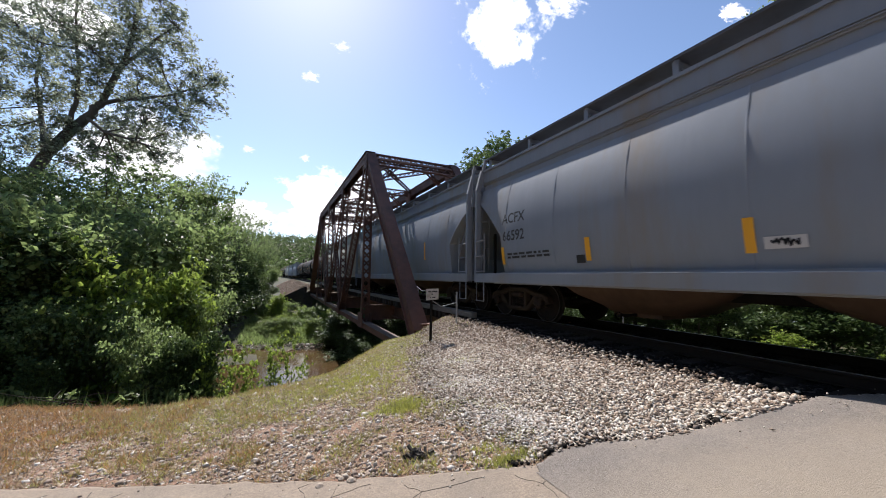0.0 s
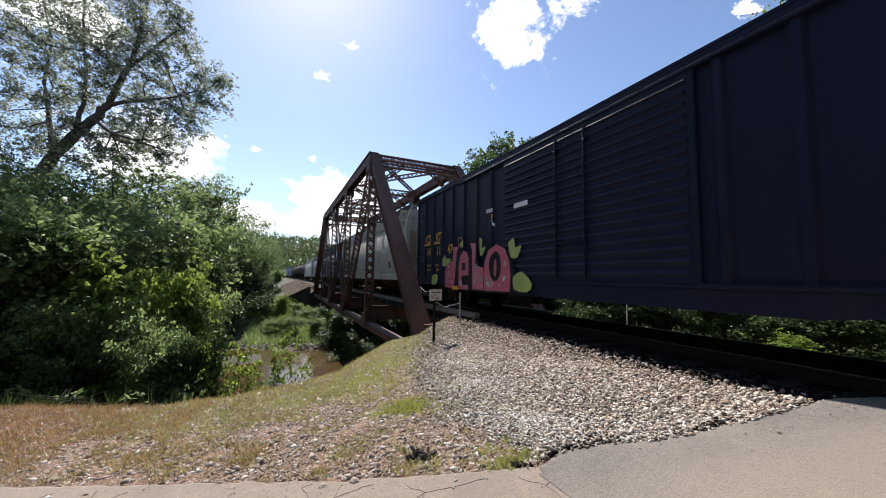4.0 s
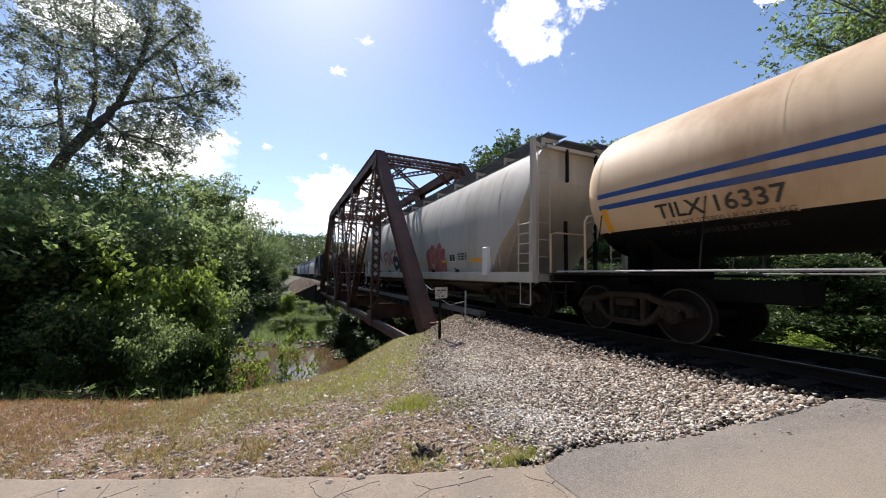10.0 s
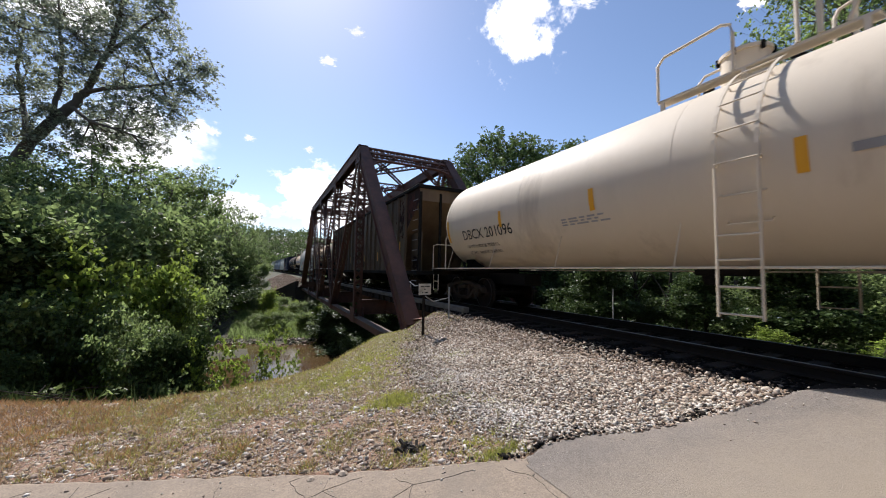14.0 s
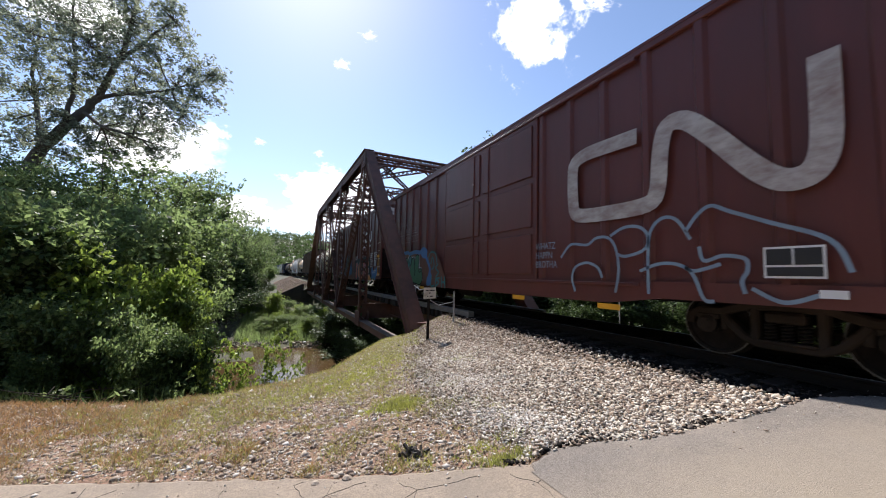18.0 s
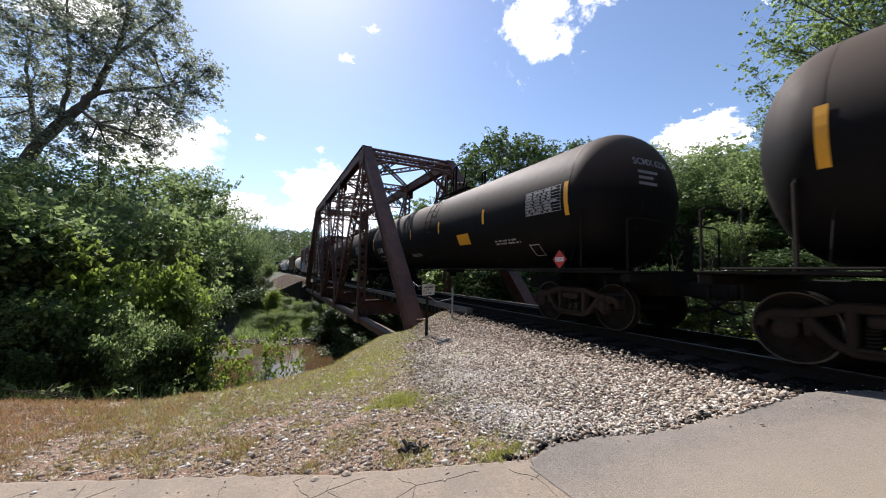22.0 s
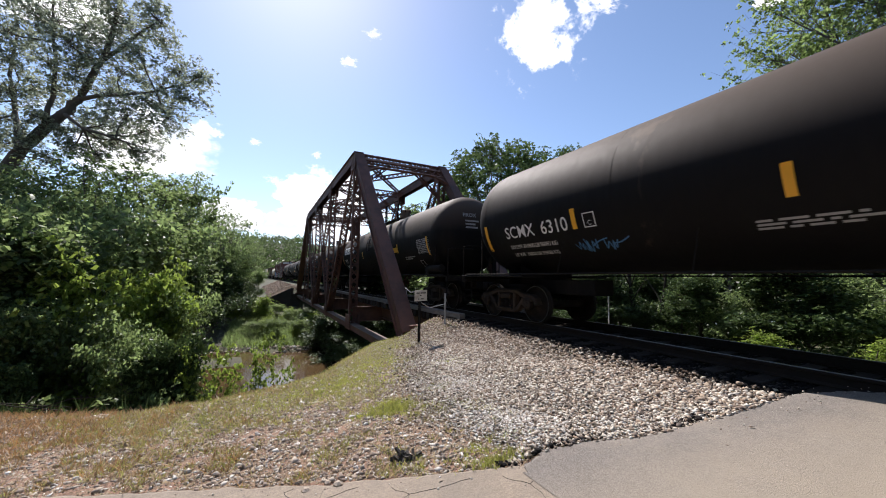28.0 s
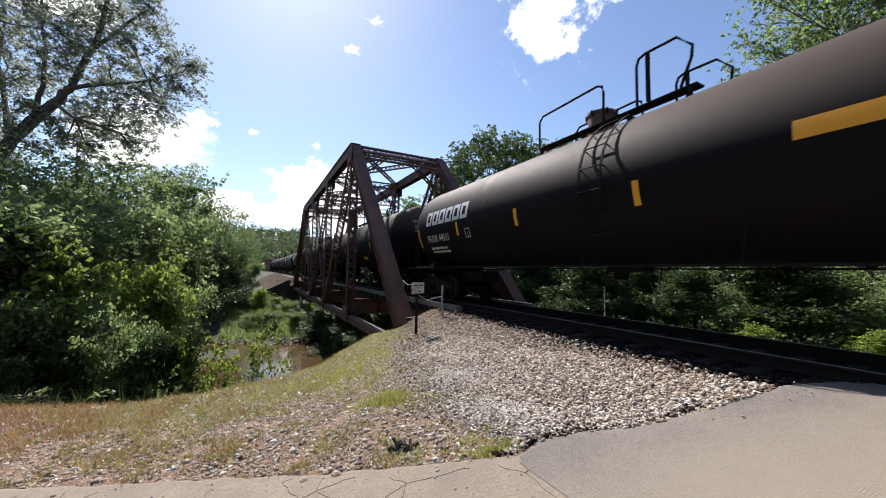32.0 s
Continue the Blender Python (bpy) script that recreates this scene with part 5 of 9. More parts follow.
# bushes added to blacken the gap under the bridge, shade in their leaf colour
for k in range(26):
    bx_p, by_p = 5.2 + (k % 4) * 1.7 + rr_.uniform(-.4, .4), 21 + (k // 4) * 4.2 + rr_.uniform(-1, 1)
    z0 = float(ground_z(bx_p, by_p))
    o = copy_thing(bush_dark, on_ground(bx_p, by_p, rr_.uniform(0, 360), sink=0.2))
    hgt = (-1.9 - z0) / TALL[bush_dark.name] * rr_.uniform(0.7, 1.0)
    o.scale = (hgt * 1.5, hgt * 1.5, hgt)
# woods beyond the track
for src, az, dist, el, sq in ((oak, 28, 48, 11.5, 0.9), (dome_tree, 36.2, 45, 20.2, 0.95), (dome_tree, 45.5, 52, 18.6, 0.8), (dome_tree, 50.0, 56, 17.6, 0.8), (fine_tree, 46, 46, 17.0, 0.9), (fine_tree, 51.5, 46, 18.5, 0.75), (fine_tree, 56.5, 44, 17.0, 0.9), (fine_tree, 61.5, 42, 16.0, 0.9), (fine_tree, 66, 36, 15.5, 0.8),
                              (tall_tree, 73.5, 27, 22, 0.6), (tall_tree, 79.5, 22, 30, 0.75), (tall_tree, 83, 18, 34, 0.75), (tall_tree, 88, 19, 36, 0.8), (airy, 94, 22, 34, 0.9), (airy, 101, 22, 34, 0.9), (airy, 76.5, 36, 17, 0.8), (oak, 21, 62, 9, 1.0), (maple, 25, 58, 11, 1.0), (oak, 17, 75, 8, 1.0),
                              (maple, 12.5, 105, 5, 1.1), (oak, 15, 90, 6, 1.1), (maple, 69, 46, 16.5, 1.0), (oak, 64, 52, 15.5, 1.0)):
    plant_to(src, az, dist, el, sq)
for k in range(14):
    plant_to((oak, maple)[k % 2], 56 + 4.2 * k, 40 + (k * 5) % 12, 9 + (k * 3) % 5, 1.2)
# trees that close the place behind the road
for az in range(115, 320, 14):
    plant_to(airy, az, 20 + (az * 7) % 9, 24 + (az * 5) % 9, 1.1)
for k in range(34):
    az, dist = rr_.uniform(20, 52), rr_.uniform(27, 46)
    plant_to(rr_.choice((bush_dark, bush_mid, bush_dark)), az, dist, rr_.uniform(-2, 4), 0.9)
# bushes beyond the track, two of three in greens darkened for shade
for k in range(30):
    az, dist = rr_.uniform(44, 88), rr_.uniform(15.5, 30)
    plant_to((bush_shade_tint, bush_dark, bush_mid)[k % 3], az, dist, rr_.uniform(-4, 3), 1.1)
for az, dist, el in ((66.6, 12.9, -7.6), (70.4, 12.4, -5.8), (77.5, 12.4, -5.2)):
    plant_to(bush_bright, az, dist, el, 1.3, "small bright yellow-green bush beside the track")

# thin trunks beyond the track, their shade painted in with the darker bark
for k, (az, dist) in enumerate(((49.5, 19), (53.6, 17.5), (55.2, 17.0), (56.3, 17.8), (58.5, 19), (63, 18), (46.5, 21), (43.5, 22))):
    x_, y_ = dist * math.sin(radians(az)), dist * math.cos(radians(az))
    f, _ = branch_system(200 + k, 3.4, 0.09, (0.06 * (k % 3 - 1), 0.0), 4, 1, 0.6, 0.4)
    pole = thing("slender_tree", "slender bare-stemmed tree, shade put into its bark colour", "tree", "woods", at=on_ground(x_, y_))
    part("trunk", f, shade_bark, pole, smooth=60)

# distant wooded hills, joined
hx, hy = np.concatenate([rng.uniform(-260, 60, 2600), rng.uniform(-120, 200, 1500)]), np.concatenate([rng.uniform(150, 620, 2600), rng.uniform(150, 420, 1500)])
off_ = np.abs(hx - TRACK_X - rail_bend(hy))
keep = (off_ > 14) | (hy > 270)
hx, hy = hx[keep], hy[keep]
tops = np.stack([hx, hy, ground_z(hx, hy) + rng.uniform(2, 8, len(hx))], -1)
hill_tips = np.repeat(tops, 6, 0) + rng.normal(0, 1, (len(tops) * 6, 3)) * np.array([2.2, 2.2, 2.6])
tagged(new("far_woods", leaves("far_woods", hill_tips, 9, 1.3, 1.0, leaf_dome, 77)), "distant wooded green hillside", "woods", kind="stuff")

# low undergrowth and weeds on the far slope and the banks, joined
ux, uy = scatter(9000, -16, 4.5, 9, 52)
rid = np.interp(ux, [p[0] for p in RIDGE], [p[1] for p in RIDGE])
zz = ground_z(ux, uy)
keep = (uy > rid + 0.9) & (zz > WATER_Z + 0.25) & (rng.random(len(ux)) < 0.6) & ((np.arctan2(ux, uy) < -0.15) | (uy > 40) | (rng.random(len(ux)) < 0.12))
ut = np.stack([ux[keep], uy[keep], zz[keep] + 0.2], -1)
tagged(new("undergrowth", leaves("undergrowth", ut, 14, 0.28, 0.07, leaf_mid, 91)), "tangled low green undergrowth on the creek banks", "undergrowth", kind="stuff")
# undergrowth beyond the track, its shade painted into the leaf green
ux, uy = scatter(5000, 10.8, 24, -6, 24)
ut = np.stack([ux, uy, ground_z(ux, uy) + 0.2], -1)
tagged(new("undergrowth", leaves("undergrowth", ut, 14, 0.3, 0.08, leaf_shade_tint, 93)), "undergrowth beyond the track, shade put into its leaf colour", "undergrowth", kind="stuff")


# ---- clouds: a far backdrop of thin sheets ----
def cloud_material(seed, thr, soft, glow, stretch=(1, 1, 1), scale=2.2):
    m = bpy.data.materials.new("cloud")
    m.use_nodes = True
    n, l = m.node_tree.nodes, m.node_tree.links
    n.remove(n["Principled BSDF"])
    tc, mp = n.new("ShaderNodeTexCoord"), n.new("ShaderNodeMapping")
    mp.inputs["Location"].default_value = (seed * 3.7, seed * 1.3, 0)
    mp.inputs["Scale"].default_value = stretch
    l.new(tc.outputs["Object"], mp.inputs["Vector"])
    nz = n.new("ShaderNodeTexNoise")
    nz.inputs["Scale"].default_value, nz.inputs["Detail"].default_value, nz.inputs["Roughness"].default_value = scale, 9, 0.62
    l.new(mp.outputs["Vector"], nz.inputs["Vector"])
    ln = n.new("ShaderNodeVectorMath")
    ln.operation = "LENGTH"
    l.new(tc.outputs["Object"], ln.inputs[0])
    sub = n.new("ShaderNodeMath")
    sub.operation = "MULTIPLY_ADD"
    sub.inputs[1].default_value, sub.inputs[2].default_value = -0.55, 0.42
    l.new(ln.outputs["Value"], sub.inputs[0])
    add = n.new("ShaderNodeMath")
    l.new(sub.outputs[0], add.inputs[0])
    l.new(nz.outputs["Fac"], add.inputs[1])
    mr = n.new("ShaderNodeMapRange")
    mr.interpolation_type = "SMOOTHSTEP"
    mr.inputs["From Min"].default_value, mr.inputs["From Max"].default_value = thr, thr + soft
    l.new(add.outputs[0], mr.inputs["Value"])
    em, tr, ms = n.new("ShaderNodeEmission"), n.new("ShaderNodeBsdfTransparent"), n.new("ShaderNodeMixShader")
    em.inputs["Color"].default_value, em.inputs["Strength"].default_value = (1.0, 0.99, 0.98, 1), glow
    l.new(mr.outputs["Result"], ms.inputs[0])
    l.new(tr.outputs[0], ms.inputs[1])
    l.new(em.outputs[0], ms.inputs[2])
    l.new(ms.outputs[0], n["Material Output"].inputs["Surface"])
    return m


CLOUDS = []


def cloud(az, el, wide, tall, drift, seed, thr=0.5, soft=0.1, glow=1.05, roll=0, scale=2.2):
    """A sheet some 2 km off; wide and tall in degrees; drift in degrees (sideways, up) over the clip."""
    n = 12
    vs = [(i / n * 2 - 1, j / n * 2 - 1, 0.04 * ((i / n * 2 - 1) ** 2)) for j in range(n + 1) for i in range(n + 1)]
    fs = [(j * (n + 1) + i, j * (n + 1) + i + 1, (j + 1) * (n + 1) + i + 1, (j + 1) * (n + 1) + i) for j in range(n) for i in range(n)]
    ob = solid("cloud", Form().add(vs, fs), cloud_material(seed, thr, soft, glow, scale=scale), "bright white fair-weather cloud", "cloud", "clouds", smooth=80)
    dist = 2000
    ob.scale = (dist * math.tan(radians(wide / 2)), dist * math.tan(radians(tall / 2)), 100)
    ob.visible_shadow = False

    def at(a, e):
        p = Vector((math.sin(radians(a)) * math.cos(radians(e)), math.cos(radians(a)) * math.cos(radians(e)), math.sin(radians(e)))) * dist
        return look(p, EYE) @ Matrix.Rotation(radians(roll), 4, "Z")

    CLOUDS.append((ob, at(az, el), at(az + drift[0], el + drift[1])))


cloud(34.4, 36.4, 19, 20, (9.2, -0.9), 1, 0.59, 0.2, 1.25, 35, 3.0)
cloud(44, 38.5, 9, 5, (9, -0.5), 2, 0.54, 0.26, 1.1, 20)
cloud(8.6, 10.8, 19, 12, (0.4, 0.2), 3, 0.40, 0.13, 1.08)
cloud(-4.6, 8.2, 10, 6, (0.6, 0.3), 4, 0.44, 0.14, 1.05)
cloud(3.4, 28.6, 3.8, 2.2, (8.6, 3.4), 5, 0.54, 0.3, 0.95)
cloud(8, 33, 4.5, 2.4, (7.7, 2.7), 6, 0.62, 0.3, 0.9)
cloud(-9.6, 17.5, 5, 3.5, (2, 2), 7, 0.54, 0.2, 0.95)
cloud(-4.5, 17.5, 2.6, 1.4, (3, 1.5), 8, 0.54, 0.3, 0.9)
cloud(3.2, 17.5, 2.2, 1.8, (4, 1), 9, 0.56, 0.3, 0.9)
cloud(-16, 14.5, 20, 13, (2, 1), 10, 0.44, 0.3, 1.05)
cloud(-25, 27, 14, 8, (3, 1), 11, 0.5, 0.15, 1.05)
cloud(66, 31.5, 4, 2.5, (6, 0), 12, 0.54, 0.15, 1.0, 30)
cloud(60, 17, 13, 9, (3, 1), 13, 0.46, 0.1, 1.05)


# ---- train ----
def paint(name, c, worn=(0.10, 0.08, 0.06), amount=0.25, rough=0.45, var=0.85, streak=(1, 1, 0.18), bump=0.06, spec=0.4):
    return material(name, c, tuple(v * var for v in c), 1.6, rough, 0.0, bump, 25, worn, amount, 0.8, streak, spec=spec)


tank_black = material("black_tank_paint", (0.0075, 0.0066, 0.0066), (0.006, 0.0055, 0.0057), 1.6, 0.66, 0.0, 0.06, 25, (0.155, 0.113, 0.08), -0.05, 0.8, (1, 1, 0.18), spec=0.14, drift=((0, 0, 1), 0.50, 0.80))
tank_rusty = material("dusty_black_paint", (0.011, 0.0098, 0.0095), (0.009, 0.008, 0.008), 1.6, 0.72, 0.0, 0.06, 25, (0.15, 0.085, 0.045), 0.25, 0.9, (1, 1, 0.3), spec=0.16, drift=((0, 0, 1), 0.82, 1.42))
tank_cream = paint("cream_tank_paint", (0.70, 0.52, 0.33), (0.40, 0.24, 0.12), 0.3, 0.6, 0.92, spec=0.25)
tank_white = paint("ivory_tank_paint", (0.70, 0.61, 0.475), (0.45, 0.37, 0.27), 0.2, 0.6, 0.94, spec=0.25)
hop_grey = paint("grey_hopper_paint", (0.232, 0.26, 0.294), (0.235, 0.205, 0.168), 0.3, 0.66, 0.9, spec=0.22)
hop_tan = paint("tan_hopper_paint", (0.56, 0.535, 0.455), (0.33, 0.27, 0.20), 0.3, 0.66, 0.92, spec=0.22)
hop_pale = paint("pale_grey_paint", (0.50, 0.48, 0.425), (0.32, 0.275, 0.21), 0.4, 0.62, 0.93, spec=0.25)
box_blue = paint("dark_blue_paint", (0.0075, 0.0105, 0.031), (0.016, 0.018, 0.03), 0.2, 0.55, spec=0.2)
box_red = paint("oxide_red_paint", (0.128, 0.038, 0.031), (0.088, 0.035, 0.028), 0.3, 0.42)
coal_brown = paint("rust_brown_paint", (0.155, 0.107, 0.062), (0.075, 0.045, 0.028), 0.5, 0.65)
rust_stain = paint("rust_stain", (0.10, 0.062, 0.039), (0.16, 0.107, 0.066), 0.6, 0.85)
under_black = paint("underframe_black", (0.014, 0.013, 0.012), (0.035, 0.028, 0.022), 0.3, 0.85, spec=0.12)
white_mark = paint("white_marking", (0.78, 0.78, 0.76), (0.5, 0.48, 0.44), 0.2, 0.5)
yellow_mark = paint("reflective_yellow", (0.85, 0.42, 0.03), (0.6, 0.3, 0.05), 0.15, 0.4)
black_mark = paint("black_marking", (0.03, 0.03, 0.03), (0.08, 0.07, 0.06), 0.2, 0.5)
blue_mark = paint("blue_stripe", (0.03, 0.09, 0.30), (0.1, 0.13, 0.22), 0.2, 0.45)
ink_black = paint("ink_black", (0.011, 0.012, 0.016), (0.03, 0.026, 0.022), 0.2, 0.6, spec=0.2)
grey_mark = paint("grey_panel", (0.36, 0.36, 0.36), (0.2, 0.19, 0.18), 0.3, 0.5)
red_mark = paint("red_placard", (0.55, 0.05, 0.04), (0.35, 0.06, 0.05), 0.15, 0.4)
pink_spray = paint("pink_spray", (0.50, 0.115, 0.17), (0.5, 0.22, 0.25), 0.3, 0.5)
green_spray = paint("green_spray", (0.38, 0.48, 0.14), (0.25, 0.36, 0.12), 0.3, 0.5)
teal_spray = paint("teal_spray", (0.045, 0.22, 0.21), (0.04, 0.14, 0.17), 0.3, 0.5)
sky_spray = paint("blue_spray", (0.055, 0.185, 0.38), (0.05, 0.12, 0.28), 0.3, 0.5)
orange_spray = paint("orange_spray", (0.62, 0.22, 0.10), (0.62, 0.36, 0.08), 0.45, 0.5)
red_spray = paint("red_spray", (0.42, 0.09, 0.09), (0.5, 0.2, 0.18), 0.35, 0.55)
old_spray = paint("worn_red_spray", (0.33, 0.085, 0.08), (0.38, 0.2, 0.17), 0.45, 0.6)
faded_red = paint("faded_red_spray", (0.40, 0.20, 0.175), (0.42, 0.30, 0.26), 0.5, 0.55)
grey_spray = paint("grey_overspray", (0.22, 0.21, 0.19), (0.30, 0.28, 0.25), 0.5, 0.6)
pale_spray = paint("pale_spray", (0.55, 0.55, 0.54), (0.35, 0.35, 0.36), 0.35, 0.55)

truck_dusty = paint("dusty_cast_steel", (0.034, 0.026, 0.02), (0.075, 0.052, 0.036), 0.35, 0.85, spec=0.15)
WHEEL_R, HALF_BASE = 0.457, 0.89


def wheelset_mesh():
    f = Form()
    for s in (-1, 1):
        x = s * 0.69
        f.turned((x, 0, 0), (s, 0, 0), ((0.10, -0.02), (0.13, 0.0), (0.15, 0.05), (0.30, 0.075), (0.37, 0.05), (0.385, 0.0), (0.452, 0.0), (0.487, -0.0), (0.487, 0.03)), 32)
        f.turned((x, 0, 0), (s, 0, 0), ((0.487, 0.03), (0.462, 0.045), (0.457, 0.13), (0.40, 0.133), (0.385, 0.10), (0.2, 0.09), (0.12, 0.13), (0.1, 0.19), (0.03, 0.20)), 32)
        f.disc((x + s * 0.131, 0, 0), (s, 0, 0), 0.438, 0.4575, 0.006, 32, 1)
        for k in range(3):
            a = k * 2.094
            f.turned((x + s * 0.19, 0.065 * math.cos(a), 0.065 * math.sin(a)), (s, 0, 0), ((0.02, 0), (0.02, 0.03)), 6)
    f.tube([(-0.7, 0, 0), (0.7, 0, 0)], 0.085, 14)
    return f.mesh("wheelset", [wheel_steel, tread_steel], 40)


WHEELSET = wheelset_mesh()


def side_frame_mesh():
    """A cast frame: arched top member, tension member below, columns round the springs, jaws over the journals."""
    f = Form()

    def member(pts, w, h):
        rings = []
        for i, (y, z) in enumerate(pts):
            (y0, z0), (y1, z1) = pts[max(i - 1, 0)], pts[min(i + 1, len(pts) - 1)]
            d = Vector((y1 - y0, z1 - z0)).normalized()
            n = Vector((-d.y, d.x)) * (h / 2)
            rings.append([(x, y + k * n.x, z + k * n.y) for x, k in ((-w * 0.35, -1), (-w * 0.5, -0.6), (-w * 0.5, 0.6), (-w * 0.35, 1), (w * 0.5, 1), (w * 0.5, -1))])
        f.loft(rings)

    member([(-1.16, 0.46), (-1.12, 0.58), (-1.0, 0.645), (-0.74, 0.65), (-0.58, 0.70), (-0.40, 0.765), (0.40, 0.765), (0.58, 0.70), (0.74, 0.65), (1.0, 0.645), (1.12, 0.58), (1.16, 0.46)], 0.17, 0.12)
    member([(-0.70, 0.60), (-0.62, 0.50), (-0.46, 0.33), (-0.32, 0.265), (0.32, 0.265), (0.46, 0.33), (0.62, 0.50), (0.70, 0.60)], 0.17, 0.11)
    for s in (-1, 1):
        member([(s * 0.33, 0.27), (s * 0.33, 0.76)], 0.16, 0.10)
        member([(s * 0.70, 0.63), (s * 0.69, 0.40)], 0.14, 0.09)
        f.turned((-0.07, s * HALF_BASE, 0.457), (-1, 0, 0), ((0.12, -0.06), (0.13, 0.05), (0.09, 0.08), (0.03, 0.085)), 16)
        f.cbox(-0.10, s * HALF_BASE - 0.14, 0.53, 0.08, s * HALF_BASE + 0.14, 0.61, 0.015)
        for k in range(3):
            t = k * 2.094
            f.turned((-0.15, s * HALF_BASE + 0.055 * math.cos(t), 0.457 + 0.055 * math.sin(t)), (-1, 0, 0), ((0.016, 0), (0.016, 0.02)), 6)
    f.cbox(-0.12, -0.29, 0.29, 0.1, 0.29, 0.33, 0.01)
    f.cbox(-0.13, -0.20, 0.56, 0.1, 0.20, 0.70, 0.03)
    return f.mesh("side_frame", truck_dusty, 30)


def spring_mesh():
    pts = [(0.055 * math.cos(k * 0.7), 0.055 * math.sin(k * 0.7), 0.30 + 0.26 * k / 54) for k in range(55)]
    return Form().tube(pts, 0.014, 5).mesh("spring", wheel_steel, 60)


SIDE_FRAME, SPRING = side_frame_mesh(), spring_mesh()
bolster_form = Form().cbox(-1.05, -0.2, 0.56, 1.05, 0.2, 0.76, 0.03)
bolster_form.turned((0, 0, 0.76), (0, 0, 1), ((0.2, 0), (0.2, 0.12)), 16)
BOLSTER = bolster_form.mesh("truck", under_black)
coupler_form = Form().cbox(-0.07, 0.0, 0.76, 0.07, 0.62, 0.94, 0.02)
coupler_form.cbox(-0.15, 0.55, 0.70, 0.13, 0.86, 1.0, 0.05).cbox(0.02, 0.84, 0.72, 0.14, 0.98, 0.98, 0.03)
coupler_form.tube([(-0.35, 0.1, 0.78), (-0.34, 0.4, 0.55), (-0.22, 0.75, 0.46), (-0.1, 0.95, 0.52)], 0.025, 6)
COUPLER = coupler_form.mesh("coupler", under_black, 40)
SPIN = []


def trucks(car, y):
    for s in (1, -1):
        tr = part("truck", BOLSTER, None, car, at=pose(0, s * y, 0))
        for e in (-1, 1):
            part("side_frame", SIDE_FRAME, None, tr, at=pose(e * 0.99, 0, 0, 0, 0, 0 if e < 0 else 180))
            for k in (-0.17, 0, 0.17):
                part("spring", SPRING, None, tr, at=pose(e * 1.02, k, 0))
        for w in (-1, 1):
            ob = part("wheelset", WHEELSET, None, tr, at=pose(0, w * HALF_BASE, WHEEL_R))
            SPIN.append((car, ob, w * HALF_BASE, s * y))


def couplers(car, end):
    part("coupler", COUPLER, None, car, at=pose(0, end, 0))
    part("coupler", COUPLER, None, car, at=pose(0, -end, 0, 0, 0, 180))


def glyphs(body, size, bold=0.0):
    """Outlines of the built-in font as points and faces, left-aligned at the origin."""
    cu = bpy.data.curves.new("lettering", "FONT")
    cu.body, cu.size, cu.offset, cu.resolution_u = body, size, bold, 3
    ob = bpy.data.objects.new("lettering", cu)
    me = bpy.data.meshes.new_from_object(ob)
    vs, fs = [tuple(v.co) for v in me.vertices], [tuple(p.vertices) for p in me.polygons]
    bpy.data.objects.remove(ob)
    bpy.data.curves.remove(cu)
    bpy.data.meshes.remove(me)
    return vs, fs


class Side:
    """Maps a drawing (u to the right, v up) to the near side of a car."""

    def __init__(self, x=None, r=None, c=None, width=None):
        self.x, self.r, self.c, self.width = x, r, c, width

    def at(self, y, z, lift=0.006):
        if self.r:
            a = math.asin(max(-0.99, min(0.99, (z - self.c) / self.r)))
            return (-(self.r + lift) * math.cos(a), y, self.c + (self.r + lift) * math.sin(a))
        return ((self.x if self.width is None else -self.width(z)) - lift, y, z)

    def wrap(self, y, z, u, v, lift):
        if self.r:
            a0 = math.asin(max(-0.99, min(0.99, (z - self.c) / self.r)))
            a = a0 + v / self.r
            return (-(self.r + lift) * math.cos(a), y - u, self.c + (self.r + lift) * math.sin(a))
        return self.at(y - u, z + v, lift)


def write(car, side, body, y, z, size, mat, name="lettering", squeeze=1.0, bold=0.0, lift=0.009):
    lift = 0.003 if side.width else lift
    vs, fs = glyphs(body, size, bold)
    f = Form().add([side.wrap(y, z, u * squeeze, v, lift) for u, v, _ in vs], fs)
    return tagged(part(name, f, mat, car), kind="stuff")


def flat_patch(car, side, y0, z0, wide, tall, mat, name, lift=0.012, slant=0.0, label="", nv=6):
    """A painted or stuck-on panel that follows the side."""
    nu = max(1, int(wide / 0.5))
    f = Form()
    vs = [side.wrap(y0, z0, wide * i / nu + slant * j / nv, tall * j / nv, lift) for j in range(nv + 1) for i in range(nu + 1)]
    f.add(vs, [(j * (nu + 1) + i, j * (nu + 1) + i + 1, (j + 1) * (nu + 1) + i + 1, (j + 1) * (nu + 1) + i) for j in range(nv) for i in range(nu)])
    return part(name, f, mat, car, label)


def bars(car, side, y, z, wide, rows, height, mat, seed, name="lettering", gap=1.7):
    """Small print that cannot be read: plain bars."""
    rnd = random.Random(seed)
    f = Form()
    for k in range(rows):
        u = 0.0
        lim = wide * rnd.uniform(0.75, 1.0)
        while u < lim:
            w = min(rnd.uniform(0.08, 0.3), lim - u)
            zz_ = -k * height * gap
            f.add([side.wrap(y, z, u + a * w, zz_ + b * height, 0.007) for a, b in ((0, 0), (1, 0), (1, 1), (0, 1))], [(0, 1, 2, 3)])
            u += w + 0.06
    return tagged(part(name, f, mat, car), kind="stuff")


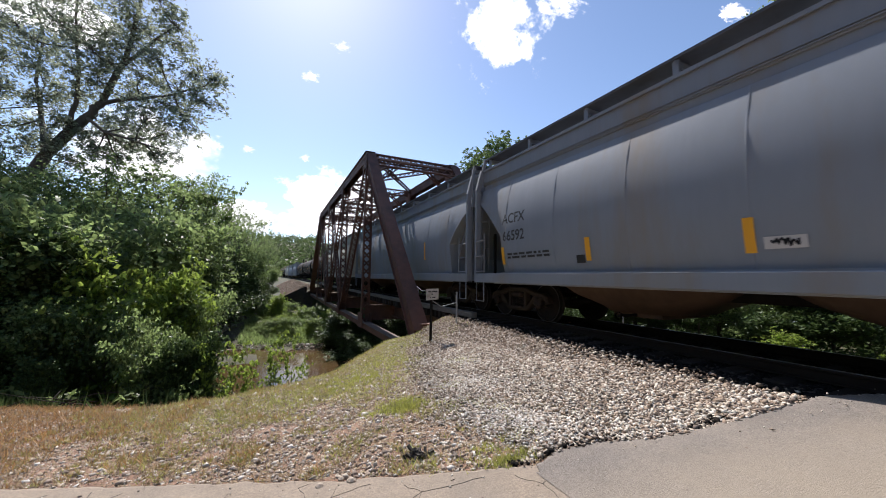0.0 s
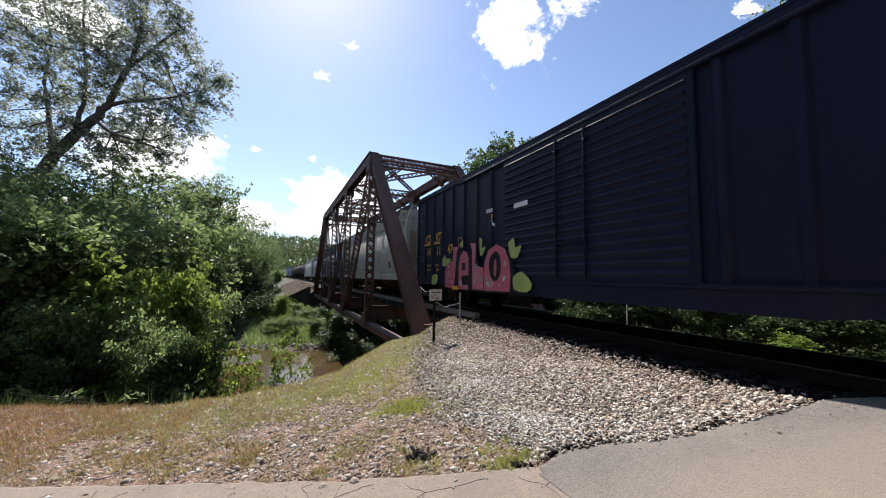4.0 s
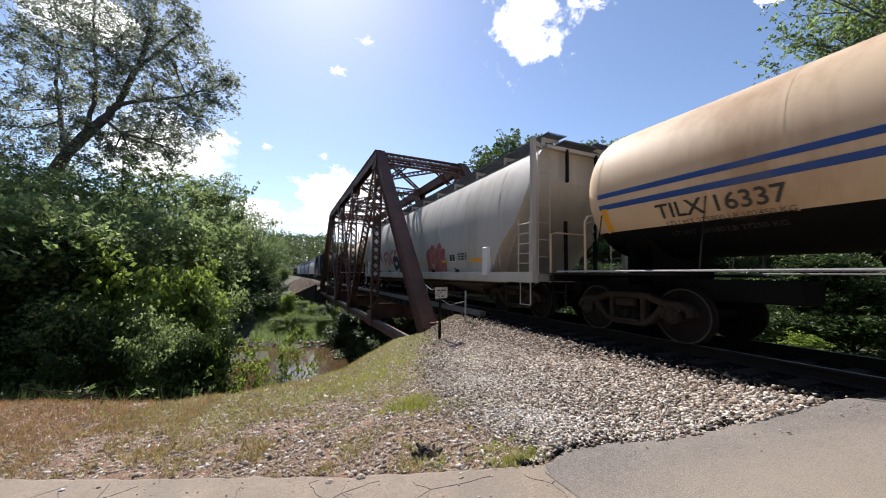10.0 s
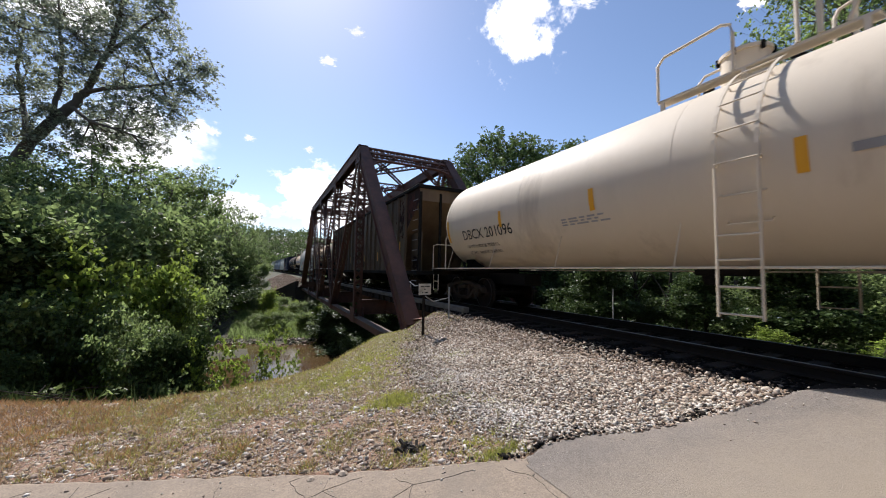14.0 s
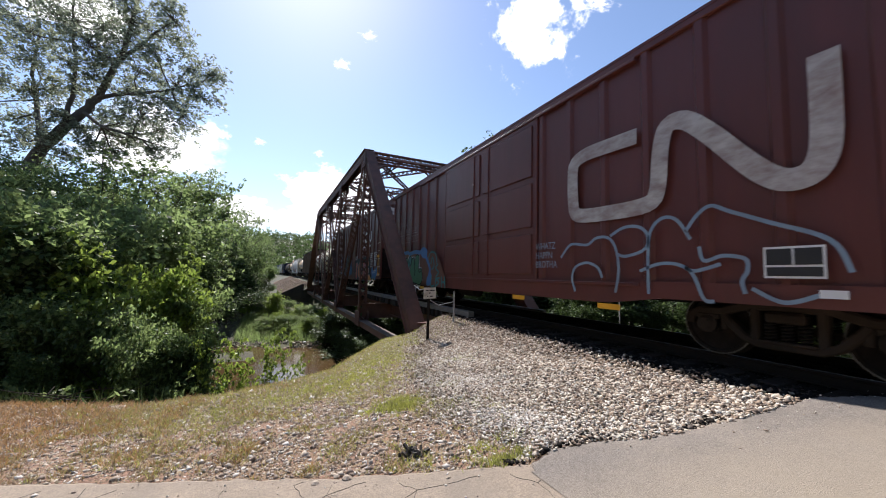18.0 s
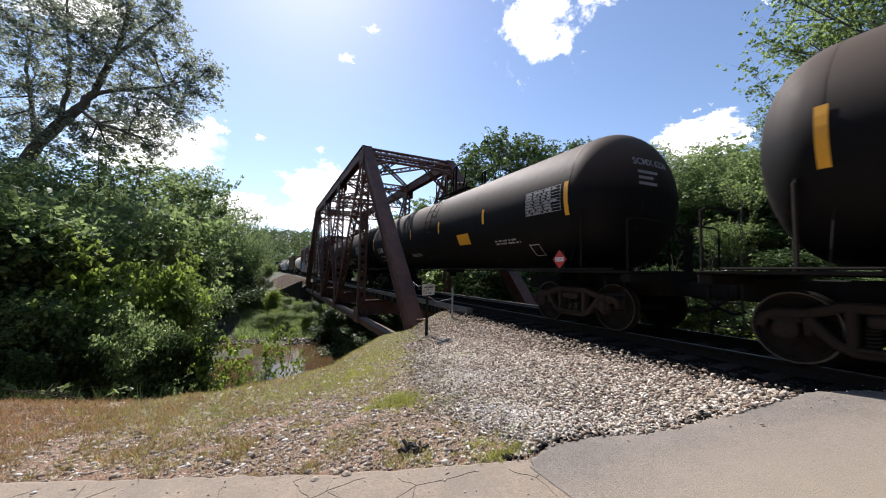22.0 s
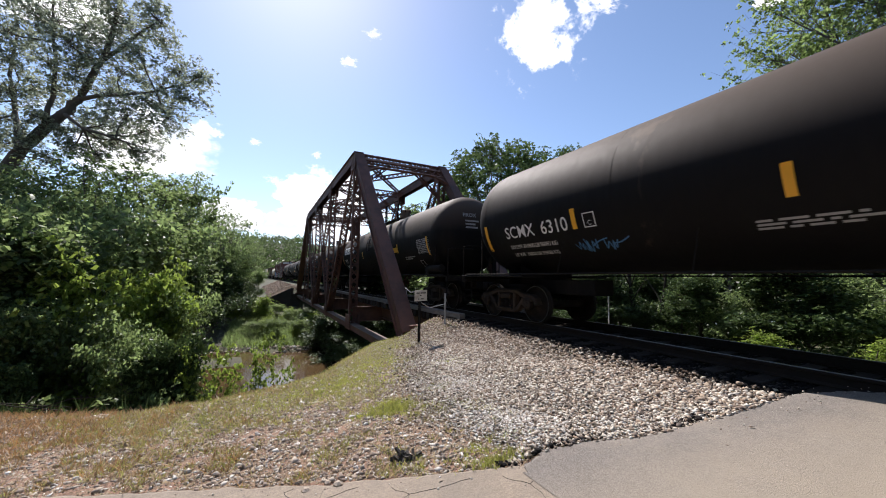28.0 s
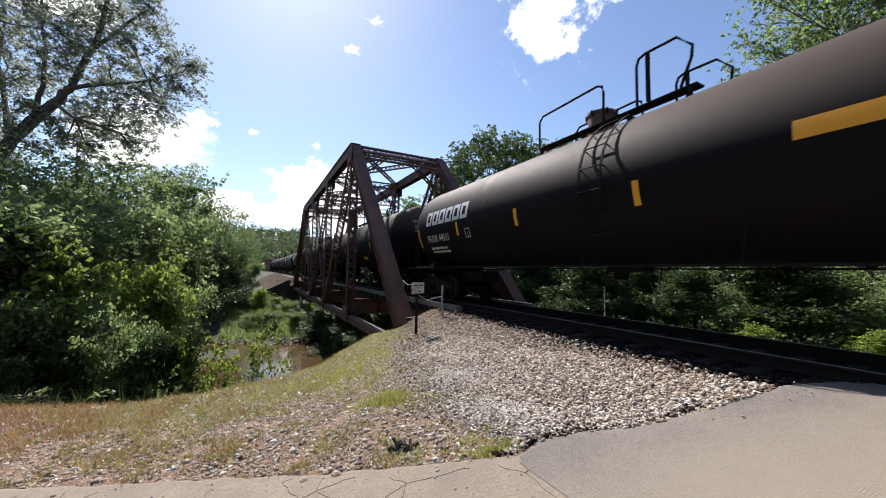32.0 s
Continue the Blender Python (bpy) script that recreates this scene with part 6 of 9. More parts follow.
def stroke(f, side, pts, w, lift=0.008):
    """A painted ribbon along points (y, z), in one piece."""
    vs = []
    for i, p in enumerate(pts):
        a, b = pts[max(i - 1, 0)], pts[min(i + 1, len(pts) - 1)]
        d = Vector((b[0] - a[0], b[1] - a[1]))
        d = d.normalized() if d.length > 1e-6 else Vector((1, 0))
        k = 1.0
        if 0 < i < len(pts) - 1:
            e = Vector((p[0] - a[0], p[1] - a[1]))
            k = 1 / max(0.6, abs(e.normalized().dot(d))) if e.length > 1e-6 else 1.0
        n = Vector((-d.y, d.x)) * (w / 2 * k)
        vs += [side.at(p[0] + n.x, p[1] + n.y, lift), side.at(p[0] - n.x, p[1] - n.y, lift)]
    f.add(vs, [(2 * i, 2 * i + 1, 2 * i + 3, 2 * i + 2) for i in range(len(pts) - 1)])


def curve_through(ctrl, n=5):
    """Points on a smooth line through the given ones."""
    out = []
    for i in range(len(ctrl) - 1):
        p0, p1, p2, p3 = (Vector(ctrl[max(0, min(len(ctrl) - 1, i + k))]) for k in (-1, 0, 1, 2))
        for k in range(n):
            t = k / n
            q = 0.5 * ((2 * p1) + (p2 - p0) * t + (2 * p0 - 5 * p1 + 4 * p2 - p3) * t * t + (3 * p1 - p0 - 3 * p2 + p3) * t ** 3)
            out.append((q.x, q.y))
    out.append(tuple(ctrl[-1]))
    return out


def scribble(car, side, y, z, wide, tall, mat, seed, w=0.05, n=6, name="graffiti", lift=0.008):
    """Loose spray-paint tags, not letters: separate loops, hooks and flicks."""
    rnd = random.Random(seed)
    f = Form()
    cell = wide / n
    for k in range(n):
        y0, hgt = y - cell * k, tall * rnd.uniform(0.55, 1.0)
        z0 = z + (tall - hgt) * rnd.random()
        kind = rnd.choice(("flick", "wave", "tangle", "wave", "flick"))
        if kind == "tangle":
            ctrl = [(y0 - cell * rnd.uniform(-0.2, 1.3), z0 + hgt * rnd.random()) for i in range(7)]
        elif kind == "flick":
            ctrl = [(y0 + cell * 0.2, z0 + hgt * rnd.uniform(0.1, 0.4)), (y0 - cell * 0.6, z0 + hgt * rnd.uniform(0.4, 0.8)), (y0 - cell * 1.5, z0 + hgt * rnd.uniform(0.6, 1.0))]
        else:
            ctrl = [(y0 - cell * (1.3 * i / 6 + rnd.uniform(-.12, .12)), z0 + hgt * ((0.85 if i % 2 == 0 else 0.15) + rnd.uniform(-0.15, 0.15))) for i in range(7)]
        stroke(f, side, curve_through(ctrl), w * rnd.uniform(0.7, 1.2), lift + 0.001 * k + 0.0005)
    return tagged(part(name, f, mat, car), kind="stuff")


WEDGES = (((0, 0), (0.5, 0.08), (0.9, 0.0), (1.05, 0.45), (0.8, 0.62), (0.95, 1.0), (0.4, 0.9), (-0.05, 0.98), (0.12, 0.5)),
          ((0.1, 0.0), (0.95, -0.08), (0.85, 0.4), (1.12, 0.8), (0.55, 1.08), (0.0, 0.82), (0.2, 0.4)),
          ((0.0, 0.1), (0.5, -0.12), (1.0, 0.1), (0.9, 0.55), (1.02, 0.95), (0.45, 0.84), (0.05, 1.05), (-0.08, 0.5)),
          ((0.05, -0.05), (1.0, 0.05), (1.15, 0.3), (0.75, 0.5), (0.85, 0.9), (0.3, 1.1), (0.0, 0.75), (-0.1, 0.3)))


def block_piece(car, side, y, z, wide, tall, n, fills, seed, outline, rim, lift=0.006, soft=False):
    """A sprayed piece of overlapping abstract blocks with a pale rim and a dark outline; no letters."""
    rnd = random.Random(seed)
    cell = wide / n
    for k in range(n):
        pts = [(y - cell * (k + 1.12 * u + rnd.uniform(-.04, .04)), z + tall * (v + rnd.uniform(-.05, .05))) for u, v in WEDGES[(seed + k) % 4]]
        ring = curve_through(pts + pts[:1], 4 if soft else 2)
        h = lift + 0.004 * k
        f = Form().add([side.at(a, b, h + 0.001) for a, b in ring[:-1]], [tuple(range(len(ring) - 1))])
        blk = part("graffiti", f, fills[k % len(fills)], car)
        for mat, w, dh in ((rim, 0.10, 0.0), (outline, 0.04, 0.002)):
            f = Form()
            stroke(f, side, ring + ring[1:2], w * rnd.uniform(0.8, 1.1), h + dh)
            part("outline", f, mat, blk)
        # slashes and glints inside
        for mat, n_ in ((outline, 2), (rim, 1)):
            f = Form()
            for _ in range(n_):
                u0, v0 = rnd.uniform(0.15, 0.8), rnd.uniform(0.2, 0.75)
                stroke(f, side, curve_through([(y - cell * (k + u0), z + tall * v0), (y - cell * (k + u0 + rnd.uniform(-.2, .2)), z + tall * (v0 - 0.12)), (y - cell * (k + u0 + rnd.uniform(-.3, .3)), z + tall * (v0 - rnd.uniform(0.15, 0.3)))], 4), rnd.uniform(0.02, 0.045), h + 0.003)
            tagged(part("outline", f, mat, blk), kind="stuff")


def sprayed(car, side, top, pts, mat, lift, n=3, rim=None, w=0.05):
    """A sprayed field through points given as metres back from a line and height; a rim may run round it."""
    ring = curve_through([(top - a, b) for a, b in (*pts, pts[0])], n)
    f = Form().add([side.at(a, b, lift) for a, b in ring[:-1]], [tuple(range(len(ring) - 1))])
    blk = part("graffiti", f, mat, car)
    if rim:
        f = Form()
        stroke(f, side, ring + ring[1:2], w, lift + 0.002)
        part("outline", f, rim, blk)


def spiral(car, side, y, z, r, mat, lift, turns=2.0):
    f = Form()
    stroke(f, side, [(y + r * k / 30 * math.cos(turns * 6.283 * k / 30), z + r * k / 30 * math.sin(turns * 6.283 * k / 30)) for k in range(4, 31)], r * 0.16, lift)
    part("graffiti", f, mat, car)


def blobs(car, side, y, z, wide, tall, n, mat, seed, name="graffiti", lift=0.006, squash=0.9):
    """Filled rounded graffiti shapes."""
    rnd = random.Random(seed)
    f = Form()
    for k in range(n):
        cy, cz = y - wide * (k + 0.5) / n, z + tall * 0.5
        m = 18
        ph = [rnd.random() * 6.28 for _ in range(3)]
        ring = []
        for i in range(m):
            a = 6.283 * i / m
            rr0 = 1 + 0.22 * math.sin(2 * a + ph[0]) + 0.16 * math.sin(3 * a + ph[1]) + 0.1 * math.sin(5 * a + ph[2])
            ca, sa = math.cos(a), math.sin(a)
            sq = (abs(ca) ** 3 + abs(sa) ** 3) ** (-1 / 3)
            ring.append(side.at(cy + wide / n * 0.5 * squash * rr0 * sq * ca, cz + tall * 0.46 * rr0 * sq * sa, lift + 0.001 * k))
        f.add([side.at(cy, cz, lift + 0.001 * k)] + ring, [(0, i + 1, (i + 1) % m + 1) for i in range(m)])
    return tagged(part(name, f, mat, car), kind="stuff")


def ladder(name, parent, x, y0, y1, z0, z1, mat, rungs=6, along="y", r=0.016, stiles=True):
    ends = ((x, y0), (x, y1)) if along == "y" else ((y0, x), (y1, x))
    top = parent
    if stiles:
        f = Form()
        for ex, ey in ends:
            f.tube([(ex, ey, z0), (ex, ey, z1)], r * 1.2, 6)
        top = part(name, f, mat, parent)
    for k in range(rungs):
        z = z0 + (z1 - z0) * (k + 0.5) / rungs
        part("rung" if stiles else name, Form().tube([(*ends[0], z), (*ends[1], z)], r, 6), mat, top)
    return top


def brake_wheel(car, x, y, z, mat):
    f = Form()
    ring = [(x + 0.26 * math.cos(k * 0.3927), y, z + 0.26 * math.sin(k * 0.3927)) for k in range(17)]
    f.tube(ring, 0.018, 6, 0, False)
    for k in range(5):
        f.tube([(x, y, z), (x + 0.26 * math.cos(k * 1.2566), y, z + 0.26 * math.sin(k * 1.2566))], 0.014, 5)
    f.turned((x, y - 0.04, z), (0, 1, 0), ((0.05, 0), (0.05, 0.08)), 10)
    part("brake_wheel", f, mat, car)


def tank_car(label, half, body, r=1.5, c=2.72, belly=None, belly_z=None, trim=under_black, rail_mat=under_black, stripes=True, dome=True, truck_in=0.35, over=1.35, ladder_mat=None, stripe_n=6, stripe_dz=0.0, stripe_at=(), head=0.92, mark="", top=(0.0, -1.3, 1.5, -0.6, 0.36)):
    """half: half the length between the head seams."""
    car = thing("tank_car", label, "tank car", "train cars")
    seg = 64
    prof = [(r * math.cos(a) ** 0.84, half + head * math.sin(a) ** 0.84) for a in [math.pi / 2 * k / 12 for k in range(12, -1, -1)]]
    rings_y = [(rr, yy) for rr, yy in prof] + [(r, half * k / 4) for k in range(3, -4, -1)] + [(rr, -yy) for rr, yy in prof[::-1]]
    f = Form()
    rings = [[(max(rr, 0.004) * math.cos(6.28319 * k / seg), yy, c + max(rr, 0.004) * math.sin(6.28319 * k / seg)) for k in range(seg)] for rr, yy in rings_y]
    f.loft(rings)
    mats = [body]
    if belly:
        mats = [body, belly]
    me = f.mesh("shell", mats, 50)
    if belly:
        bm = bmesh.new()
        bm.from_mesh(me)
        bmesh.ops.bisect_plane(bm, geom=bm.verts[:] + bm.edges[:] + bm.faces[:], plane_co=(0, 0, belly_z), plane_no=(0, 0, 1))
        for fc in bm.faces:
            fc.material_index = 1 if fc.calc_center_median().z < belly_z else 0
        bm.to_mesh(me)
        bm.free()
    shell = part("shell", me, None, car)
    # weld seams
    for k, yy in enumerate((half, half * 0.5, 0.02, -half * 0.5, -half)):
        ring = Form().disc((0, yy - 0.02, c), (0, 1, 0), r - 0.01, r + 0.0025, 0.03, 64).mesh("seam", mats, 50)
        for fc in ring.polygons:
            fc.material_index = 1 if belly and fc.center.z < belly_z else 0
        part("seam", ring, None, shell)
    side = Side(r=r, c=c)
    # stub sills, end platforms and draft gear
    for s in (1, -1):
        e = half + over
        f = Form().cbox(-0.32, min(s * (half - 2.6), s * e), 0.72, 0.32, max(s * (half - 2.6), s * e), 1.08, 0.02)
        f.cbox(-1.45, min(s * (e - 0.18), s * e), 0.98, 1.45, max(s * (e - 0.18), s * e), 1.13, 0.02)
        part("end_sill", f, trim, car)
        for x0, x1 in ((-1.48, -0.75), (0.75, 1.48)):
            part("side_platform", Form().cbox(x0, min(s * (half - 1.5), s * (half + 0.64)), 1.13, x1, max(s * (half - 1.5), s * (half + 0.64)), 1.17, 0.008), trim, car)
        part("end_platform", Form().cbox(-1.48, min(s * (half + 0.65), s * e), 1.131, 1.48, max(s * (half + 0.65), s * e), 1.169, 0.008), trim, car)
        # saddle
        f = Form()
        n = 12
        arc = [(1.28 * math.sin(a), c - math.sqrt(max(0.01, (r + 0.02) ** 2 - (1.28 * math.sin(a)) ** 2))) for a in [-0.8 + 1.6 * k / n for k in range(n + 1)]]
        y0 = s * (half - 0.55)
        vs = [(x, y0 + dy, zz_) for dy in (-0.25, 0.25) for x, zz_ in arc] + [(x, y0 + dy, 0.95) for dy in (-0.25, 0.25) for x, _ in arc]
        m = n + 1
        fs = []
        for k in range(n):
            fs += [(k, k + 1, m + k + 1, m + k), (2 * m + k, 2 * m + k + 1, 3 * m + k + 1, 3 * m + k), (k, k + 1, 2 * m + k + 1, 2 * m + k), (m + k, m + k + 1, 3 * m + k + 1, 3 * m + k)]
        f.add(vs, fs)
        part("saddle", f, trim, car)
        # hand rails round the end and steps under it
        for x in (-1.42, 1.42):
            yy = s * (half + 0.28)
            part("hand_rail", Form().tube([(x, yy, 1.17), (x, yy, 2.2), (x * 0.96, yy, 2.32), (x * 0.82, yy, 2.36), (x * 0.76, yy + s * 0.02, 2.2)], 0.024, 6), rail_mat, car)
            part("end_rail", Form().tube([(x, s * (e - 0.05), 1.1), (x, s * (e - 0.05), 2.05), (x * 0.9, s * (e - 0.05), 2.1), (x * 0.3, s * (e - 0.05), 2.1)], 0.02, 6), rail_mat, car)
            f = Form().tube([(x, s * (e - 0.52), 1.0), (x, s * (e - 0.52), 0.42), (x, s * (e - 0.12), 0.42), (x, s * (e - 0.12), 1.0)], 0.016, 5)
            f.tube([(x, s * (e - 0.52), 0.74), (x, s * (e - 0.12), 0.74)], 0.014, 5)
            part("step", f, under_black if belly else rail_mat, car)
    # side running bar along the car between the platforms
    for x in (-1.46, 1.46):
        f = Form()
        f.tube([(x, half + over - 0.3, 1.2), (x, -half - over + 0.3, 1.2)], 0.02, 6)
        # black pipe on the cream cars; grey colour paints in its sun glint
        sr = part("side_rail", f, grey_mark if belly else rail_mat, car)
        for k in range(7):
            yy = -half + 2 * half * k / 6
            part("bracket", Form().tube([(x, yy, 1.2), (x * 0.86, yy, c - math.sqrt(max(0.04, r * r - (x * 0.86) ** 2)))], 0.010, 5), under_black if belly else rail_mat, sr)
    if stripes and stripe_at:
        for k, o_ in enumerate(stripe_at):
            last_ = k in (0, len(stripe_at) - 1)
            flat_patch(car, side, half - o_ + 0.06, c - 0.22 + stripe_dz if not last_ else c - 0.4 + stripe_dz * 1.2, 0.115, 0.42 if not last_ else 0.72, yellow_mark, "reflective_stripe")
    elif stripes:
        for k in range(stripe_n):
            yy = half - 0.02 - (2 * half - 0.04) * k / (stripe_n - 1)
            flat_patch(car, side, yy + 0.06, c - 0.22 + stripe_dz if 0 < k < stripe_n - 1 else c - 0.4 + stripe_dz * 1.2, 0.115, 0.42 if 0 < k < stripe_n - 1 else 0.72, yellow_mark, "reflective_stripe")
    if dome:
        # top: one manway, valves, a narrow platform along the near side, bent hand rails and the ladders
        ly, p0, p1, dy_, dr_ = top
        dr_ *= 0.82
        ztop = c + r
        f = Form().turned((0, dy_, ztop - 0.08), (0, 0, 1), ((dr_, 0), (dr_, 0.58), (dr_ + 0.03, 0.58), (dr_ + 0.03, 0.64), (dr_ * 0.8, 0.68), (0.05, 0.70)), 24)
        mw = part("manway", f, body, car, smooth=40)
        for k in range(6):
            a = k * 1.047
            part("bolt", Form().turned((dr_ * 1.1 * math.cos(a), dy_ + dr_ * 1.1 * math.sin(a), ztop + 0.45), (0, 0, 1), ((0.03, 0), (0.03, 0.12)), 6), trim, mw)
        for y_, x_ in ((dy_ + 0.62, 0.15), (dy_ - 0.6, 0.2)):
            part("valve", Form().turned((x_, y_, ztop - 0.06), (0, 0, 1), ((0.13, 0), (0.13, 0.2), (0.09, 0.24), (0.09, 0.34), (0.04, 0.36)), 12), trim, car, smooth=40)
        xe = 0.66
        zp = c + math.sqrt(r * r - xe * xe) + 0.06
        walk_ = Form()
        for x0, x1 in ((-xe, -0.42), (0.42, xe)):
            walk_.cbox(x0, p0, ztop + 0.0, x1, p1, ztop + 0.05, 0.01)
        for y_ in (p0 + 0.1, (p0 + p1) / 2, p1 - 0.1):
            for x_ in (-xe, xe):
                walk_.bar((x_, y_, zp - 0.12), (x_, y_, ztop), 0.06, 0.05)
        part("top_platform", walk_, ladder_mat or trim, car)
        mid = ly
        for x_ in (-xe, xe):
            z_ = ztop + 0.05
            hi = ztop + 0.86
            a, b = p1 - 0.02, mid + 0.38
            if a - b > 0.4:
                part("guard_rail", Form().tube([(x_, a, z_), (x_, a, hi - 0.15), (x_, a - 0.12, hi - 0.03), (x_, b + 0.15, hi), (x_, b + 0.03, hi - 0.06), (x_, b, hi - 0.2), (x_, b, z_)], 0.026, 6), rail_mat, car)
            a, b = mid - 0.36, p0 + 0.05
            hi = ztop + 1.0
            part("guard_rail", Form().tube([(x_, a, z_), (x_, a, hi - 0.16), (x_, a - 0.05, hi - 0.04), (x_, a - 0.18, hi), (x_, b + 0.25, hi - 0.02), (x_, b, hi - 0.3), (x_, b + 0.02, hi - 0.5), (x_, b + 0.2, z_)], 0.026, 6), rail_mat, car)
            part("rail_post", Form().bar((x_, a - 0.22, z_), (x_, a - 0.22, hi - 0.01), 0.05, 0.07), ladder_mat or trim, car)
        lm = ladder_mat or rail_mat
        for sx in (-1, 1):
            f, steps_ = Form(), []
            shell = lambda a, d=0.09: (sx * (r + d) * math.cos(a), c + (r + d) * math.sin(a))
            for dy in (-0.24, 0.24):
                pts = [(shell(-0.1 + 0.12 * max(k, 0), d + 0.016), shell(-0.1 + 0.12 * max(k, 0), d)) for k, d in [(-1, -0.03)] + [(k, 0.082) for k in range(11)]]
                f.loft([[(o[0], ly + dy - 0.025, o[1]), (o[0], ly + dy + 0.025, o[1]), (q[0], ly + dy + 0.025, q[1]), (q[0], ly + dy - 0.025, q[1])] for o, q in pts])
            for a in (-0.62, -0.36, -0.08, 0.2, 0.48, 0.76, 1.04):
                (x_, zz_), (x2, z2) = shell(a), shell(a, -0.01)
                steps_.append(Form().tube([(x2, ly - 0.24, z2), (x_, ly - 0.24, zz_), (x_, ly + 0.24, zz_), (x2, ly + 0.24, z2)], 0.013, 6))
            if body is not tank_black and not belly:
                for dy in (-0.24, 0.24):
                    f.tube([(sx * (r + 0.07), ly + dy, 0.55), (sx * (r + 0.07), ly + dy, c - 0.05)], 0.018, 6)
                for zz_ in (0.6, 0.95, 1.3, 1.62):
                    steps_.append(Form().tube([(sx * (r + 0.07), ly - 0.24, zz_), (sx * (r + 0.07), ly + 0.24, zz_)], 0.016, 6))
            lad = part("ladder", f, lm, car)
            for fr in steps_:
                part("rung", fr, lm, lad)
    # stencilled marks on the trailing head
    if not belly:
        ends = Form()
        for k, (x0, x1, z0, hgt) in enumerate(((-0.55, -0.32, 0.62, 0.12), (-0.28, 0.1, 0.62, 0.12))[2 * (mark != ""):] + ((-0.5, 0.05, 0.42, 0.06), (-0.5, -0.1, 0.3, 0.06), (-0.5, 0.0, 0.18, 0.06))):
            def on_head(x, z):
                q = min(0.98, (x * x + z * z) / (r * r))
                return (x, -half - head * (1 - q ** 1.19) ** 0.42 - 0.012, c + z)
            ends.add([on_head(x0, z0), on_head(x1, z0), on_head(x1, z0 + hgt), on_head(x0, z0 + hgt)], [(0, 1, 2, 3)])
        if mark:
            vs, fs = glyphs(mark, 0.2, 0.004)
            ends.add([on_head(u - 0.58, v + 0.6) for u, v, _ in vs], fs)
        tagged(part("lettering", ends, black_mark if body in (tank_white, tank_cream) else yellow_mark if body is tank_rusty else grey_mark, car), kind="stuff")
    f = Form().turned((0, 0.2, c - r - 0.28), (0, 0, 1), ((0.12, 0), (0.16, 0.1), (0.16, 0.35)), 12)
    f.cbox(-0.22, -0.4, c - r - 0.12, 0.22, 0.4, c - r + 0.05, 0.03)
    part("bottom_outlet", f, trim, car)
    brake_wheel(car, 0.55, -(half + over - 0.3), 1.9, trim)
    part("brake_stand", Form().cbox(0.50, -(half + over - 0.22), 1.13, 0.60, -(half + over - 0.12), 1.9, 0.01), trim, car)
    f = Form().tube([(-1.0, -half + 0.9, 1.38), (-1.0, -half + 0.1, 1.38)], 0.14, 12)
    trucks(car, half - truck_in)
    couplers(car, half + over)
    return car, side


def hazard_panel(car, side, y, z, wide, tall, seed):
    """Grid of small print in a frame."""
    f = Form()
    for k in range(9):
        zz_ = z + tall * k / 8
        f.add([side.wrap(y, z, u, tall * k / 8 + dv, 0.006) for u, dv in ((0, 0), (wide, 0), (wide, 0.012), (0, 0.012))], [(0, 1, 2, 3)])
    for k in range(4):
        u = wide * (0, 0.42, 0.72, 0.99)[k]
        f.add([side.wrap(y, z, u + du, dv, 0.006) for dv in (0, tall * 0.33, tall * 0.66, tall) for du in (0, 0.012)], [(0, 1, 3, 2), (2, 3, 5, 4), (4, 5, 7, 6)])
    tagged(part("data_panel", f, grey_mark, car), kind="stuff")
    bars(car, side, y - 0.03, z + tall * 0.9, wide * 0.9, 8, tall / 14, grey_mark, seed, "data_panel", 1.75)


def boxed_mark(car, side, y, z, s, mat, letter=""):
    f = Form()
    for u0, v0, u1, v1 in ((0, 0, s, 0.02), (0, s, s, s + 0.02), (0, 0, 0.02, s), (s - 0.02, 0, s, s)):
        for i in range(8):
            a, b = v0 + (v1 - v0) * i / 8, v0 + (v1 - v0) * (i + 1) / 8
            f.add([side.wrap(y, z, u, v, 0.012) for u, v in ((u0, a), (u1, a), (u1, b), (u0, b))], [(0, 1, 2, 3)])
    part("stencil", f, mat, car)
    if letter:
        write(car, side, letter, y - s * 0.3, z + s * 0.15, s * 0.5, mat, "stencil")


def placard(car, side, y, z, s, mat, body=""):
    """A diamond in an upright holder beside the tank."""
    flat = Side(x=-1.47)
    part("placard_holder", Form().cbox(-1.47, y - s * 0.82, z + 0.02, -1.455, y - s * 0.18, z + s - 0.02, 0.003).cbox(-1.455, y - s * 0.56, z - 0.05, -1.2, y - s * 0.44, z + 0.1, 0.005), under_black, car)
    f = Form().add([flat.at(y - u, z + v, 0.004) for u, v in ((0, s / 2), (s / 2, 0), (s, s / 2), (s / 2, s))], [(0, 1, 2, 3)])
    part("placard", f, mat, car, "diamond hazard placard")
    if body:
        flat_patch(car, flat, y - s * 0.2, z + s * 0.39, s * 0.6, s * 0.22, white_mark, "placard_field", 0.008, nv=1)
        write(car, Side(x=-1.475), body, y - s * 0.23, z + s * 0.42, s * 0.22, black_mark, "placard_number", 1.0)


def logo_blocks(car, side, y, z, size, mat, n=6, slant=0.12):
    """A maker's mark as plain hollow blocks."""
    w, t = size * 0.84, size * 0.24
    for k in range(n):
        u0 = k * size * 0.98
        ring = [[(x0, y0), ((x0 + x1) / 2, y0), (x1, y0), (x1, (y0 + y1) / 2), (x1, y1), ((x0 + x1) / 2, y1), (x0, y1), (x0, (y0 + y1) / 2)] for x0, y0, x1, y1 in ((0, 0, w, size), (t, t, w - t, size - t))]
        vs = [side.wrap(y, z, u0 + u + slant * v, v, 0.009) for u, v in ring[0] + ring[1]]
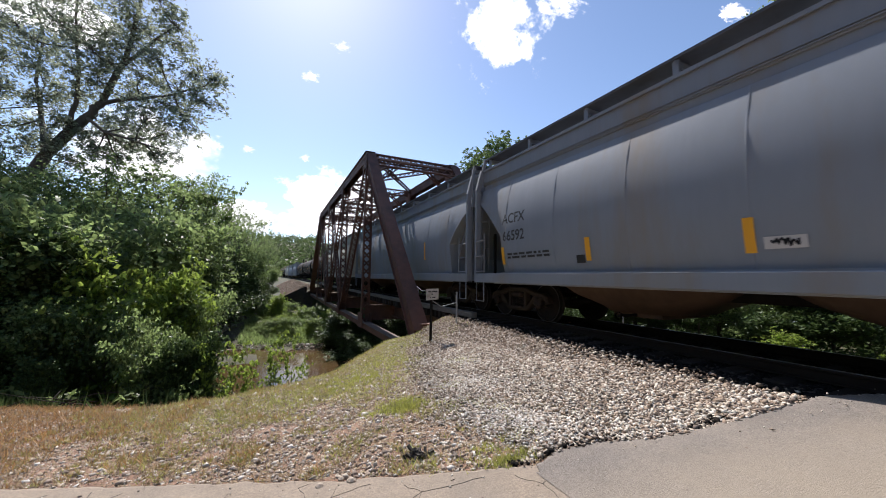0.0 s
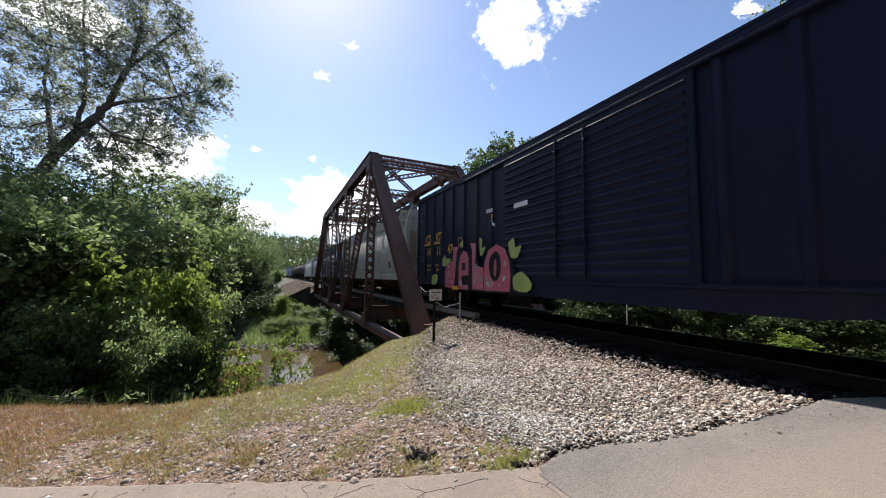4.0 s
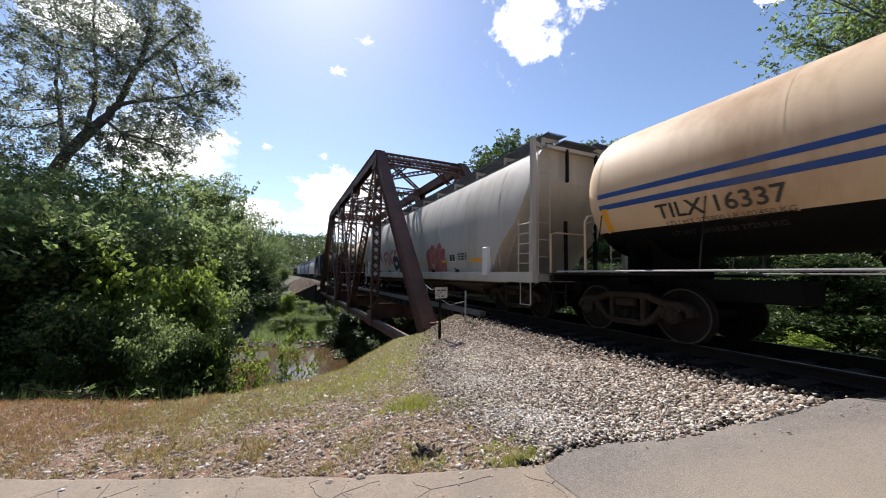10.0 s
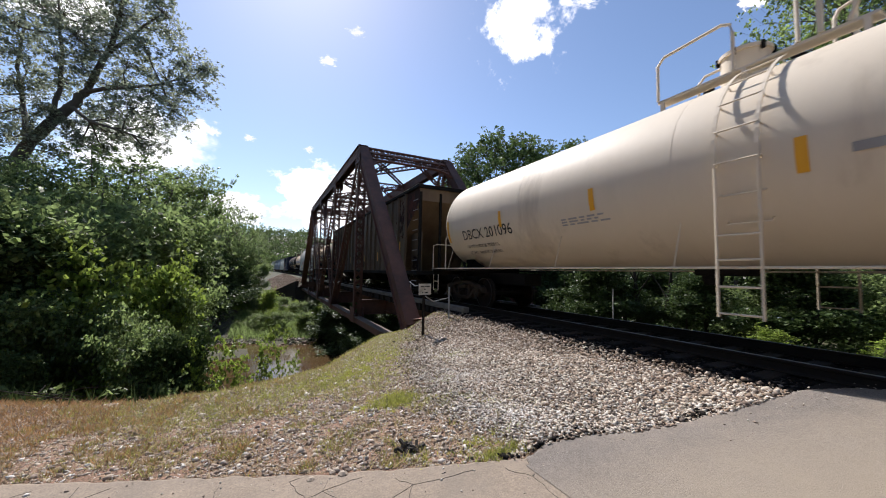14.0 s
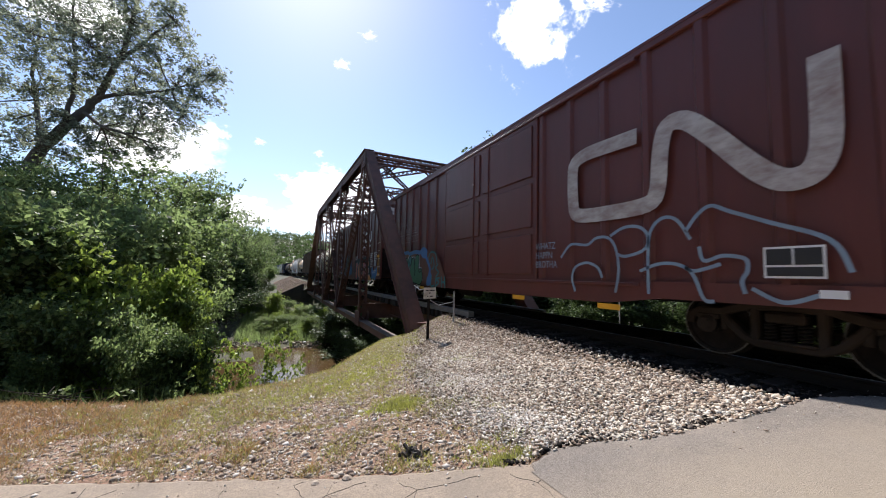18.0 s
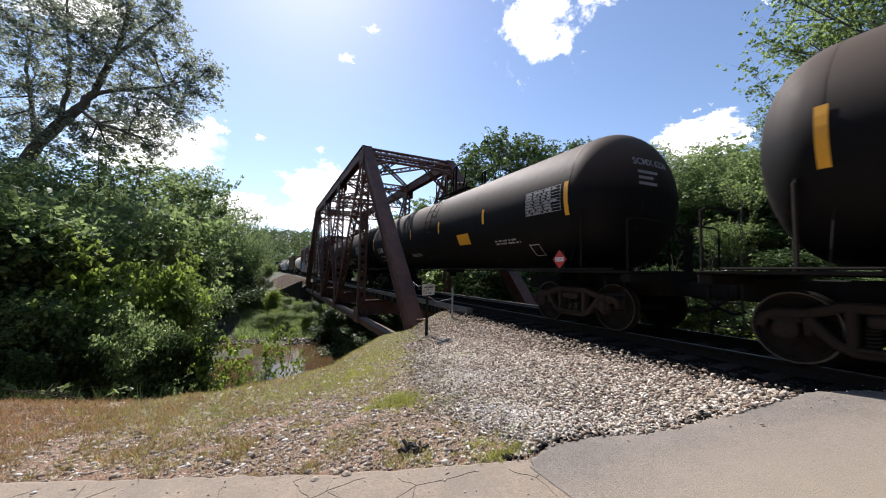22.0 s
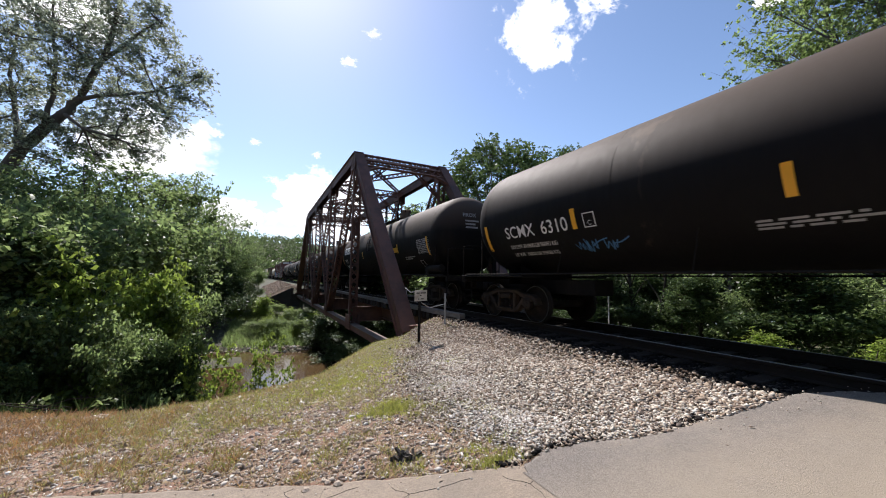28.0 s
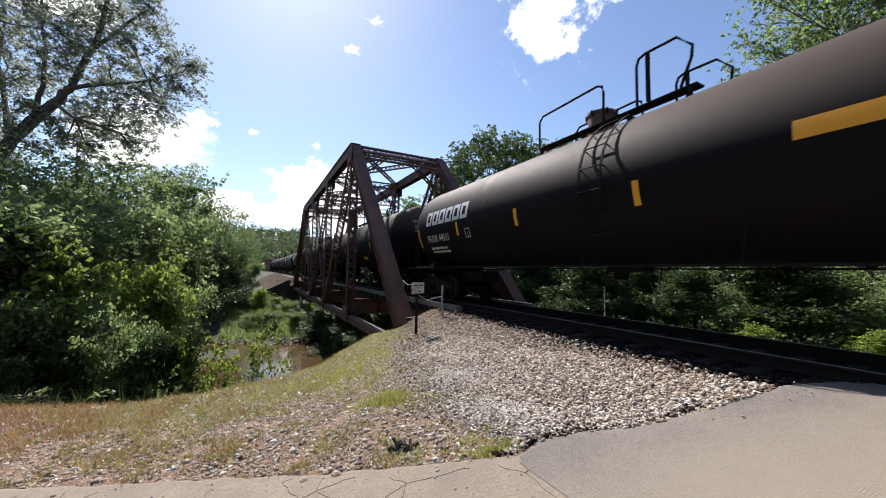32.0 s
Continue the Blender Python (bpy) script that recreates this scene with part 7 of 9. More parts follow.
        part("maker_mark", Form().add(vs, [(i, (i + 1) % 8, 8 + (i + 1) % 8, 8 + i) for i in range(8)]), mat, car)


walk_grey = paint("walkway_grey", (0.10, 0.105, 0.115), (0.07, 0.06, 0.05), 0.3, 0.7, spec=0.25)
seam_rust = paint("rusty_weld", (0.27, 0.235, 0.185), (0.17, 0.11, 0.07), 0.5, 0.8, spec=0.15)
bay_tan = paint("rusty_tan_bay", (0.105, 0.07, 0.047), (0.04, 0.026, 0.018), 0.5, 0.8, spec=0.15)
bay_pale = paint("dusty_pale_bay", (0.105, 0.09, 0.075), (0.04, 0.03, 0.024), 0.5, 0.8, spec=0.15)


def hopper_car(label, length, body, zt=4.3, w=1.58, sill=0.93, sill_top=1.19, under=under_black, mesh_walk=False, trim=None, truck_in=1.35, bays=3, tall_ladder=0.0, bay_mat=None, plate=3.68, bulge=(2.35, 3.9), seam=None, walk=(0.76, 1.3), piped=False, cut=((0.05, 3.3), (0.48, 3.0), (0.9, 2.63), (1.3, 2.2), (1.36, 1.1)), post_top=0.0, end_hut=False):
    """A covered hopper with bulging sides and sloping ends; plate is the height at which the upright roof plate begins."""
    trim = trim or body
    bay_mat = bay_mat or under
    car = thing("hopper_car", label, "hopper car", "train cars")
    hl = length / 2
    mid, rad = bulge

    def width(z):
        """Half the width of the body at a height."""
        up = min(max(0.0, min(z, plate or zt) - mid), rad * 0.95)
        return w - (rad - math.sqrt(rad * rad - up * up)) - 0.13 * max(0.0, (sill_top + 1.0 - z) / 1.0) ** 2

    brow = width(plate or zt)
    top_z = plate or zt
    n = 22
    f = Form()
    rings = []
    ys = [hl - c[0] for c in cut] + [hl - 2.2]
    ys = ys + [ys[-1] * (1 - k / 4) for k in range(1, 4)]
    ys = ys + [-y for y in ys[::-1]]
    for y in ys:
        z0 = float(np.interp(hl - abs(y), [c[0] for c in cut], [c[1] for c in cut]))
        zs = [z0 + (top_z - z0) * (k / n) ** 0.9 for k in range(n + 1)]
        rings.append([(-width(z), y, z) for z in zs] + [(width(z), y, z) for z in zs[::-1]])
    f.loft(rings)
    bd = part("body", f, body, car, smooth=35)
    if plate:
        # upright plates between the bulging sheets and the eaves, in two steps
        f = Form().cbox(-brow + 0.04, -hl + 0.1, plate - 0.02, brow - 0.04, hl - 0.1, plate + 0.2, 0.005)
        part("lower_roof_plate", f, body, car)
        f = Form().cbox(-brow + 0.01, -hl + 0.06, plate + 0.16, brow - 0.01, hl - 0.06, zt, 0.006)
        part("upper_roof_plate", f, body, car)
        f = Form()
        for k in range(2):
            z = plate + 0.2 + 0.035 * k
            f.bar((-brow + 0.0, -hl + 0.06, z), (-brow + 0.0, hl - 0.06, z), 0.03, 0.014)
        part("plate_bead", f, trim, car)
    seams = [hl - 1.55 - (length - 3.1) * k / 8 for k in range(9)]
    for y in seams:
        zs = [sill_top + (top_z - sill_top) * i / 16 for i in range(17)]
        dx = [0.002 + 0.007 * (0.5 + 0.5 * math.sin(9 * z + y)) for z in zs]
        fm = Form()
        fm.loft([[(-width(z) - d * e, y + dy * (1 + 6 * d), z) for z, d in zip(zs, dx)] for e, dy in ((-0.8, -0.015), (1.0, -0.008), (1.0, 0.004), (-0.8, 0.012))], False, False)
        part("weld_seam", fm, seam or body, bd)
    side = Side(width=width)
    # sills
    for sx in (-1, 1):
        f = Form().cbox(sx * (w - 0.02) - 0.05, -hl, sill, sx * (w - 0.02) + 0.05, hl, sill_top, 0.015)
        f.cbox(min(sx * (w - 0.02), sx * (w - 0.16)), -hl, sill - 0.02, max(sx * (w - 0.02), sx * (w - 0.16)), hl, sill + 0.03, 0.01)
        f.bar((sx * (w - 0.12), -hl + cut[-1][0], sill_top + 0.01), (sx * (w - 0.12), hl - cut[-1][0], sill_top + 0.01), 0.2, 0.03)
        part("side_sill", f, trim, car)
        # eave angle
        f = Form().bar((sx * (brow - 0.11), -hl + 0.05, zt + 0.005), (sx * (brow - 0.11), hl - 0.05, zt + 0.005), 0.28, 0.03)
        f.bar((sx * (brow + 0.02), -hl + 0.05, zt - 0.012), (sx * (brow + 0.02), hl - 0.05, zt - 0.012), 0.02, 0.06)
        part("roof_eave", f, trim, car)
    f = Form()
    f.cbox(-0.30, -hl - 0.25, 0.72, 0.30, hl + 0.25, 1.02, 0.02)
    part("centre_sill", f, under, car)
    # discharge bays
    span = 2 * (hl - 2.6)
    for k in range(bays):
        y0 = -span / 2 + span * (k + 0.5) / bays
        hw = span / bays * 0.42
        f = Form()
        rings = []
        for u, z in ((1.0, sill_top), (0.93, 0.95), (0.72, 0.74), (0.42, 0.55), (0.3, 0.44)):
            x, y = 0.5 + (w - 0.65) * u, 0.25 + hw * u * 0.92
            c = min(x, y) * 0.3
            rings.append([(-x, y0 - y + c, z), (-x + c, y0 - y, z), (x - c, y0 - y, z), (x, y0 - y + c, z), (x, y0 + y - c, z), (x - c, y0 + y, z), (-x + c, y0 + y, z), (-x, y0 + y - c, z)])
        f.loft(rings)
        f.cbox(-0.72, y0 - 0.5, 0.36, 0.72, y0 + 0.5, 0.44, 0.01)
        bay = part("discharge_bay", f, bay_mat, car, smooth=35)
        part("gate_crank", Form().tube([(-0.7, y0, 0.4), (-1.2, y0, 0.4)], 0.03, 6).disc((-1.22, y0, 0.4), (1, 0, 0), 0.07, 0.07, 0.05, 8), under, bay)
    if piped:
        # lengthwise air pipes below the bays
        for z, x, r in ((0.82, -1.3, 0.06), (0.42, -1.05, 0.05)):
            part("air_pipe", Form().tube([(x, -hl + 2.8, z), (x, hl - 2.8, z)], r, 10), bay_mat, car, smooth=50)
        for k in range(7):
            y = hl - 3.1 - (length - 6.2) * k / 6
            part("pipe_hanger", Form().bar((-1.3, y, 0.95), (-1.05, y, 0.4), 0.05, 0.03, (0, 1, 0)), bay_mat, car)
    zw = zt + 0.34
    for s in (1, -1):
        e = s * hl
        for sx in (-1, 1):
            x = sx * (w - 0.05)
            f = Form()
            if post_top:
                f.bar((x, e - s * 0.06, sill), (x, e - s * 0.06, post_top), 0.1, 0.12)
                f.bar((x, e - s * 0.06, zt + 0.06), (sx * brow, e - s * 0.2, zt + 0.02), 0.06, 0.08)
            else:
                f.bar((x, e - s * 0.06, sill), (x, e - s * 0.06, plate), 0.1, 0.14)
                f.bar((x, e - s * 0.06, plate), (sx * (brow + 0.02), e - s * 0.06, zt), 0.1, 0.14)
                f.bar((sx * (brow + 0.02), e - s * 0.1, zt), (sx * walk[1], e - s * 0.1, zw), 0.05, 0.09)
            part("corner_post", f, trim, car)
        for x in (-0.5, 0.5):
            part("end_post", Form().bar((x, e - s * 0.1, sill), (x, e - s * 0.1, 2.5), 0.07, 0.07), under, car)
            part("end_rib", Form().bar((x, e - s * 0.03, cut[0][1]), (x, e - s * 0.03, zt), 0.07, 0.06), under, car)
        part("end_beam", Form().bar((-w, e - s * 0.06, sill + 0.1), (w, e - s * 0.06, sill + 0.1), 0.10, 0.16), trim, car)
        part("end_beam", Form().bar((-brow, e - s * 0.06, zt), (brow, e - s * 0.06, zt), 0.08, 0.09), trim, car)
        f = Form().cbox(-w, min(e, e - s * 1.0), sill - 0.03, w, max(e, e - s * 1.0), sill + 0.03, 0.01)
        part("end_platform", f, under, car)
        # chute below the body's end, drawn in towards the middle
        y0, z0 = hl - cut[0][0] - 0.05, cut[0][1]
        f = Form()
        f.loft([[(-w + 0.2, s * y0, z0 + 0.05), (w - 0.2, s * y0, z0 + 0.05), (w - 0.2, s * y0, z0 - 0.02), (-w + 0.2, s * y0, z0 - 0.02)],
                [(-w + 0.32, s * (y0 - 0.9), 2.3), (w - 0.32, s * (y0 - 0.9), 2.3), (w - 0.32, s * (y0 - 0.9), 2.1), (-w + 0.32, s * (y0 - 0.9), 2.1)],
                [(-w + 0.6, s * (y0 - 1.9), 1.4), (w - 0.6, s * (y0 - 1.9), 1.4), (w - 0.6, s * (y0 - 1.9), 0.9), (-w + 0.6, s * (y0 - 1.9), 0.9)]])
        part("slope_sheet", f, body, car)
        # ladders
        for x in (-w - 0.02, w + 0.02):
            ladder("ladder", car, x, e - s * 0.1, e - s * 0.55, sill + 0.1, tall_ladder or 2.35, trim, 6 if tall_ladder else 3)
        ladder("ladder", car, e + s * 0.01, -w + 0.14, -w + 0.5, sill, zt - 0.1, trim, 8, "x", 0.013)
        for x in (-w, w):
            part("step", Form().tube([(x, e - s * 0.1, sill), (x, e - s * 0.1, 0.4), (x, e - s * 0.5, 0.4), (x, e - s * 0.5, sill)], 0.018, 6), trim, car)
    brake_wheel(car, 0.4, -hl + 0.1, 2.3, trim)
    if end_hut:
        part("valve_box", Form().cbox(-w - 0.06, hl - 1.62, 1.08, -w + 0.2, hl - 1.24, 1.92, 0.03), white_mark, car, "white steel box")
        part("grab_rail", Form().tube([(-w, hl - 0.3, 1.9), (-w, hl - 0.85, 1.9), (-w, hl - 0.95, 1.8), (-w, hl - 0.95, 1.2)], 0.018, 6), trim, car)
    # roof: hatches and walkways
    f = Form().cbox(-0.5, -hl + 1.0, zt - 0.03, 0.5, hl - 1.0, zt + 0.07, 0.03)
    f.bar((-brow + 0.2, 0, zt - 0.01), (brow - 0.2, 0, zt - 0.01), length - 0.2, 0.02)
    roof = part("roof_trough", f, body, car)
    part("end_walk", Form().cbox(-0.6, -hl, zt + 0.2, 0.6, -hl + 0.9, zt + 0.24, 0.01).cbox(-0.6, hl - 0.9, zt + 0.2, 0.6, hl, zt + 0.24, 0.01), walk_grey, car)
    for k in range(10):
        y = -hl + 1.8 + (length - 3.6) * k / 9
        part("hatch", Form().cbox(-0.44, y - 0.55, zt + 0.065, 0.44, y + 0.55, zt + 0.14, 0.03), trim, roof)
    for sx in (-1, 1):
        x0, x1 = sorted((sx * walk[0], sx * walk[1]))
        f = Form()
        if mesh_walk:
            for k in range(int(length / 0.06)):
                y = -hl + 0.1 + k * 0.06
                f.bar((x0, y, zw), (x1, y, zw), 0.012, 0.025)
            for k in range(10):
                x = x0 + (x1 - x0) * k / 9
                f.bar((x, -hl, zw), (x, hl, zw), 0.010, 0.025)
        else:
            f.bar(((x0 + x1) / 2, -hl, zw), ((x0 + x1) / 2, hl, zw), x1 - x0, 0.03)
        f.bar((sx * walk[1], -hl, zw), (sx * walk[1], hl, zw), 0.03, 0.045)
        part("roof_walk", f, walk_grey, car)
        count = int(length / 1.75)
        for k in range(count + 1):
            y = -hl + 0.3 + (length - 0.6) * k / count
            f = Form().bar((sx * (walk[1] - 0.06), y, zt), (sx * (walk[1] - 0.06), y, zw - 0.03), 0.05, 0.1, (0, 1, 0))
            f.loft([[(sx * (walk[1] - 0.02), y + d, zw - 0.02), (sx * walk[0], y + d, zw - 0.02), (sx * walk[0], y + d, zw - 0.07), (sx * (walk[1] - 0.15), y + d, zw - 0.13), (sx * (walk[1] - 0.02), y + d, zw - 0.1)] for d in (-0.015, 0.015)])
            part("walk_bracket", f, trim, car)
    trucks(car, hl - truck_in)
    couplers(car, hl + 0.2)
    return car, side


def box_car(label, length, body, zt=5.05, w=1.55, sill=0.8, posts=10, door_y=0.0, door_w=3.0, ribbed_door=True, high=True, roof_mat=None, truck_in=1.95):
    car = thing("box_car", label, "boxcar", "train cars")
    hl = length / 2
    f = Form().cbox(-w + 0.06, -hl + 0.05, sill + 0.1, w - 0.06, hl - 0.05, zt - 0.06, 0.02)
    part("body", f, body, car)
    for sx in (-1, 1):
        x = sx * (w - 0.06)
        ys = [hl - 0.08 - k * (length - 0.16) / (2 * posts) for k in range(2 * posts + 1)]
        for y in ys:
            if abs(y - door_y) < door_w / 2 - 0.1:
                continue
            f = Form()
            x0, x1 = sorted((x, x + sx * 0.06))
            f.loft([[(x, y - 0.10, z), (x + sx * 0.055, y - 0.05, z), (x + sx * 0.055, y + 0.05, z), (x, y + 0.10, z)] for z in (sill + 0.22, zt - 0.14)], True, True)
            part("side_post", f, body, car)
        f = Form()
        x0, x1 = sorted((x - sx * 0.02, x + sx * 0.07))
        f.cbox(x0, -hl, zt - 0.16, x1, hl, zt, 0.015)
        part("top_rail", f, body, car)
        f = Form()
        f.loft([[(a, y, sill - d) for y, d in ((hl, 0), (hl * 0.62, 0), (hl * 0.5, 0.14), (-hl * 0.5, 0.14), (-hl * 0.62, 0), (-hl, 0), (-hl, -0.26), (hl, -0.26))] for a in (x + sx * 0.0, x + sx * 0.065)])
        part("side_sill", f, body, car)
        # door with its tracks
        x0, x1 = sorted((x, x + sx * 0.075))
        dr = part("door", Form().cbox(x0, door_y - door_w / 2, sill + 0.22, x1, door_y + door_w / 2, zt - 0.2, 0.015), body, car)
        if ribbed_door:
            nr = 17
            for k in range(nr):
                z = sill + 0.38 + (zt - sill - 0.75) * k / (nr - 1)
                x2 = sx * abs(x1 if sx > 0 else x0)
                f = Form().loft([[(x2, y, z - 0.05), (x2 + sx * 0.035, y, z), (x2, y, z + 0.05)] for y in (door_y - door_w / 2 + 0.12, door_y + door_w / 2 - 0.12)])
                part("rib", f, body, dr)
        else:
            x2 = sx * abs(x1 if sx > 0 else x0)
            for z0, z1 in ((sill + 0.35, sill + 1.3), (sill + 1.45, sill + 2.5), (sill + 2.65, zt - 0.35)):
                f = Form()
                for a, b_ in ((door_y - door_w / 2 + 0.15, door_y - 0.1), (door_y + 0.1, door_y + door_w / 2 - 0.15)):
                    x3, x4 = sorted((x2, x2 + sx * 0.03))
                    f.cbox(x3, a, z0, x4, b_, z1, 0.02)
                part("panel", f, body, dr)
        for dy in (-0.4, 0.4):
            x2 = sx * (abs(x) + 0.11)
            part("lock_rod", Form().tube([(x2, door_y + dy, sill + 0.3), (x2, door_y + dy, zt - 0.3)], 0.022, 6), body, dr)
            for zz_ in (sill + 0.9, sill + 2.0, sill + 3.0):
                x3, x4 = sorted((x, x2 + sx * 0.03))
                part("rod_keeper", Form().cbox(x3, door_y + dy - 0.05, zz_, x4, door_y + dy + 0.05, zz_ + 0.07, 0.01), body, dr)
            part("rod_handle", Form().bar((x2, door_y + dy, sill + 1.05), (x2, door_y + dy * 0.3, sill + 1.0), 0.03, 0.05), body, dr)
        for zz_ in (sill + 0.2, zt - 0.2):
            x3, x4 = sorted((x, x + sx * 0.10))
            part("door_track", Form().cbox(x3, door_y - door_w * 1.02, zz_ - 0.03, x4, door_y + door_w * 1.02, zz_ + 0.03, 0.008), body, car)
    # ends: pressed horizontal ribs
    for s in (1, -1):
        e = s * (hl - 0.05)
        nr = 5
        for k in range(nr):
            z = sill + 0.55 + (zt - sill - 1.25) * k / (nr - 1)
            f = Form().loft([[(-w + 0.18, e, z - 0.20), (-w + 0.3, e + s * 0.09, z - 0.06), (-w + 0.3, e + s * 0.09, z + 0.06), (-w + 0.18, e, z + 0.20)],
                             [(w - 0.18, e, z - 0.20), (w - 0.3, e + s * 0.09, z - 0.06), (w - 0.3, e + s * 0.09, z + 0.06), (w - 0.18, e, z + 0.20)]])
            part("end_rib", f, soot if high and k < 2 else body, car)
        if high:
            y0, y1 = sorted((e, e + s * 0.004))
            part("sooty_field", Form().box(-w + 0.1, y0, sill + 0.12, w - 0.1, y1, 2.55), soot, car, "soot-blackened lower end")
            y0, y1 = sorted((e, e + s * 0.012))
            part("height_band", Form().box(-w + 0.08, y0, zt - 0.62, w - 0.08, y1, zt - 0.12), flaked_band, car, "white warning band")
        f = Form().cbox(-w + 0.05, min(e, e + s * 0.35), sill - 0.06, w - 0.05, max(e, e + s * 0.35), sill, 0.01)
        part("end_platform", f, under_black, car)
        for x in (-w - 0.03, w + 0.03):
            ladder("grab_iron", car, x, s * (hl - 0.1), s * (hl - 0.6), sill + 0.02, sill + 2.3, white_mark if body is box_red else body, 5, "y", 0.016, False)
        for x in (-w + 0.02, w - 0.02):
            part("step", Form().tube([(x, s * (hl - 0.12), sill), (x, s * (hl - 0.12), 0.42), (x, s * (hl - 0.55), 0.42), (x, s * (hl - 0.55), sill)], 0.018, 6), under_black, car)
    f = Form()
    f.loft([[(-w - 0.02, y, zt - 0.05), (-w - 0.02, y, zt), (0, y, zt + 0.12), (w + 0.02, y, zt), (w + 0.02, y, zt - 0.05)] for y in (-hl - 0.02, hl + 0.02)])
    roof = part("roof", f, roof_mat or body, car)
    for k in range(13):
        y = -hl + 0.4 + (length - 0.8) * k / 12
        f = Form()
        for sx in (-1, 1):
            f.bar((sx * (w - 0.05), y, zt + 0.02), (0, y, zt + 0.135), 0.08, 0.04)
        part("roof_rib", f, roof_mat or body, roof)
    part("centre_sill", Form().cbox(-0.3, -hl - 0.1, 0.7, 0.3, hl + 0.1, 0.98, 0.02), under_black, car)
    f = Form().tube([(-0.9, 1.2, 0.62), (-0.9, 2.2, 0.62)], 0.2, 12)
    f.tube([(-0.8, -2.5, 0.7), (-0.8, 1.2, 0.7)], 0.03, 6)
    part("brake_cylinder", f, under_black, car)
    brake_wheel(car, 0.6, -hl - 0.12, 2.6, under_black)
    trucks(car, hl - truck_in)
    couplers(car, hl + 0.15)
    return car, Side(x=-(w + 0.0))


soot = paint("soot_black", (0.018, 0.013, 0.012), (0.04, 0.02, 0.017), 0.4, 0.85, spec=0.15)
flaked_band = paint("flaked_white_band", (0.66, 0.65, 0.62), (0.4, 0.3, 0.26), 0.3, 0.6)
rivet_dark = paint("rusted_rivets", (0.05, 0.03, 0.022), (0.03, 0.02, 0.016), 0.3, 0.8)


def coal_car(label, length, body, zt=4.62, w=1.55, sill=1.1, posts=20, end_slope=3.2, truck_in=1.7):
    """An open hopper with outside posts and raking ends."""
    car = thing("open_hopper_car", label, "hopper car", "train cars")
    hl = length / 2
    for sx in (-1, 1):
        x = sx * w
        f = Form()
        x0, x1 = sorted((x, x - sx * 0.05))
        cut = ((hl - 0.1, zt), (hl - 0.1, zt - 0.7), (hl - 1.6, 2.8), (hl - 1.6, sill), (-hl + 1.6, sill), (-hl + 1.6, 2.8), (-hl + 0.1, zt - 0.7), (-hl + 0.1, zt))
        if sx > 0:
            cut = ((hl - 0.1, zt), (hl - 0.1, zt - 0.7), (hl - 2.4, sill), (-hl + 2.4, sill), (-hl + 0.1, zt - 0.7), (-hl + 0.1, zt))
        f.loft([[(a, y, z) for y, z in cut] for a in (x0, x1)])
        part("side_sheet", f, body, car)
        for k in range(posts + 1):
            y = hl - 0.59 - (length - 1.18) * k / posts
            if abs(y) > hl - (2.4 if sx > 0 else 1.5):
                continue
            f = Form().loft([[(x, y - 0.075, z), (x + sx * 0.085, y - 0.05, z), (x + sx * 0.085, y + 0.05, z), (x, y + 0.075, z)] for z in (sill, zt - 0.1)])
            part("side_post", f, body, car)
        rows = Form()
        for k in range(posts + 1):
            for dy in (-0.11, 0.11):
                y = hl - 0.59 - (length - 1.18) * k / posts + dy
                if abs(y) > hl - 1.4:
                    continue
                for i in range(26):
                    z = sill + 0.1 + (zt - sill - 0.35) * i / 25
                    a, b_ = sorted((x, x + sx * 0.012))
                    rows.box(a, y - 0.013, z - 0.013, b_, y + 0.013, z + 0.013)
        tagged(part("rivets", rows, rivet_dark, car), kind="stuff")
        grime, drip = Form(), random.Random(int(length * 100))
        for k in range(posts + 1):
            y = hl - 0.59 - (length - 1.18) * k / posts
            a, b_ = sorted((x, x + sx * 0.004))
            if abs(y) > hl - 1.9:
                continue
            grime.box(a, y - 0.17, sill, b_, y - 0.08, zt - 0.14)
            for _ in range(9):
                u = y - drip.uniform(0.22, 0.7)
                z1 = sill + drip.choice((drip.uniform(0.15, 0.5), drip.uniform(0.3, 0.8), drip.uniform(1.0, 3.0)))
                long = drip.uniform(0.08, 0.55)
                wide = drip.uniform(0.01, 0.035) if z1 > sill + 0.85 else drip.uniform(0.03, 0.1)
                ring = [(u + wide * (1 - v * 0.5) * (1 + drip.uniform(-.35, .35)), z1 - long * v) for v in (0, 0.3, 0.6, 1.0)] + [(u - wide * (1 - v * 0.5) * (1 + drip.uniform(-.35, .35)), z1 - long * v) for v in (1.0, 0.6, 0.3, 0)]
                ring = [(p, max(q, sill + 0.01)) for p, q in ring]
                grime.add([(x + sx * 0.003, p, q) for p, q in ring], [tuple(range(8))])
        tagged(part("rust_stain", grime, rust_stain, car), kind="stuff")
        x0, x1 = sorted((x - sx * 0.08, x + sx * 0.1))
        part("top_chord", Form().cbox(x0, -hl, zt - 0.14, x1, hl, zt, 0.02), under_black, car)
        part("side_sill", Form().cbox(x0, -hl, sill - 0.16, x1, hl, sill, 0.015), under_black, car)
    for s in (1, -1):
        f = Form()
        y0, y1 = s * (hl - 0.15), s * (hl - 0.15 - end_slope)
        f.loft([[(-w, y0, zt - 0.6), (w, y0, zt - 0.6), (w, y0 - s * 0.04, zt - 0.65), (-w, y0 - s * 0.04, zt - 0.65)], [(-w, y1, sill + 0.1), (w, y1, sill + 0.1), (w, y1 - s * 0.04, sill + 0.04), (-w, y1 - s * 0.04, sill + 0.04)]])
        a, b_ = sorted((y0, y0 + s * 0.04))
        f.box(-w, a, zt - 0.65, w, b_, zt)
        part("end_sheet", f, body, car)
        f = Form()
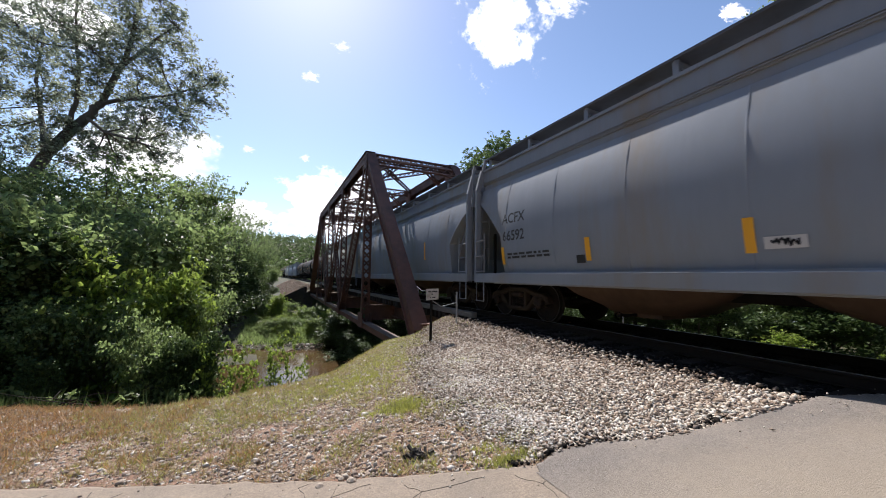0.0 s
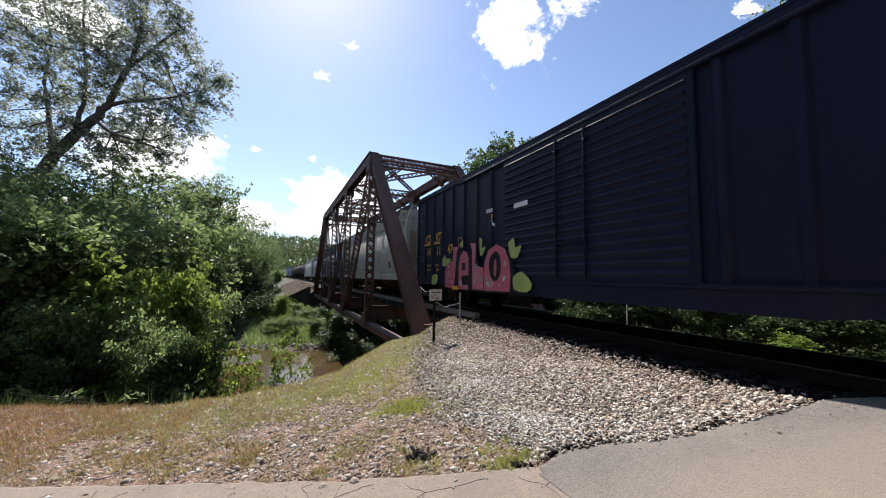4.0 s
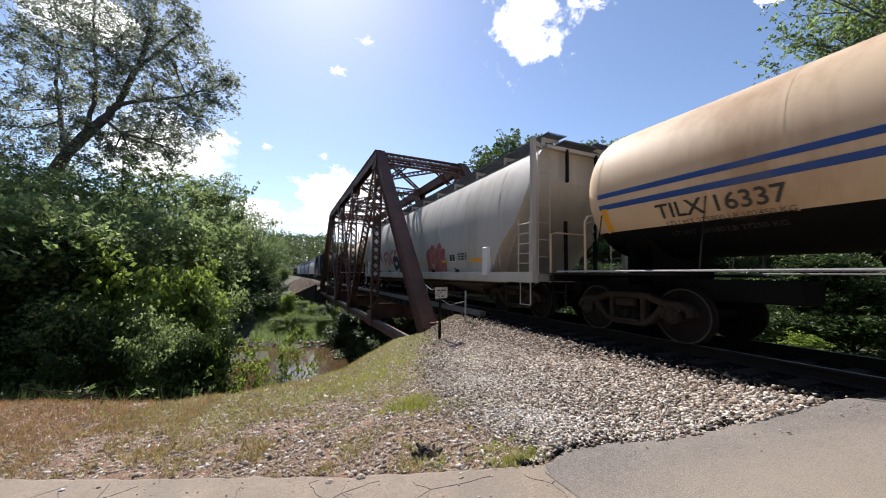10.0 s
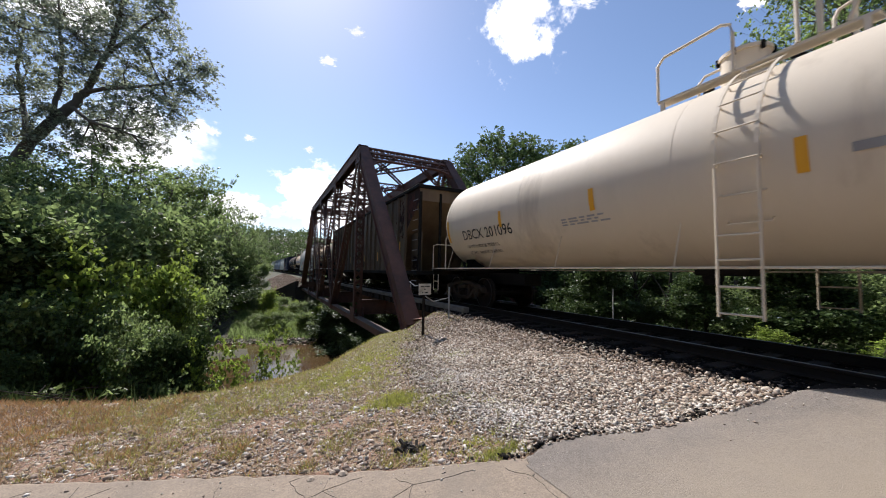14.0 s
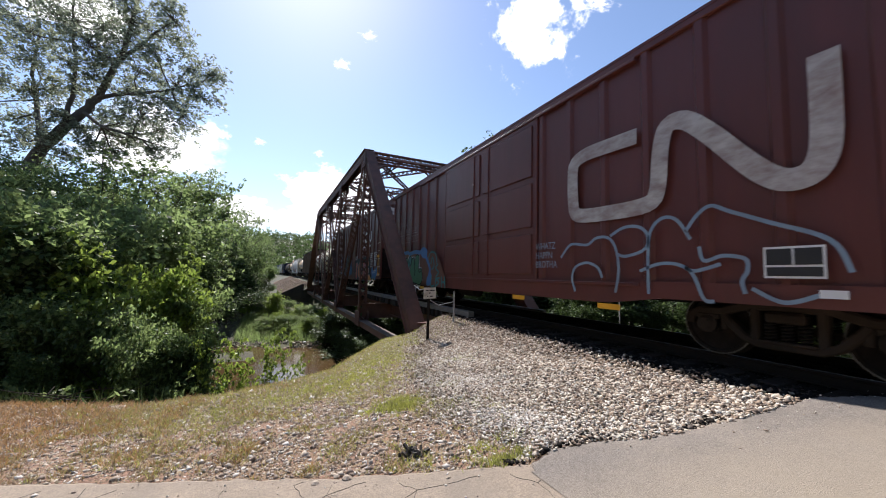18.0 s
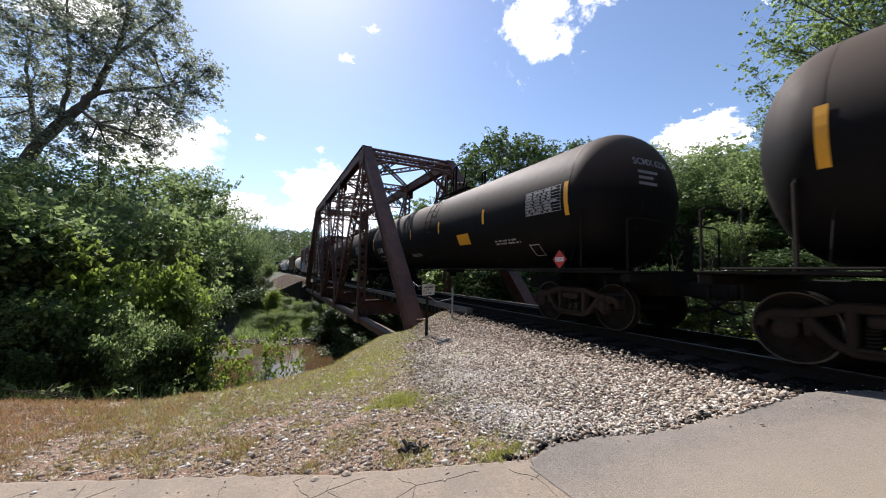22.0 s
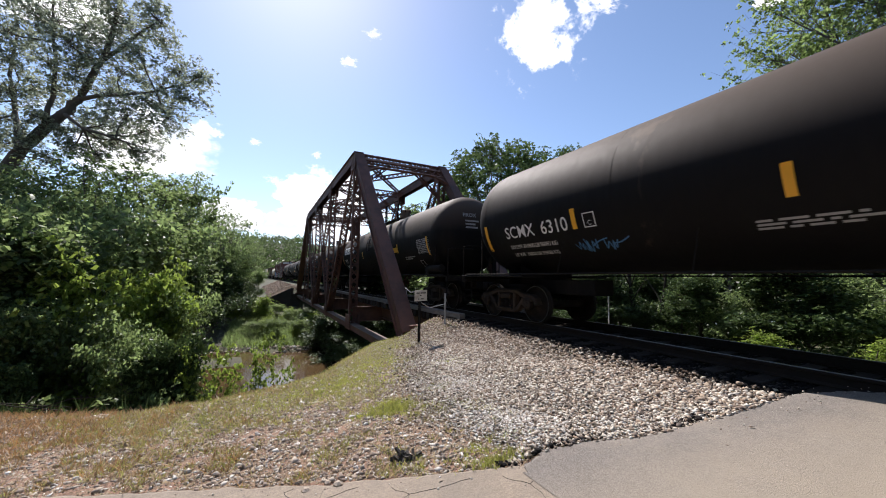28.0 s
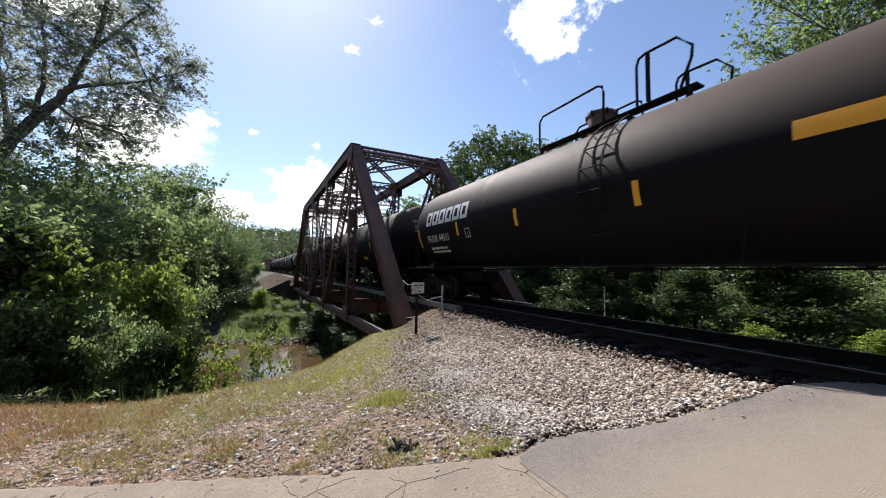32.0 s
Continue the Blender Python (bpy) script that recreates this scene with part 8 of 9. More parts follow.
        for x in (-w + 0.05, w - 0.05, -0.6, 0.6):
            f.bar((x, s * (hl - 0.1), sill - 0.1), (x, s * (hl - 0.1), zt - 0.3), 0.07 if abs(x) < 1 else 0.11, 0.1)
        f.bar((-w, s * (hl - 0.08), zt - 0.07), (w, s * (hl - 0.08), zt - 0.07), 0.12, 0.14)
        f.bar((-w, s * (hl - 0.08), sill - 0.08), (w, s * (hl - 0.08), sill - 0.08), 0.14, 0.16)
        part("end_frame", f, under_black, car)
        part("end_platform", Form().cbox(-w, min(s * hl, s * (hl - 1.3)), sill - 0.16, w, max(s * hl, s * (hl - 1.3)), sill - 0.1, 0.01), under_black, car)
        for x in (-w - 0.06, w + 0.06):
            ladder("ladder", car, x, s * (hl - 0.12), s * (hl - 0.6), sill - 0.6, zt - 0.4, grey_mark if s < 0 else under_black, 9, "y", 0.016, s > 0)
    f = Form().cbox(-0.3, -hl - 0.2, 0.74, 0.3, hl + 0.2, sill - 0.1, 0.02)
    part("centre_sill", f, under_black, car)
    part("floor_sheet", Form().box(-w + 0.05, -hl + 3.4, sill - 0.02, w - 0.05, hl - 3.4, sill + 0.1), body, car)
    for k in range(4):
        y0 = -hl + 4.4 + (length - 8.8) * k / 3
        f = Form().loft([[(-w + 0.1, y0 - 1.1, sill), (w - 0.1, y0 - 1.1, sill), (w - 0.1, y0 + 1.1, sill), (-w + 0.1, y0 + 1.1, sill)],
                         [(-0.9, y0 - 0.4, 0.5), (0.9, y0 - 0.4, 0.5), (0.9, y0 + 0.4, 0.5), (-0.9, y0 + 0.4, 0.5)]])
        part("discharge_bay", f, under_black, car)
    brake_wheel(car, 0.6, -hl + 0.02, 2.6, under_black)
    trucks(car, hl - truck_in)
    couplers(car, hl + 0.2)
    return car, Side(x=-w)


# ---- the cars in order; each with the place of its middle along the track at 0 s ----
TRAIN = []


def add_car(made, lead, trail):
    car, side = made
    TRAIN.append((car, (lead + trail) / 2))
    return car, side, (lead - trail) / 2


def stencils(car, side, y, z, mark, mat, size=0.34, small_mat=None, seed=1, load="", squeeze=1.0):
    write(car, side, mark, y, z, size, mat, "lettering", squeeze, 0.002)
    if load:
        for k, row in enumerate(load.split("|")):
            write(car, side, row, y - 0.04, z - 0.25 - 0.18 * k, 0.15 * squeeze, small_mat or mat, "lettering", 0.9)
    else:
        bars(car, side, y - 0.02, z - 0.25, 1.3, 2, 0.09, small_mat or mat, seed)


# grey hoppers
car, side, hl = add_car(hopper_car("grey covered hopper car with dusty lower sides", 17.1, hop_grey, bay_mat=bay_tan), 26.7, 9.6)
flat_patch(car, side, -hl + 3.6, 1.75, 0.12, 0.7, yellow_mark, "reflective_stripe")
grey_ahead = car
car, side, hl = add_car(hopper_car("grey covered hopper car with black stencils", 17.1, hop_grey, bay_mat=bay_tan), 9.15, -7.94)
write(car, side, "ACFX", hl - 1.4, 2.48, 0.36, black_mark, "lettering", 1.0, 0.006)
write(car, side, "66592", hl - 1.42, 2.03, 0.36, black_mark, "lettering", 1.0, 0.006)
bars(car, side, hl - 1.6, 1.65, 1.9, 2, 0.05, black_mark, 3)
for y in (hl - 1.35, hl - 4.15, hl - 6.72, -hl + 1.6):
    flat_patch(car, side, y, 1.42, 0.12, 0.9 if y == -hl + 1.6 else 0.45, yellow_mark, "reflective_stripe")
flat_patch(car, side, hl - 6.92, 1.46, 0.4, 0.15, pale_spray, "sticker", label="white paper label")
scribble(car, side, hl - 7.0, 1.48, 0.22, 0.11, ink_black, 8, 0.025, 2, lift=0.016)
flat_patch(car, side, hl - 14.16, 1.52, 0.55, 0.36, ink_black, "stencil", 0.005)
boxed_mark(car, side, hl - 14.2, 1.55, 0.34, white_mark)
flat_patch(car, side, hl - 3.9, 1.38, 0.22, 0.16, black_mark, "sticker", 0.008)
car, side, hl = add_car(hopper_car("tan covered hopper car with orange reflective stripes", 17.5, hop_tan, tall_ladder=3.0, bay_mat=bay_tan, seam=seam_rust, mesh_walk=True), -9.23, -26.73)
write(car, side, "AOKX", hl - 1.2, 2.42, 0.36, black_mark, "lettering", 1.0, 0.006)
write(car, side, "206426", hl - 1.05, 2.02, 0.34, black_mark, "lettering", 1.0, 0.006)
bars(car, side, hl - 1.7, 1.78, 1.5, 2, 0.05, black_mark, 5)
bars(car, side, hl - 7.4, 1.55, 0.85, 4, 0.035, grey_mark, 6)
bars(car, side, hl - 11.0, 1.48, 0.65, 3, 0.035, grey_mark, 7)
for y, tall in ((3.4, 0.4), (6.93, 0.42), (10.3, 0.44), (13.7, 0.42), (15.9, 0.85)):
    flat_patch(car, side, hl - y, 1.46, 0.14, tall, yellow_mark, "reflective_stripe", slant=-0.05)
flat_patch(car, side, hl - 14.42, 1.55, 0.46, 0.34, black_mark, "stencil_field", 0.006)
for y_ in (14.46, 14.67):
    boxed_mark(car, side, hl - y_, 1.58, 0.17, grey_mark)
sill_side = Side(x=-1.612)
for y in (6.31, 13.9):
    flat_patch(car, sill_side, hl - y, 1.06, 0.42, 0.1, yellow_mark, "reflective_stripe", 0.003, nv=1)
for y, wide, rows in ((5.1, 0.7, 1), (7.65, 1.9, 2), (11.0, 1.1, 2), (12.36, 1.5, 3)):
    bars(car, sill_side, hl - y, 1.14, wide, rows, 0.03, grey_mark, int(y * 10))
flat_patch(car, sill_side, hl - 15.6, 1.0, 0.1, 0.14, black_mark, "sill_slot", 0.003, nv=1)

blue_haze_pale = paint("faded_blue_chalk", (0.07, 0.09, 0.14), (0.04, 0.05, 0.08), 0.5, 0.7)
# blue boxcar with pink and green graffiti
car, side, hl = add_car(box_car("dark blue boxcar with pink and green graffiti", 16.9, box_blue, zt=4.45, door_y=-0.6, door_w=4.9, high=False), -28.08, -45.0)
write(car, side, "CS", hl - 1.12, 2.45, 0.46, yellow_mark, "lettering", 0.9, 0.006)
write(car, side, "XT", hl - 2.05, 2.45, 0.46, yellow_mark, "lettering", 0.9, 0.006)
for y in (hl - 1.1, hl - 2.03):
    flat_patch(car, side, y, 2.33, 0.58, 0.08, yellow_mark, "lettering_rule", 0.062, nv=1)
for k, row in enumerate(("14", "11", "47")):
    write(car, side, row, hl - 1.2 - 0.98 * k, 1.92, 0.46, yellow_mark, "lettering", 0.9, 0.006)
for row, y, z in (("LD LMT", 1.23, 1.49), ("LT WT", 1.23, 1.32), ("161200", 2.06, 1.49), ("56800", 2.15, 1.32)):
    write(car, Side(x=-1.55), row, hl - y, z, 0.125, yellow_mark, "lettering", 0.95, 0.002)
lifted = Side(x=-1.615)
sprayed(car, lifted, hl, ((3.9, 0.7), (3.95, 1.66), (4.08, 1.95), (4.46, 2.0), (4.94, 1.84), (5.23, 1.81), (5.5, 1.43), (5.71, 1.42), (5.88, 1.73), (6.45, 2.02), (7.0, 1.7), (7.2, 0.74), (4.87, 0.7)), ink_black, 0.002, 2)
for pts in (((3.12, 0.74), (3.11, 1.31), (3.26, 1.57), (3.69, 1.65), (3.76, 1.97), (3.67, 2.11), (4.18, 2.1), (4.01, 1.94), (3.94, 1.44), (3.84, 0.71)),
            ((4.16, 0.7), (4.16, 1.43), (4.24, 1.75), (4.45, 1.93), (4.69, 1.9), (4.82, 1.73), (4.84, 1.41), (4.82, 1.15), (4.39, 1.14), (4.36, 0.85), (4.82, 0.84), (4.83, 0.71)),
            ((5.08, 0.73), (5.06, 1.33), (5.05, 1.92), (4.94, 2.15), (5.27, 2.12), (5.27, 1.8), (5.19, 1.45), (5.45, 1.42), (5.71, 1.37), (5.72, 0.72)),
            ((5.77, 0.72), (5.73, 1.21), (5.8, 1.58), (6.01, 1.87), (6.4, 2.0), (6.8, 1.85), (7.0, 1.5), (7.05, 1.1), (7.0, 0.73))):
    sprayed(car, lifted, hl, pts, pink_spray, 0.006, 1)
sprayed(car, lifted, hl, ((4.41, 1.56), (4.64, 1.55), (4.63, 1.32), (4.4, 1.3)), ink_black, 0.01, 1)
sprayed(car, lifted, hl, ((6.02, 1.43), (6.1, 1.66), (6.35, 1.81), (6.55, 1.68), (6.62, 1.4), (6.55, 1.12), (6.32, 0.99), (6.1, 1.15)), ink_black, 0.01)
sprayed(car, lifted, hl, ((6.28, 1.2), (6.3, 1.5), (6.38, 1.6), (6.42, 1.4), (6.38, 1.12)), pink_spray, 0.014)
for a, z, r in ((3.42, 1.19, 0.13), (3.3, 0.98, 0.08), (5.3, 1.14, 0.13), (6.16, 0.92, 0.11)):
    spiral(car, lifted, hl - a, z, r, pale_spray, 0.014)
for k, (a, z) in enumerate(((3.6, 0.9), (3.75, 1.1), (4.25, 0.82), (4.7, 0.78), (5.15, 0.9), (5.5, 0.95), (5.6, 0.8), (5.86, 1.0), (5.9, 0.82), (6.5, 0.85), (6.7, 1.0), (5.2, 1.35), (3.35, 1.4), (6.75, 1.4))):
    blobs(car, lifted, hl - a, z, 0.09 + 0.04 * (k % 3), 0.09 + 0.04 * (k % 3), 1, (pale_spray, grey_mark)[k % 2], 20 + k, lift=0.012)
for pts in (((2.89, 1.75), (3.11, 1.9), (3.18, 1.74), (3.57, 1.73), (3.5, 1.62), (3.15, 1.48), (2.88, 1.49)), ((5.48, 2.27), (5.63, 2.21), (5.64, 1.95), (5.85, 1.99), (5.7, 1.78), (5.54, 1.74)), ((1.97, 1.15), (2.34, 1.21), (2.49, 1.06), (2.34, 0.83), (1.91, 0.82)), ((4.25, 2.2), (4.45, 2.3), (4.46, 2.08), (4.3, 2.05)),
            ((6.95, 2.0), (7.2, 2.1), (7.25, 1.85), (7.5, 1.9), (7.35, 1.6), (7.05, 1.62)), ((7.15, 1.1), (7.5, 1.25), (7.9, 0.95), (7.7, 0.75), (7.2, 0.8))):
    sprayed(car, lifted, hl, pts, green_spray, 0.009, 2)
flat_patch(car, lifted, hl - 5.88, 2.93, 0.33, 0.11, pale_spray, "sticker", 0.014, nv=1)
sprayed(car, lifted, hl, ((6.14, 2.8), (6.22, 2.62), (6.34, 2.56), (6.3, 2.5), (6.18, 2.56)), white_mark, 0.012, 1)
flat_patch(car, lifted, hl - 6.15, 2.76, 0.06, 0.12, yellow_mark, "sticker", 0.014, nv=1)
for y, z in ((hl - 7.2, 2.85),):
    flat_patch(car, lifted, y, z, 0.55, 0.12, white_mark, "sticker", nv=1)
boxed_mark(car, lifted, hl - 4.12, 2.13, 0.24, yellow_mark)
flat_patch(car, lifted, hl - 3.75, 0.68, 0.4, 0.12, yellow_mark, "reflective_stripe", 0.02, nv=1)
for k, z in enumerate((1.62, 1.78, 3.35, 3.62, 3.85)):
    scribble(car, Side(x=-1.552), hl - 0.36, z, 0.55, 0.24, blue_haze_pale, 18 + k, 0.035, 6)

# dusty black tank
car, side, hl = add_car(tank_car("dusty black tank car with rust and white stencils", 8.06, tank_rusty, head=0.78), -46.97, -63.1)
stencils(car, side, hl - 0.98, 2.28, "UTLX 668173", white_mark, 0.36, yellow_mark, 14)
flat_patch(car, side, hl - 5.5, 2.5, 1.1, 0.2, white_mark, "maker_mark", slant=0.05, label="plain white maker's mark")
bars(car, side, hl - 6.3, 2.0, 0.5, 4, 0.07, yellow_mark, 15)
flat_patch(car, side, hl - 11.28, 1.86, 0.78, 0.26, yellow_mark, "sticker", label="yellow emergency notice")
bars(car, side, hl - 11.33, 2.0, 0.65, 2, 0.06, black_mark, 16, "notice_print")
bars(car, side, hl - 12.7, 1.85, 1.0, 2, 0.07, yellow_mark, 17)
boxed_mark(car, side, hl - 14.03, 1.85, 0.36, white_mark)
hazard_panel(car, side, hl - 14.76, 2.35, 1.25, 0.6, 18)
flat_patch(car, side, hl - 14.7, 1.48, 0.22, 0.22, white_mark, "sticker")
placard(car, side, hl - 15.3, 1.3, 0.34, white_mark)
placard(car, side, hl - 15.9, 1.5, 0.34, white_mark)

cream_fresh = paint("fresh_cream_paint", (0.74, 0.63, 0.45), (0.6, 0.5, 0.34), 0.2, 0.45, 0.94)


# cream tank with blue stripes
def cream(label, lead, trail, tops, at, mark=""):
    car, side, hl = add_car(tank_car(label, (lead - trail) / 2, tank_cream, r=1.35, c=2.82, belly=tank_black, belly_z=1.98, rail_mat=tank_cream, ladder_mat=tank_cream, stripes=False, head=0.66, top=tops, mark=mark), lead, trail)
    for z, tall in ((2.62, 0.09), (2.40, 0.10)):
        flat_patch(car, side, hl + 0.02, z, 2 * hl + 0.04, tall, blue_mark, "stripe", 0.004, nv=3)
    for y in (hl - 0.02, *[hl - v for v in at], -hl + 0.14):
        flat_patch(car, side, y, 1.98, 0.13, 0.5, yellow_mark, "reflective_stripe", 0.008)
    return car, side, hl


car, side, hl = cream("cream tank car with blue stripes and black belly", -66.1, -77.86, (1.05, -2.5, 1.95, 0.0, 0.3), (2.27, 4.48, 7.75, 9.78), "SHPX 206219")
write(car, side, "SHPX 206219", hl - 1.36, 2.03, 0.33, black_mark, "lettering", 0.95, 0.012)
for k, row in enumerate(("LD LMT 224300 LB 101750 KG", "LT WT  51700 LB  27550 KG")):
    write(car, side, row, hl - 1.48, 1.79 - 0.16 * k, 0.125, white_mark)
f = Form()
stroke(f, side, [(hl - 6.24 + 0.11 * math.cos(k * 0.3927), 1.6 + 0.11 * math.sin(k * 0.3927)) for k in range(17)], 0.02, 0.012)
part("maker_mark", f, grey_mark, car)
flat_patch(car, side, hl - 6.18, 1.57, 0.12, 0.06, grey_mark, "maker_mark", 0.012)
flat_patch(car, side, hl - 7.95, 1.93, 1.75, 1.6, cream_fresh, "repainted_field", 0.003, label="paler repainted field", nv=10)
write(car, side, "VENT BEFORE UNLOADING", hl - 5.4, 2.14, 0.115, black_mark, "lettering", 1.0, 0.006)
write(car, side, "LIMESTONE SLURRY", hl - 7.98, 2.12, 0.185, black_mark, "lettering", 1.0, 0.006)
write(car, side, "NO PRESSURE RELIEF DEVICE", hl - 8.05, 2.0, 0.085, black_mark)
hazard_panel(car, side, hl - 8.0, 1.52, 1.3, 0.3, 23)
boxed_mark(car, side, hl - 6.7, 1.5, 0.28, white_mark)
flat_patch(car, side, hl - 0.7, 1.3, 0.3, 0.22, white_mark, "sticker")

# pale hopper with red and black graffiti
car, side, hl = add_car(hopper_car("pale grey covered hopper car with red graffiti", 19.7, hop_pale, w=1.6, mesh_walk=True, bays=4, truck_in=1.6, tall_ladder=2.5, bay_mat=bay_pale, plate=0.0, zt=4.35, bulge=(2.72, 3.1), walk=(0.54, 1.1), piped=True, cut=((0.2, 3.5), (0.39, 3.06), (0.77, 2.48), (1.26, 2.09), (1.75, 1.6), (2.1, 1.1)), post_top=4.52, end_hut=True), -79.98, -99.67)
write(car, side, "CEFX", hl - 2.4, 2.85, 0.36, black_mark, "lettering", 1.0, 0.008)
write(car, side, "76596", hl - 2.32, 2.36, 0.36, black_mark, "lettering", 1.0, 0.008)
write(car, side, "LD LMT 219300", hl - 2.32, 1.95, 0.15, black_mark)
write(car, side, "LT WT    66700", hl - 2.32, 1.76, 0.15, black_mark)
flat_patch(car, side, hl - 1.75, 1.5, 1.0, 0.12, yellow_mark, "reflective_stripe")
flat_patch(car, side, hl - 1.75, 1.65, 0.28, 0.42, white_mark, "sticker", 0.008)
sprayed(car, side, hl, ((9.16, 1.83), (8.96, 1.97), (9.21, 2.19), (9.7, 2.15), (10.21, 2.18), (10.24, 1.9), (9.9, 1.86)), grey_spray, 0.003)
for pts, w_ in ((((4.35, 2.3), (4.71, 2.3), (4.91, 2.03), (5.11, 1.83)), 0.16), (((4.3, 1.95), (4.6, 2.15), (5.0, 1.9)), 0.14), (((6.24, 2.32), (5.9, 2.3), (5.55, 2.23), (5.75, 1.9), (5.97, 1.58)), 0.15), (((5.7, 1.9), (6.2, 1.98)), 0.13),
                (((6.35, 2.37), (6.54, 1.8), (6.78, 1.66), (6.91, 1.76), (6.78, 2.32)), 0.15), (((7.46, 2.36), (7.15, 2.33), (7.01, 2.08), (7.2, 1.81), (7.53, 1.76)), 0.15), (((7.7, 2.42), (7.8, 2.1), (7.94, 1.76)), 0.16), (((8.22, 2.44), (7.81, 2.1), (8.37, 1.82)), 0.15), (((8.71, 2.4), (8.84, 2.0)), 0.16)):
    f = Form()
    stroke(f, side, curve_through([(hl - a, z) for a, z in pts], 4), w_ * 1.35, 0.004 + 0.0004 * len(pts))
    part("graffiti", f, old_spray, car)
for pts, w_ in ((((7.6, 1.83), (7.74, 1.96), (8.0, 1.85), (8.19, 1.92), (8.4, 1.81), (8.51, 1.63), (8.33, 1.42)), 0.2), (((7.7, 1.82), (7.8, 1.53), (8.04, 1.43), (8.25, 1.51)), 0.2), (((8.78, 1.83), (9.15, 1.81), (9.24, 1.59), (9.05, 1.36), (8.77, 1.42), (8.59, 1.63), (8.78, 1.83)), 0.24),
                (((9.8, 1.85), (9.55, 1.76), (9.59, 1.46), (9.82, 1.3), (10.01, 1.37)), 0.2), (((9.59, 1.61), (9.87, 1.59)), 0.16), (((9.94, 1.34), (9.91, 1.66), (9.88, 1.87), (10.1, 1.85), (10.32, 1.33)), 0.22), (((10.63, 1.38), (10.5, 1.45), (10.33, 1.7), (10.2, 1.86)), 0.22)):
    f = Form()
    stroke(f, side, curve_through([(hl - a, z) for a, z in pts], 4), w_ * 1.3, 0.01 + 0.0006 * len(pts))
    part("graffiti", f, ink_black, car)
for k in range(7):
    part("latch", Form().cbox(-1.66, hl - 2.75 - 2.15 * k - 0.09, 1.2, -1.6, hl - 2.75 - 2.15 * k + 0.09, 1.27, 0.01).bar((-1.64, hl - 2.85 - 2.15 * k, 1.26), (-1.66, hl - 2.6 - 2.15 * k, 1.32), 0.03, 0.03), under_black, car)
block_piece(car, side, hl - 12.62, 1.2, 1.85, 0.85, 4, (old_spray,), 9, red_spray, faded_red, 0.01, True)
block_piece(car, side, hl - 13.0, 1.6, 1.2, 0.6, 3, (old_spray,), 5, red_spray, faded_red, 0.004, True)
part("equipment_box", Form().cbox(-1.68, -hl + 2.0, 1.1, -1.5, -hl + 2.28, 1.92, 0.02), white_mark, car, "white equipment box")
flat_patch(car, side, hl - 14.9, 1.55, 0.5, 0.3, white_mark, "stencil_frame", 0.016, nv=2)
for y_ in (hl - 14.93, hl - 15.16):
    flat_patch(car, side, y_, 1.58, 0.2, 0.24, black_mark, "stencil_field", 0.02, nv=2)
bars(car, side, hl - 15.6, 1.78, 0.75, 3, 0.05, black_mark, 38)
flat_patch(car, side, hl - 16.45, 1.52, 0.9, 0.1, yellow_mark, "reflective_stripe", 0.02)
for y in (hl - 6.1, hl - 9.5, hl - 11.85, hl - 14.2):
    flat_patch(car, side, y, 1.54, 0.45, 0.1, yellow_mark, "reflective_stripe", 0.03)

car, side, hl = cream("cream tank car with pale blue stripe and black belly", -101.39, -112.86, (-0.3, -2.3, 1.1, -1.5, 0.36), (4.15, 7.3))
write(car, side, "TILX 16337", hl - 1.1, 2.1, 0.36, black_mark, "lettering", 1.0, 0.006)
write(car, side, "LD LMT 225900 LB 102450 KG", hl - 1.2, 1.97, 0.13, black_mark)
write(car, side, "LT WT  60100 LB 27250 KG", hl - 1.2, 1.82, 0.13, black_mark)
scribble(car, side, hl - 7.75, 2.78, 2.2, 0.55, pale_spray, 33, 0.09, 4)
flat_patch(car, side, hl - 7.78, 2.24, 1.75, 0.17, white_mark, "sticker", 0.007, label="pale patch with lettering")
write(car, side, "LIMESTONE SLURRY", hl - 7.83, 2.27, 0.18, black_mark, "lettering", 1.0, 0.004)
write(car, side, "NO PRESSURE RELIEF DEVICE", hl - 7.9, 2.13, 0.1, black_mark)
bars(car, side, hl - 4.3, 2.2, 0.7, 5, 0.035, grey_mark, 34)
bars(car, side, hl - 8.8, 2.02, 1.6, 2, 0.05, grey_mark, 36)
flat_patch(car, side, hl - 9.6, 1.88, 0.42, 0.26, ink_black, "stencil_field", 0.006)
for y_ in (9.62, 9.82):
    boxed_mark(car, side, hl - y_, 1.91, 0.17, grey_mark)
bars(car, side, hl - 10.3, 2.4, 0.9, 4, 0.05, black_mark, 35)

# open brown hopper
car, side, hl = add_car(coal_car("rusty brown open hopper car with ribbed sides", 20.6, coal_brown), -115.46, -136.1)
flat_patch(car, side, hl - 2.72, 1.25, 1.66, 1.15, ink_black, "painted_panel", 0.014, nv=1)
lifted = Side(x=-1.568)
for row, y, z, sz in (("CM", 2.96, 2.13, 0.38), ("FX", 3.65, 2.13, 0.38), ("7 0", 2.84, 1.8, 0.38), ("5 5", 3.7, 1.8, 0.38), ("LD LMT", 2.84, 1.53, 0.13), ("195100", 3.85, 1.53, 0.13), ("LT WT", 2.84, 1.36, 0.13), ("77900", 3.9, 1.36, 0.13)):
    write(car, lifted, row, hl - y, z, sz, white_mark, "lettering", 0.9, 0.0)
for y, h_ in ((hl - 2.05, 0.7), (hl - 4.75, 0.55), (hl - 7.8, 0.45), (hl - 9.64, 0.55), (hl - 11.9, 0.4), (hl - 14.73, 0.45), (hl - 18.3, 0.8)):
    flat_patch(car, lifted, y, 1.62, 0.12, h_, yellow_mark, "reflective_stripe", nv=1)


